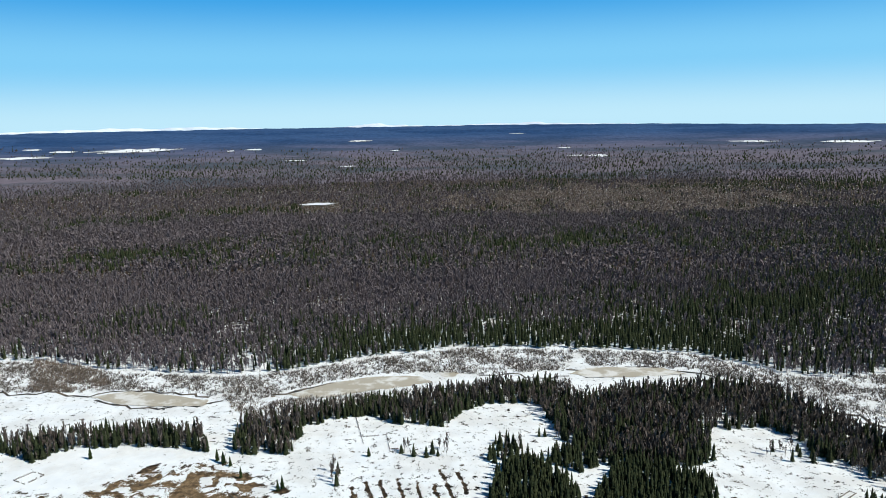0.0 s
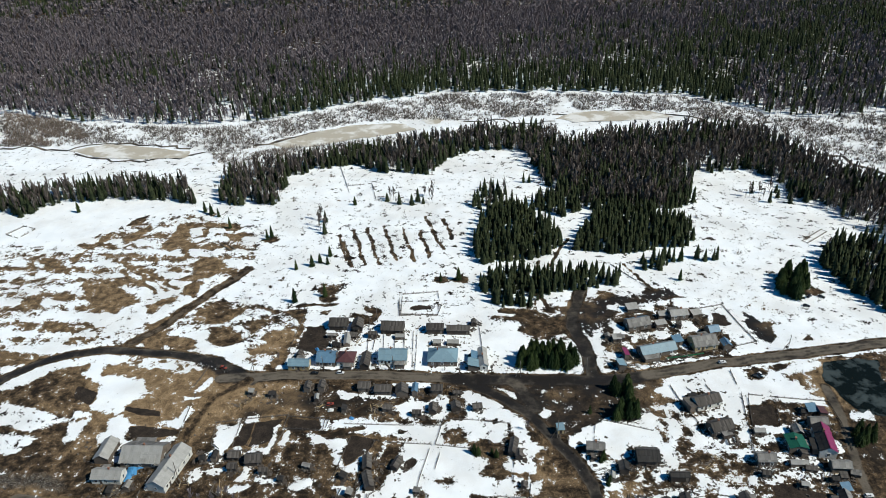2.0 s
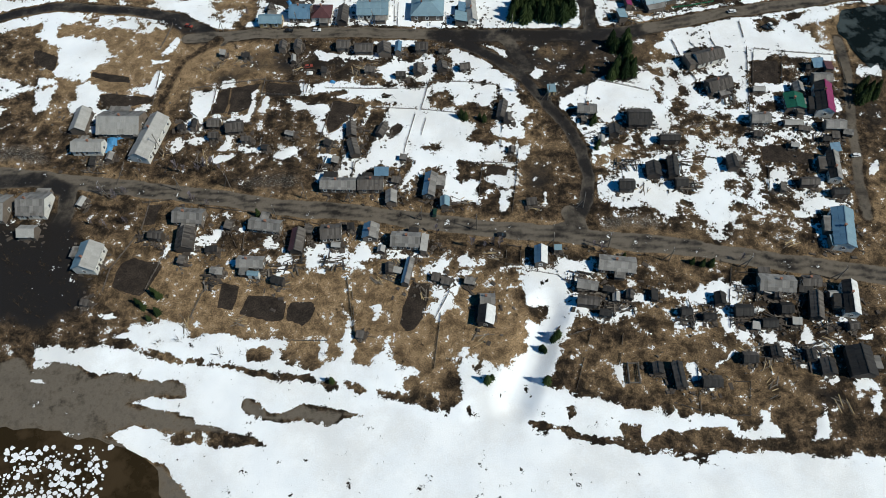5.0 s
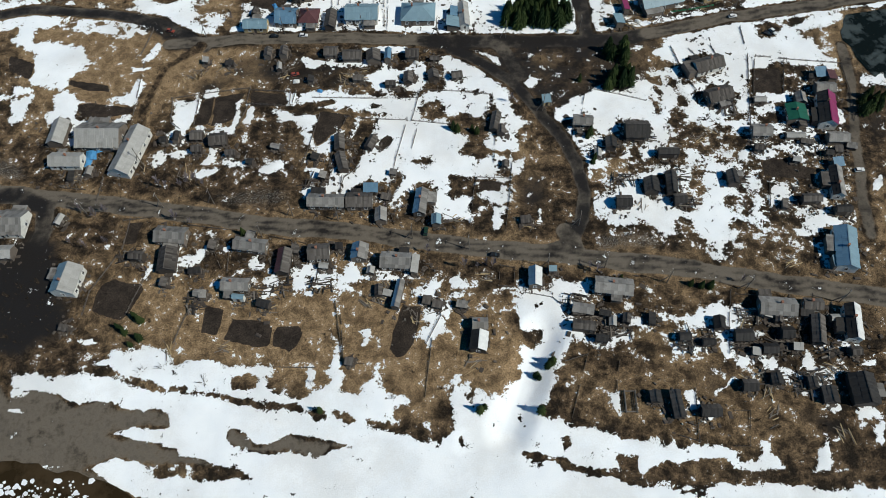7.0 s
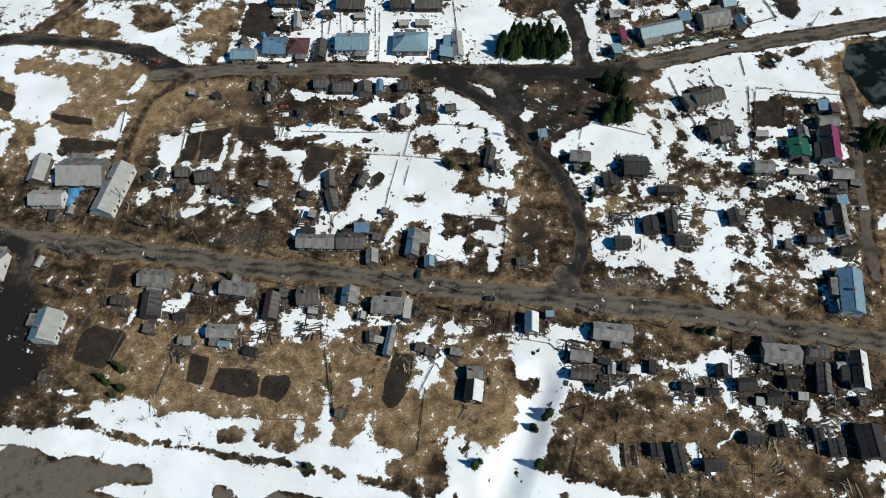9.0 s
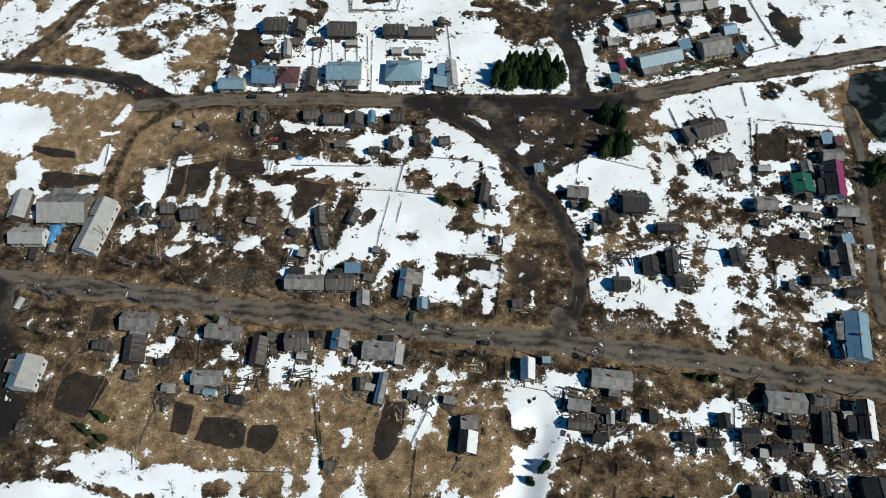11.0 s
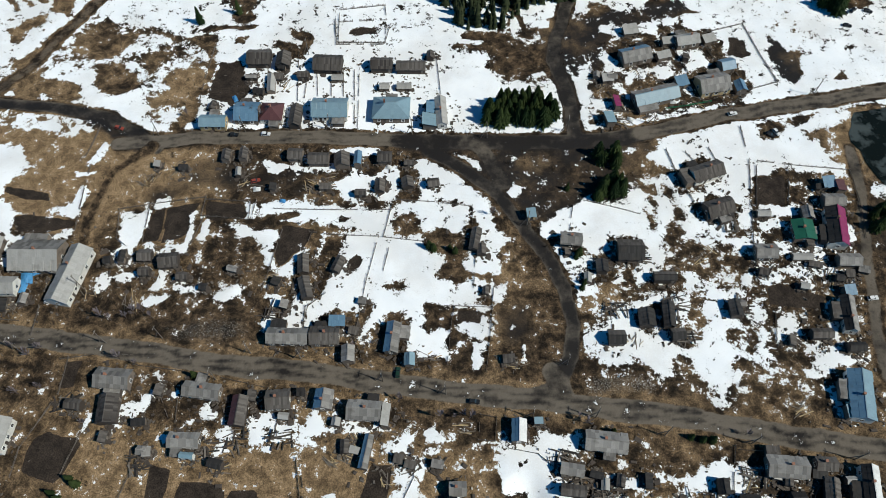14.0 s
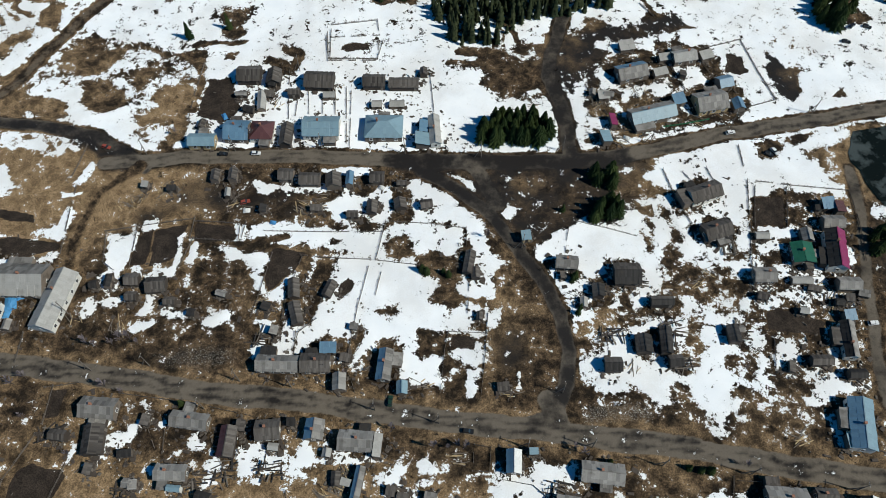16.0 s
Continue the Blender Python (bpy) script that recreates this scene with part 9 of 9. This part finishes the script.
for x, y in [(41.5, 251.7), (43.9, 245.0), (45.4, 239.7), (-82.1, 220.0), (-92.7, 214.4), (-89.2, 216.6), (62.4, 256.5), (63.9, 252.4), (65.1, 237.8), (69.6, 235.1), (76.8, 257.4), (96.7, 243.3), (-57.3, 213.4), (-29.8, 213.7), (-37.2, 210.5), (11.0, 130.9), (26.3, 148.4), (-9.4, 118.0), (-4.8, 120.9), (1.7, 150.7), (86.1, 114.5), (95.5, 115.8), (85.0, 181.1), (89.3, 185.1), (-19.0, 127.5), (-21.2, 125.2), (-45.6, 178.4), (-82.1, 185.5), (-88.5, 171.6), (-101.2, 173.8), (-124.9, 170.5), (129.9, 177.9), (121.7, 180.2), (123.6, 174.1), (61.8, 154.7), (104.4, 133.0), (86.1, 251.7), (-54.4, 122.0), (-35.5, 212.7), (-48.6, 256.0)]:
    plank_pile(x, y, 9, 1.3)
for x, y in [(89.0, 93.4), (88.4, 87.0), (7.0, 103.2), (-24.7, 121.7), (-18.0, 125.3), (107.0, 99.7), (105.0, 80.6), (84.0, 95.2), (-82.1, 108.3), (-65.4, 108.0)]:
    plank_pile(x, y, 9, 1.2)


def ruin(x, y, seed):
    """A fallen barn: dark beams and boards lying over one another, some still propped up."""
    rng = random.Random(seed)
    ob = new("fallen_barn")
    ob.matrix_world = pose(x, y, ground_z(x, y) + 0.1, 0, 0, rng.uniform(-15, 15))
    lx, ly = rng.uniform(2.2, 3.6), rng.uniform(1.6, 2.6)
    for k in range(20):
        bm = bmesh.new()
        along = 0 if k % 3 else 90
        m = pose(rng.uniform(-lx, lx), rng.uniform(-ly, ly), 0.1 + 0.07 * (k % 8), 0, rng.gauss(0, 7), along + rng.gauss(0, 14))
        add_box(bm, 0, 0, 0, rng.uniform(2.0, 5.0), rng.uniform(0.16, 0.5), rng.uniform(0.08, 0.2), m)
        part("beam" if k % 4 == 0 else "plank", bm, (WALLS["dark"], WALLS["dark"], M_FENCE, ROOFS["black"])[k % 4], ob)
    for sx in (-1, 1):
        box_part("post", sx * lx, rng.uniform(-ly, ly), 0, 0.2, 0.2, rng.uniform(0.9, 1.8), WALLS["dark"], ob)
    tagged(ob, "fallen barn of dark rotten beams and boards in a yard", "ruin", "fallen barns")


for k, (x, y) in enumerate([(39.1, 114.6), (43.7, 111.5), (49.3, 111.4), (36.6, 121.7), (67.9, 107.2), (72.3, 109.6), (101.7, 96.8), (98.0, 94.4), (87.3, 116.2), (84.5, 106.9), (-51.7, 137.5), (-51.7, 129.0), (66.8, 182.5), (56.2, 180.4), (-44.5, 166.2), (-77.2, 123.1), (76.2, 155.7), (93.2, 164.9), (-34.8, 173.7), (-59.0, 126.4), (127.7, 172.8), (94.6, 105.9), (107.4, 104.0), (-100.3, 140.6), (57.0, 164.7), (-38.9, 128.7), (90.1, 97.0), (75.4, 166.4)]):
    ruin(x, y, k)


def debris(places, per, low, high, seed):
    """Small scraps lying round the buildings."""
    rng, verts, faces = random.Random(seed), [], []
    for cx, cy, reach in places:
        for _ in range(per):
            a, d = rng.uniform(0, 6.283), reach * (0.75 + rng.expovariate(1.8))
            x, y = cx + d * math.cos(a), cy + d * math.sin(a)
            if ROAD[np.searchsorted(GYS, y), np.searchsorted(GXS, x)] > 0.3:
                continue
            sx, sy, sz, a = rng.uniform(low, high), rng.uniform(0.5 * low, 0.6 * high), rng.uniform(0.1, 0.55), rng.uniform(0, 3.14)
            z, b = ground_z(x, y), len(verts)
            c, s = math.cos(a), math.sin(a)
            top = [(u * rng.uniform(0.6, 1.0), v * rng.uniform(0.6, 1.0)) for u, v in ((-1, -1), (1, -1), (1, 1), (-1, 1))]
            for q, ring in ((0, ((-1, -1), (1, -1), (1, 1), (-1, 1))), (sz, top)):
                for u, v in ring:
                    verts.append((x + (u * sx * c - v * sy * s) / 2, y + (u * sx * s + v * sy * c) / 2, z + q))
            faces += [(b + 4, b + 5, b + 6, b + 7)] + [(b + k, b + (k + 1) % 4, b + 4 + (k + 1) % 4, b + 4 + k) for k in range(4)]
    return verts, faces


YARDS = [(o.location.x, o.location.y, max(c.dimensions.x for c in o.children if c.name.startswith("wall")) * 0.5) for o in scene.objects if o.parent is None and (o.name.startswith("shed") or o.name.startswith("house"))]
vs, fs = debris(YARDS, 30, 0.25, 1.2, 77)
tagged(mesh_object("yard_debris", vs, fs, M_FENCE), "scattered boards, boxes and scrap over the farmyards", "debris", kind="stuff")
vs, fs = debris(YARDS, 16, 0.4, 2.2, 78)
tagged(mesh_object("yard_lumber", vs, fs, WALLS["dark"]), "dark lumber and barrels lying round the sheds", "debris", kind="stuff")
vs, fs = debris(YARDS, 2, 0.25, 0.7, 79)
tagged(mesh_object("yard_scrap", vs, fs, WALLS["white"]), "pale scraps and sheets lying in the farmyards", "debris", kind="stuff")


def tarpaulin(x, y, sx, sy, material, label):
    """A crumpled sheet thrown over a heap."""
    rng = random.Random(int(x * 17))
    bm = bmesh.new()
    n = 9
    grid = [[bm.verts.new(((i / n - 0.5) * sx, (k / n - 0.5) * sy, 0.9 * math.sin(math.pi * i / n) * math.sin(math.pi * k / n) + rng.uniform(0.05, 0.3))) for k in range(n + 1)] for i in range(n + 1)]
    for i in range(n):
        for k in range(n):
            bm.faces.new((grid[i][k], grid[i + 1][k], grid[i + 1][k + 1], grid[i][k + 1]))
    me = bpy.data.meshes.new("tarpaulin")
    bm.to_mesh(me)
    bm.free()
    me.materials.append(material)
    ob = new("tarpaulin", me)
    ob.matrix_world = pose(x, y, ground_z(x, y), 0, 0, rng.uniform(-30, 30))
    tagged(ob, label, "tarpaulin")


M_TARP = weathered("blue_tarpaulin", (0.05, 0.20, 0.42), (0.08, 0.27, 0.5), 1.0, 0.6, stains=0.15)
for x, y, a, c in ((-121.7, 180.0, 3.5, 5.0), (-119.5, 182.3, 2.5, 3.0), (-121.9, 176.3, 2.0, 3.0), (-66.0, 249.8, 1.6, 3.0), (-45.3, 206.1, 2.0, 1.4)):
    tarpaulin(x, y, a, c, M_TARP, "crumpled bright blue tarpaulin over a heap in a yard")
for x, y in [(71.8, 236.3), (87.8, 243.6), (-11.0, 218.6), (-54.2, 210.9)]:
    tarpaulin(x, y, 2.4, 1.8, ROOFS["white"], "crumpled pale sheet lying over a heap of scrap")
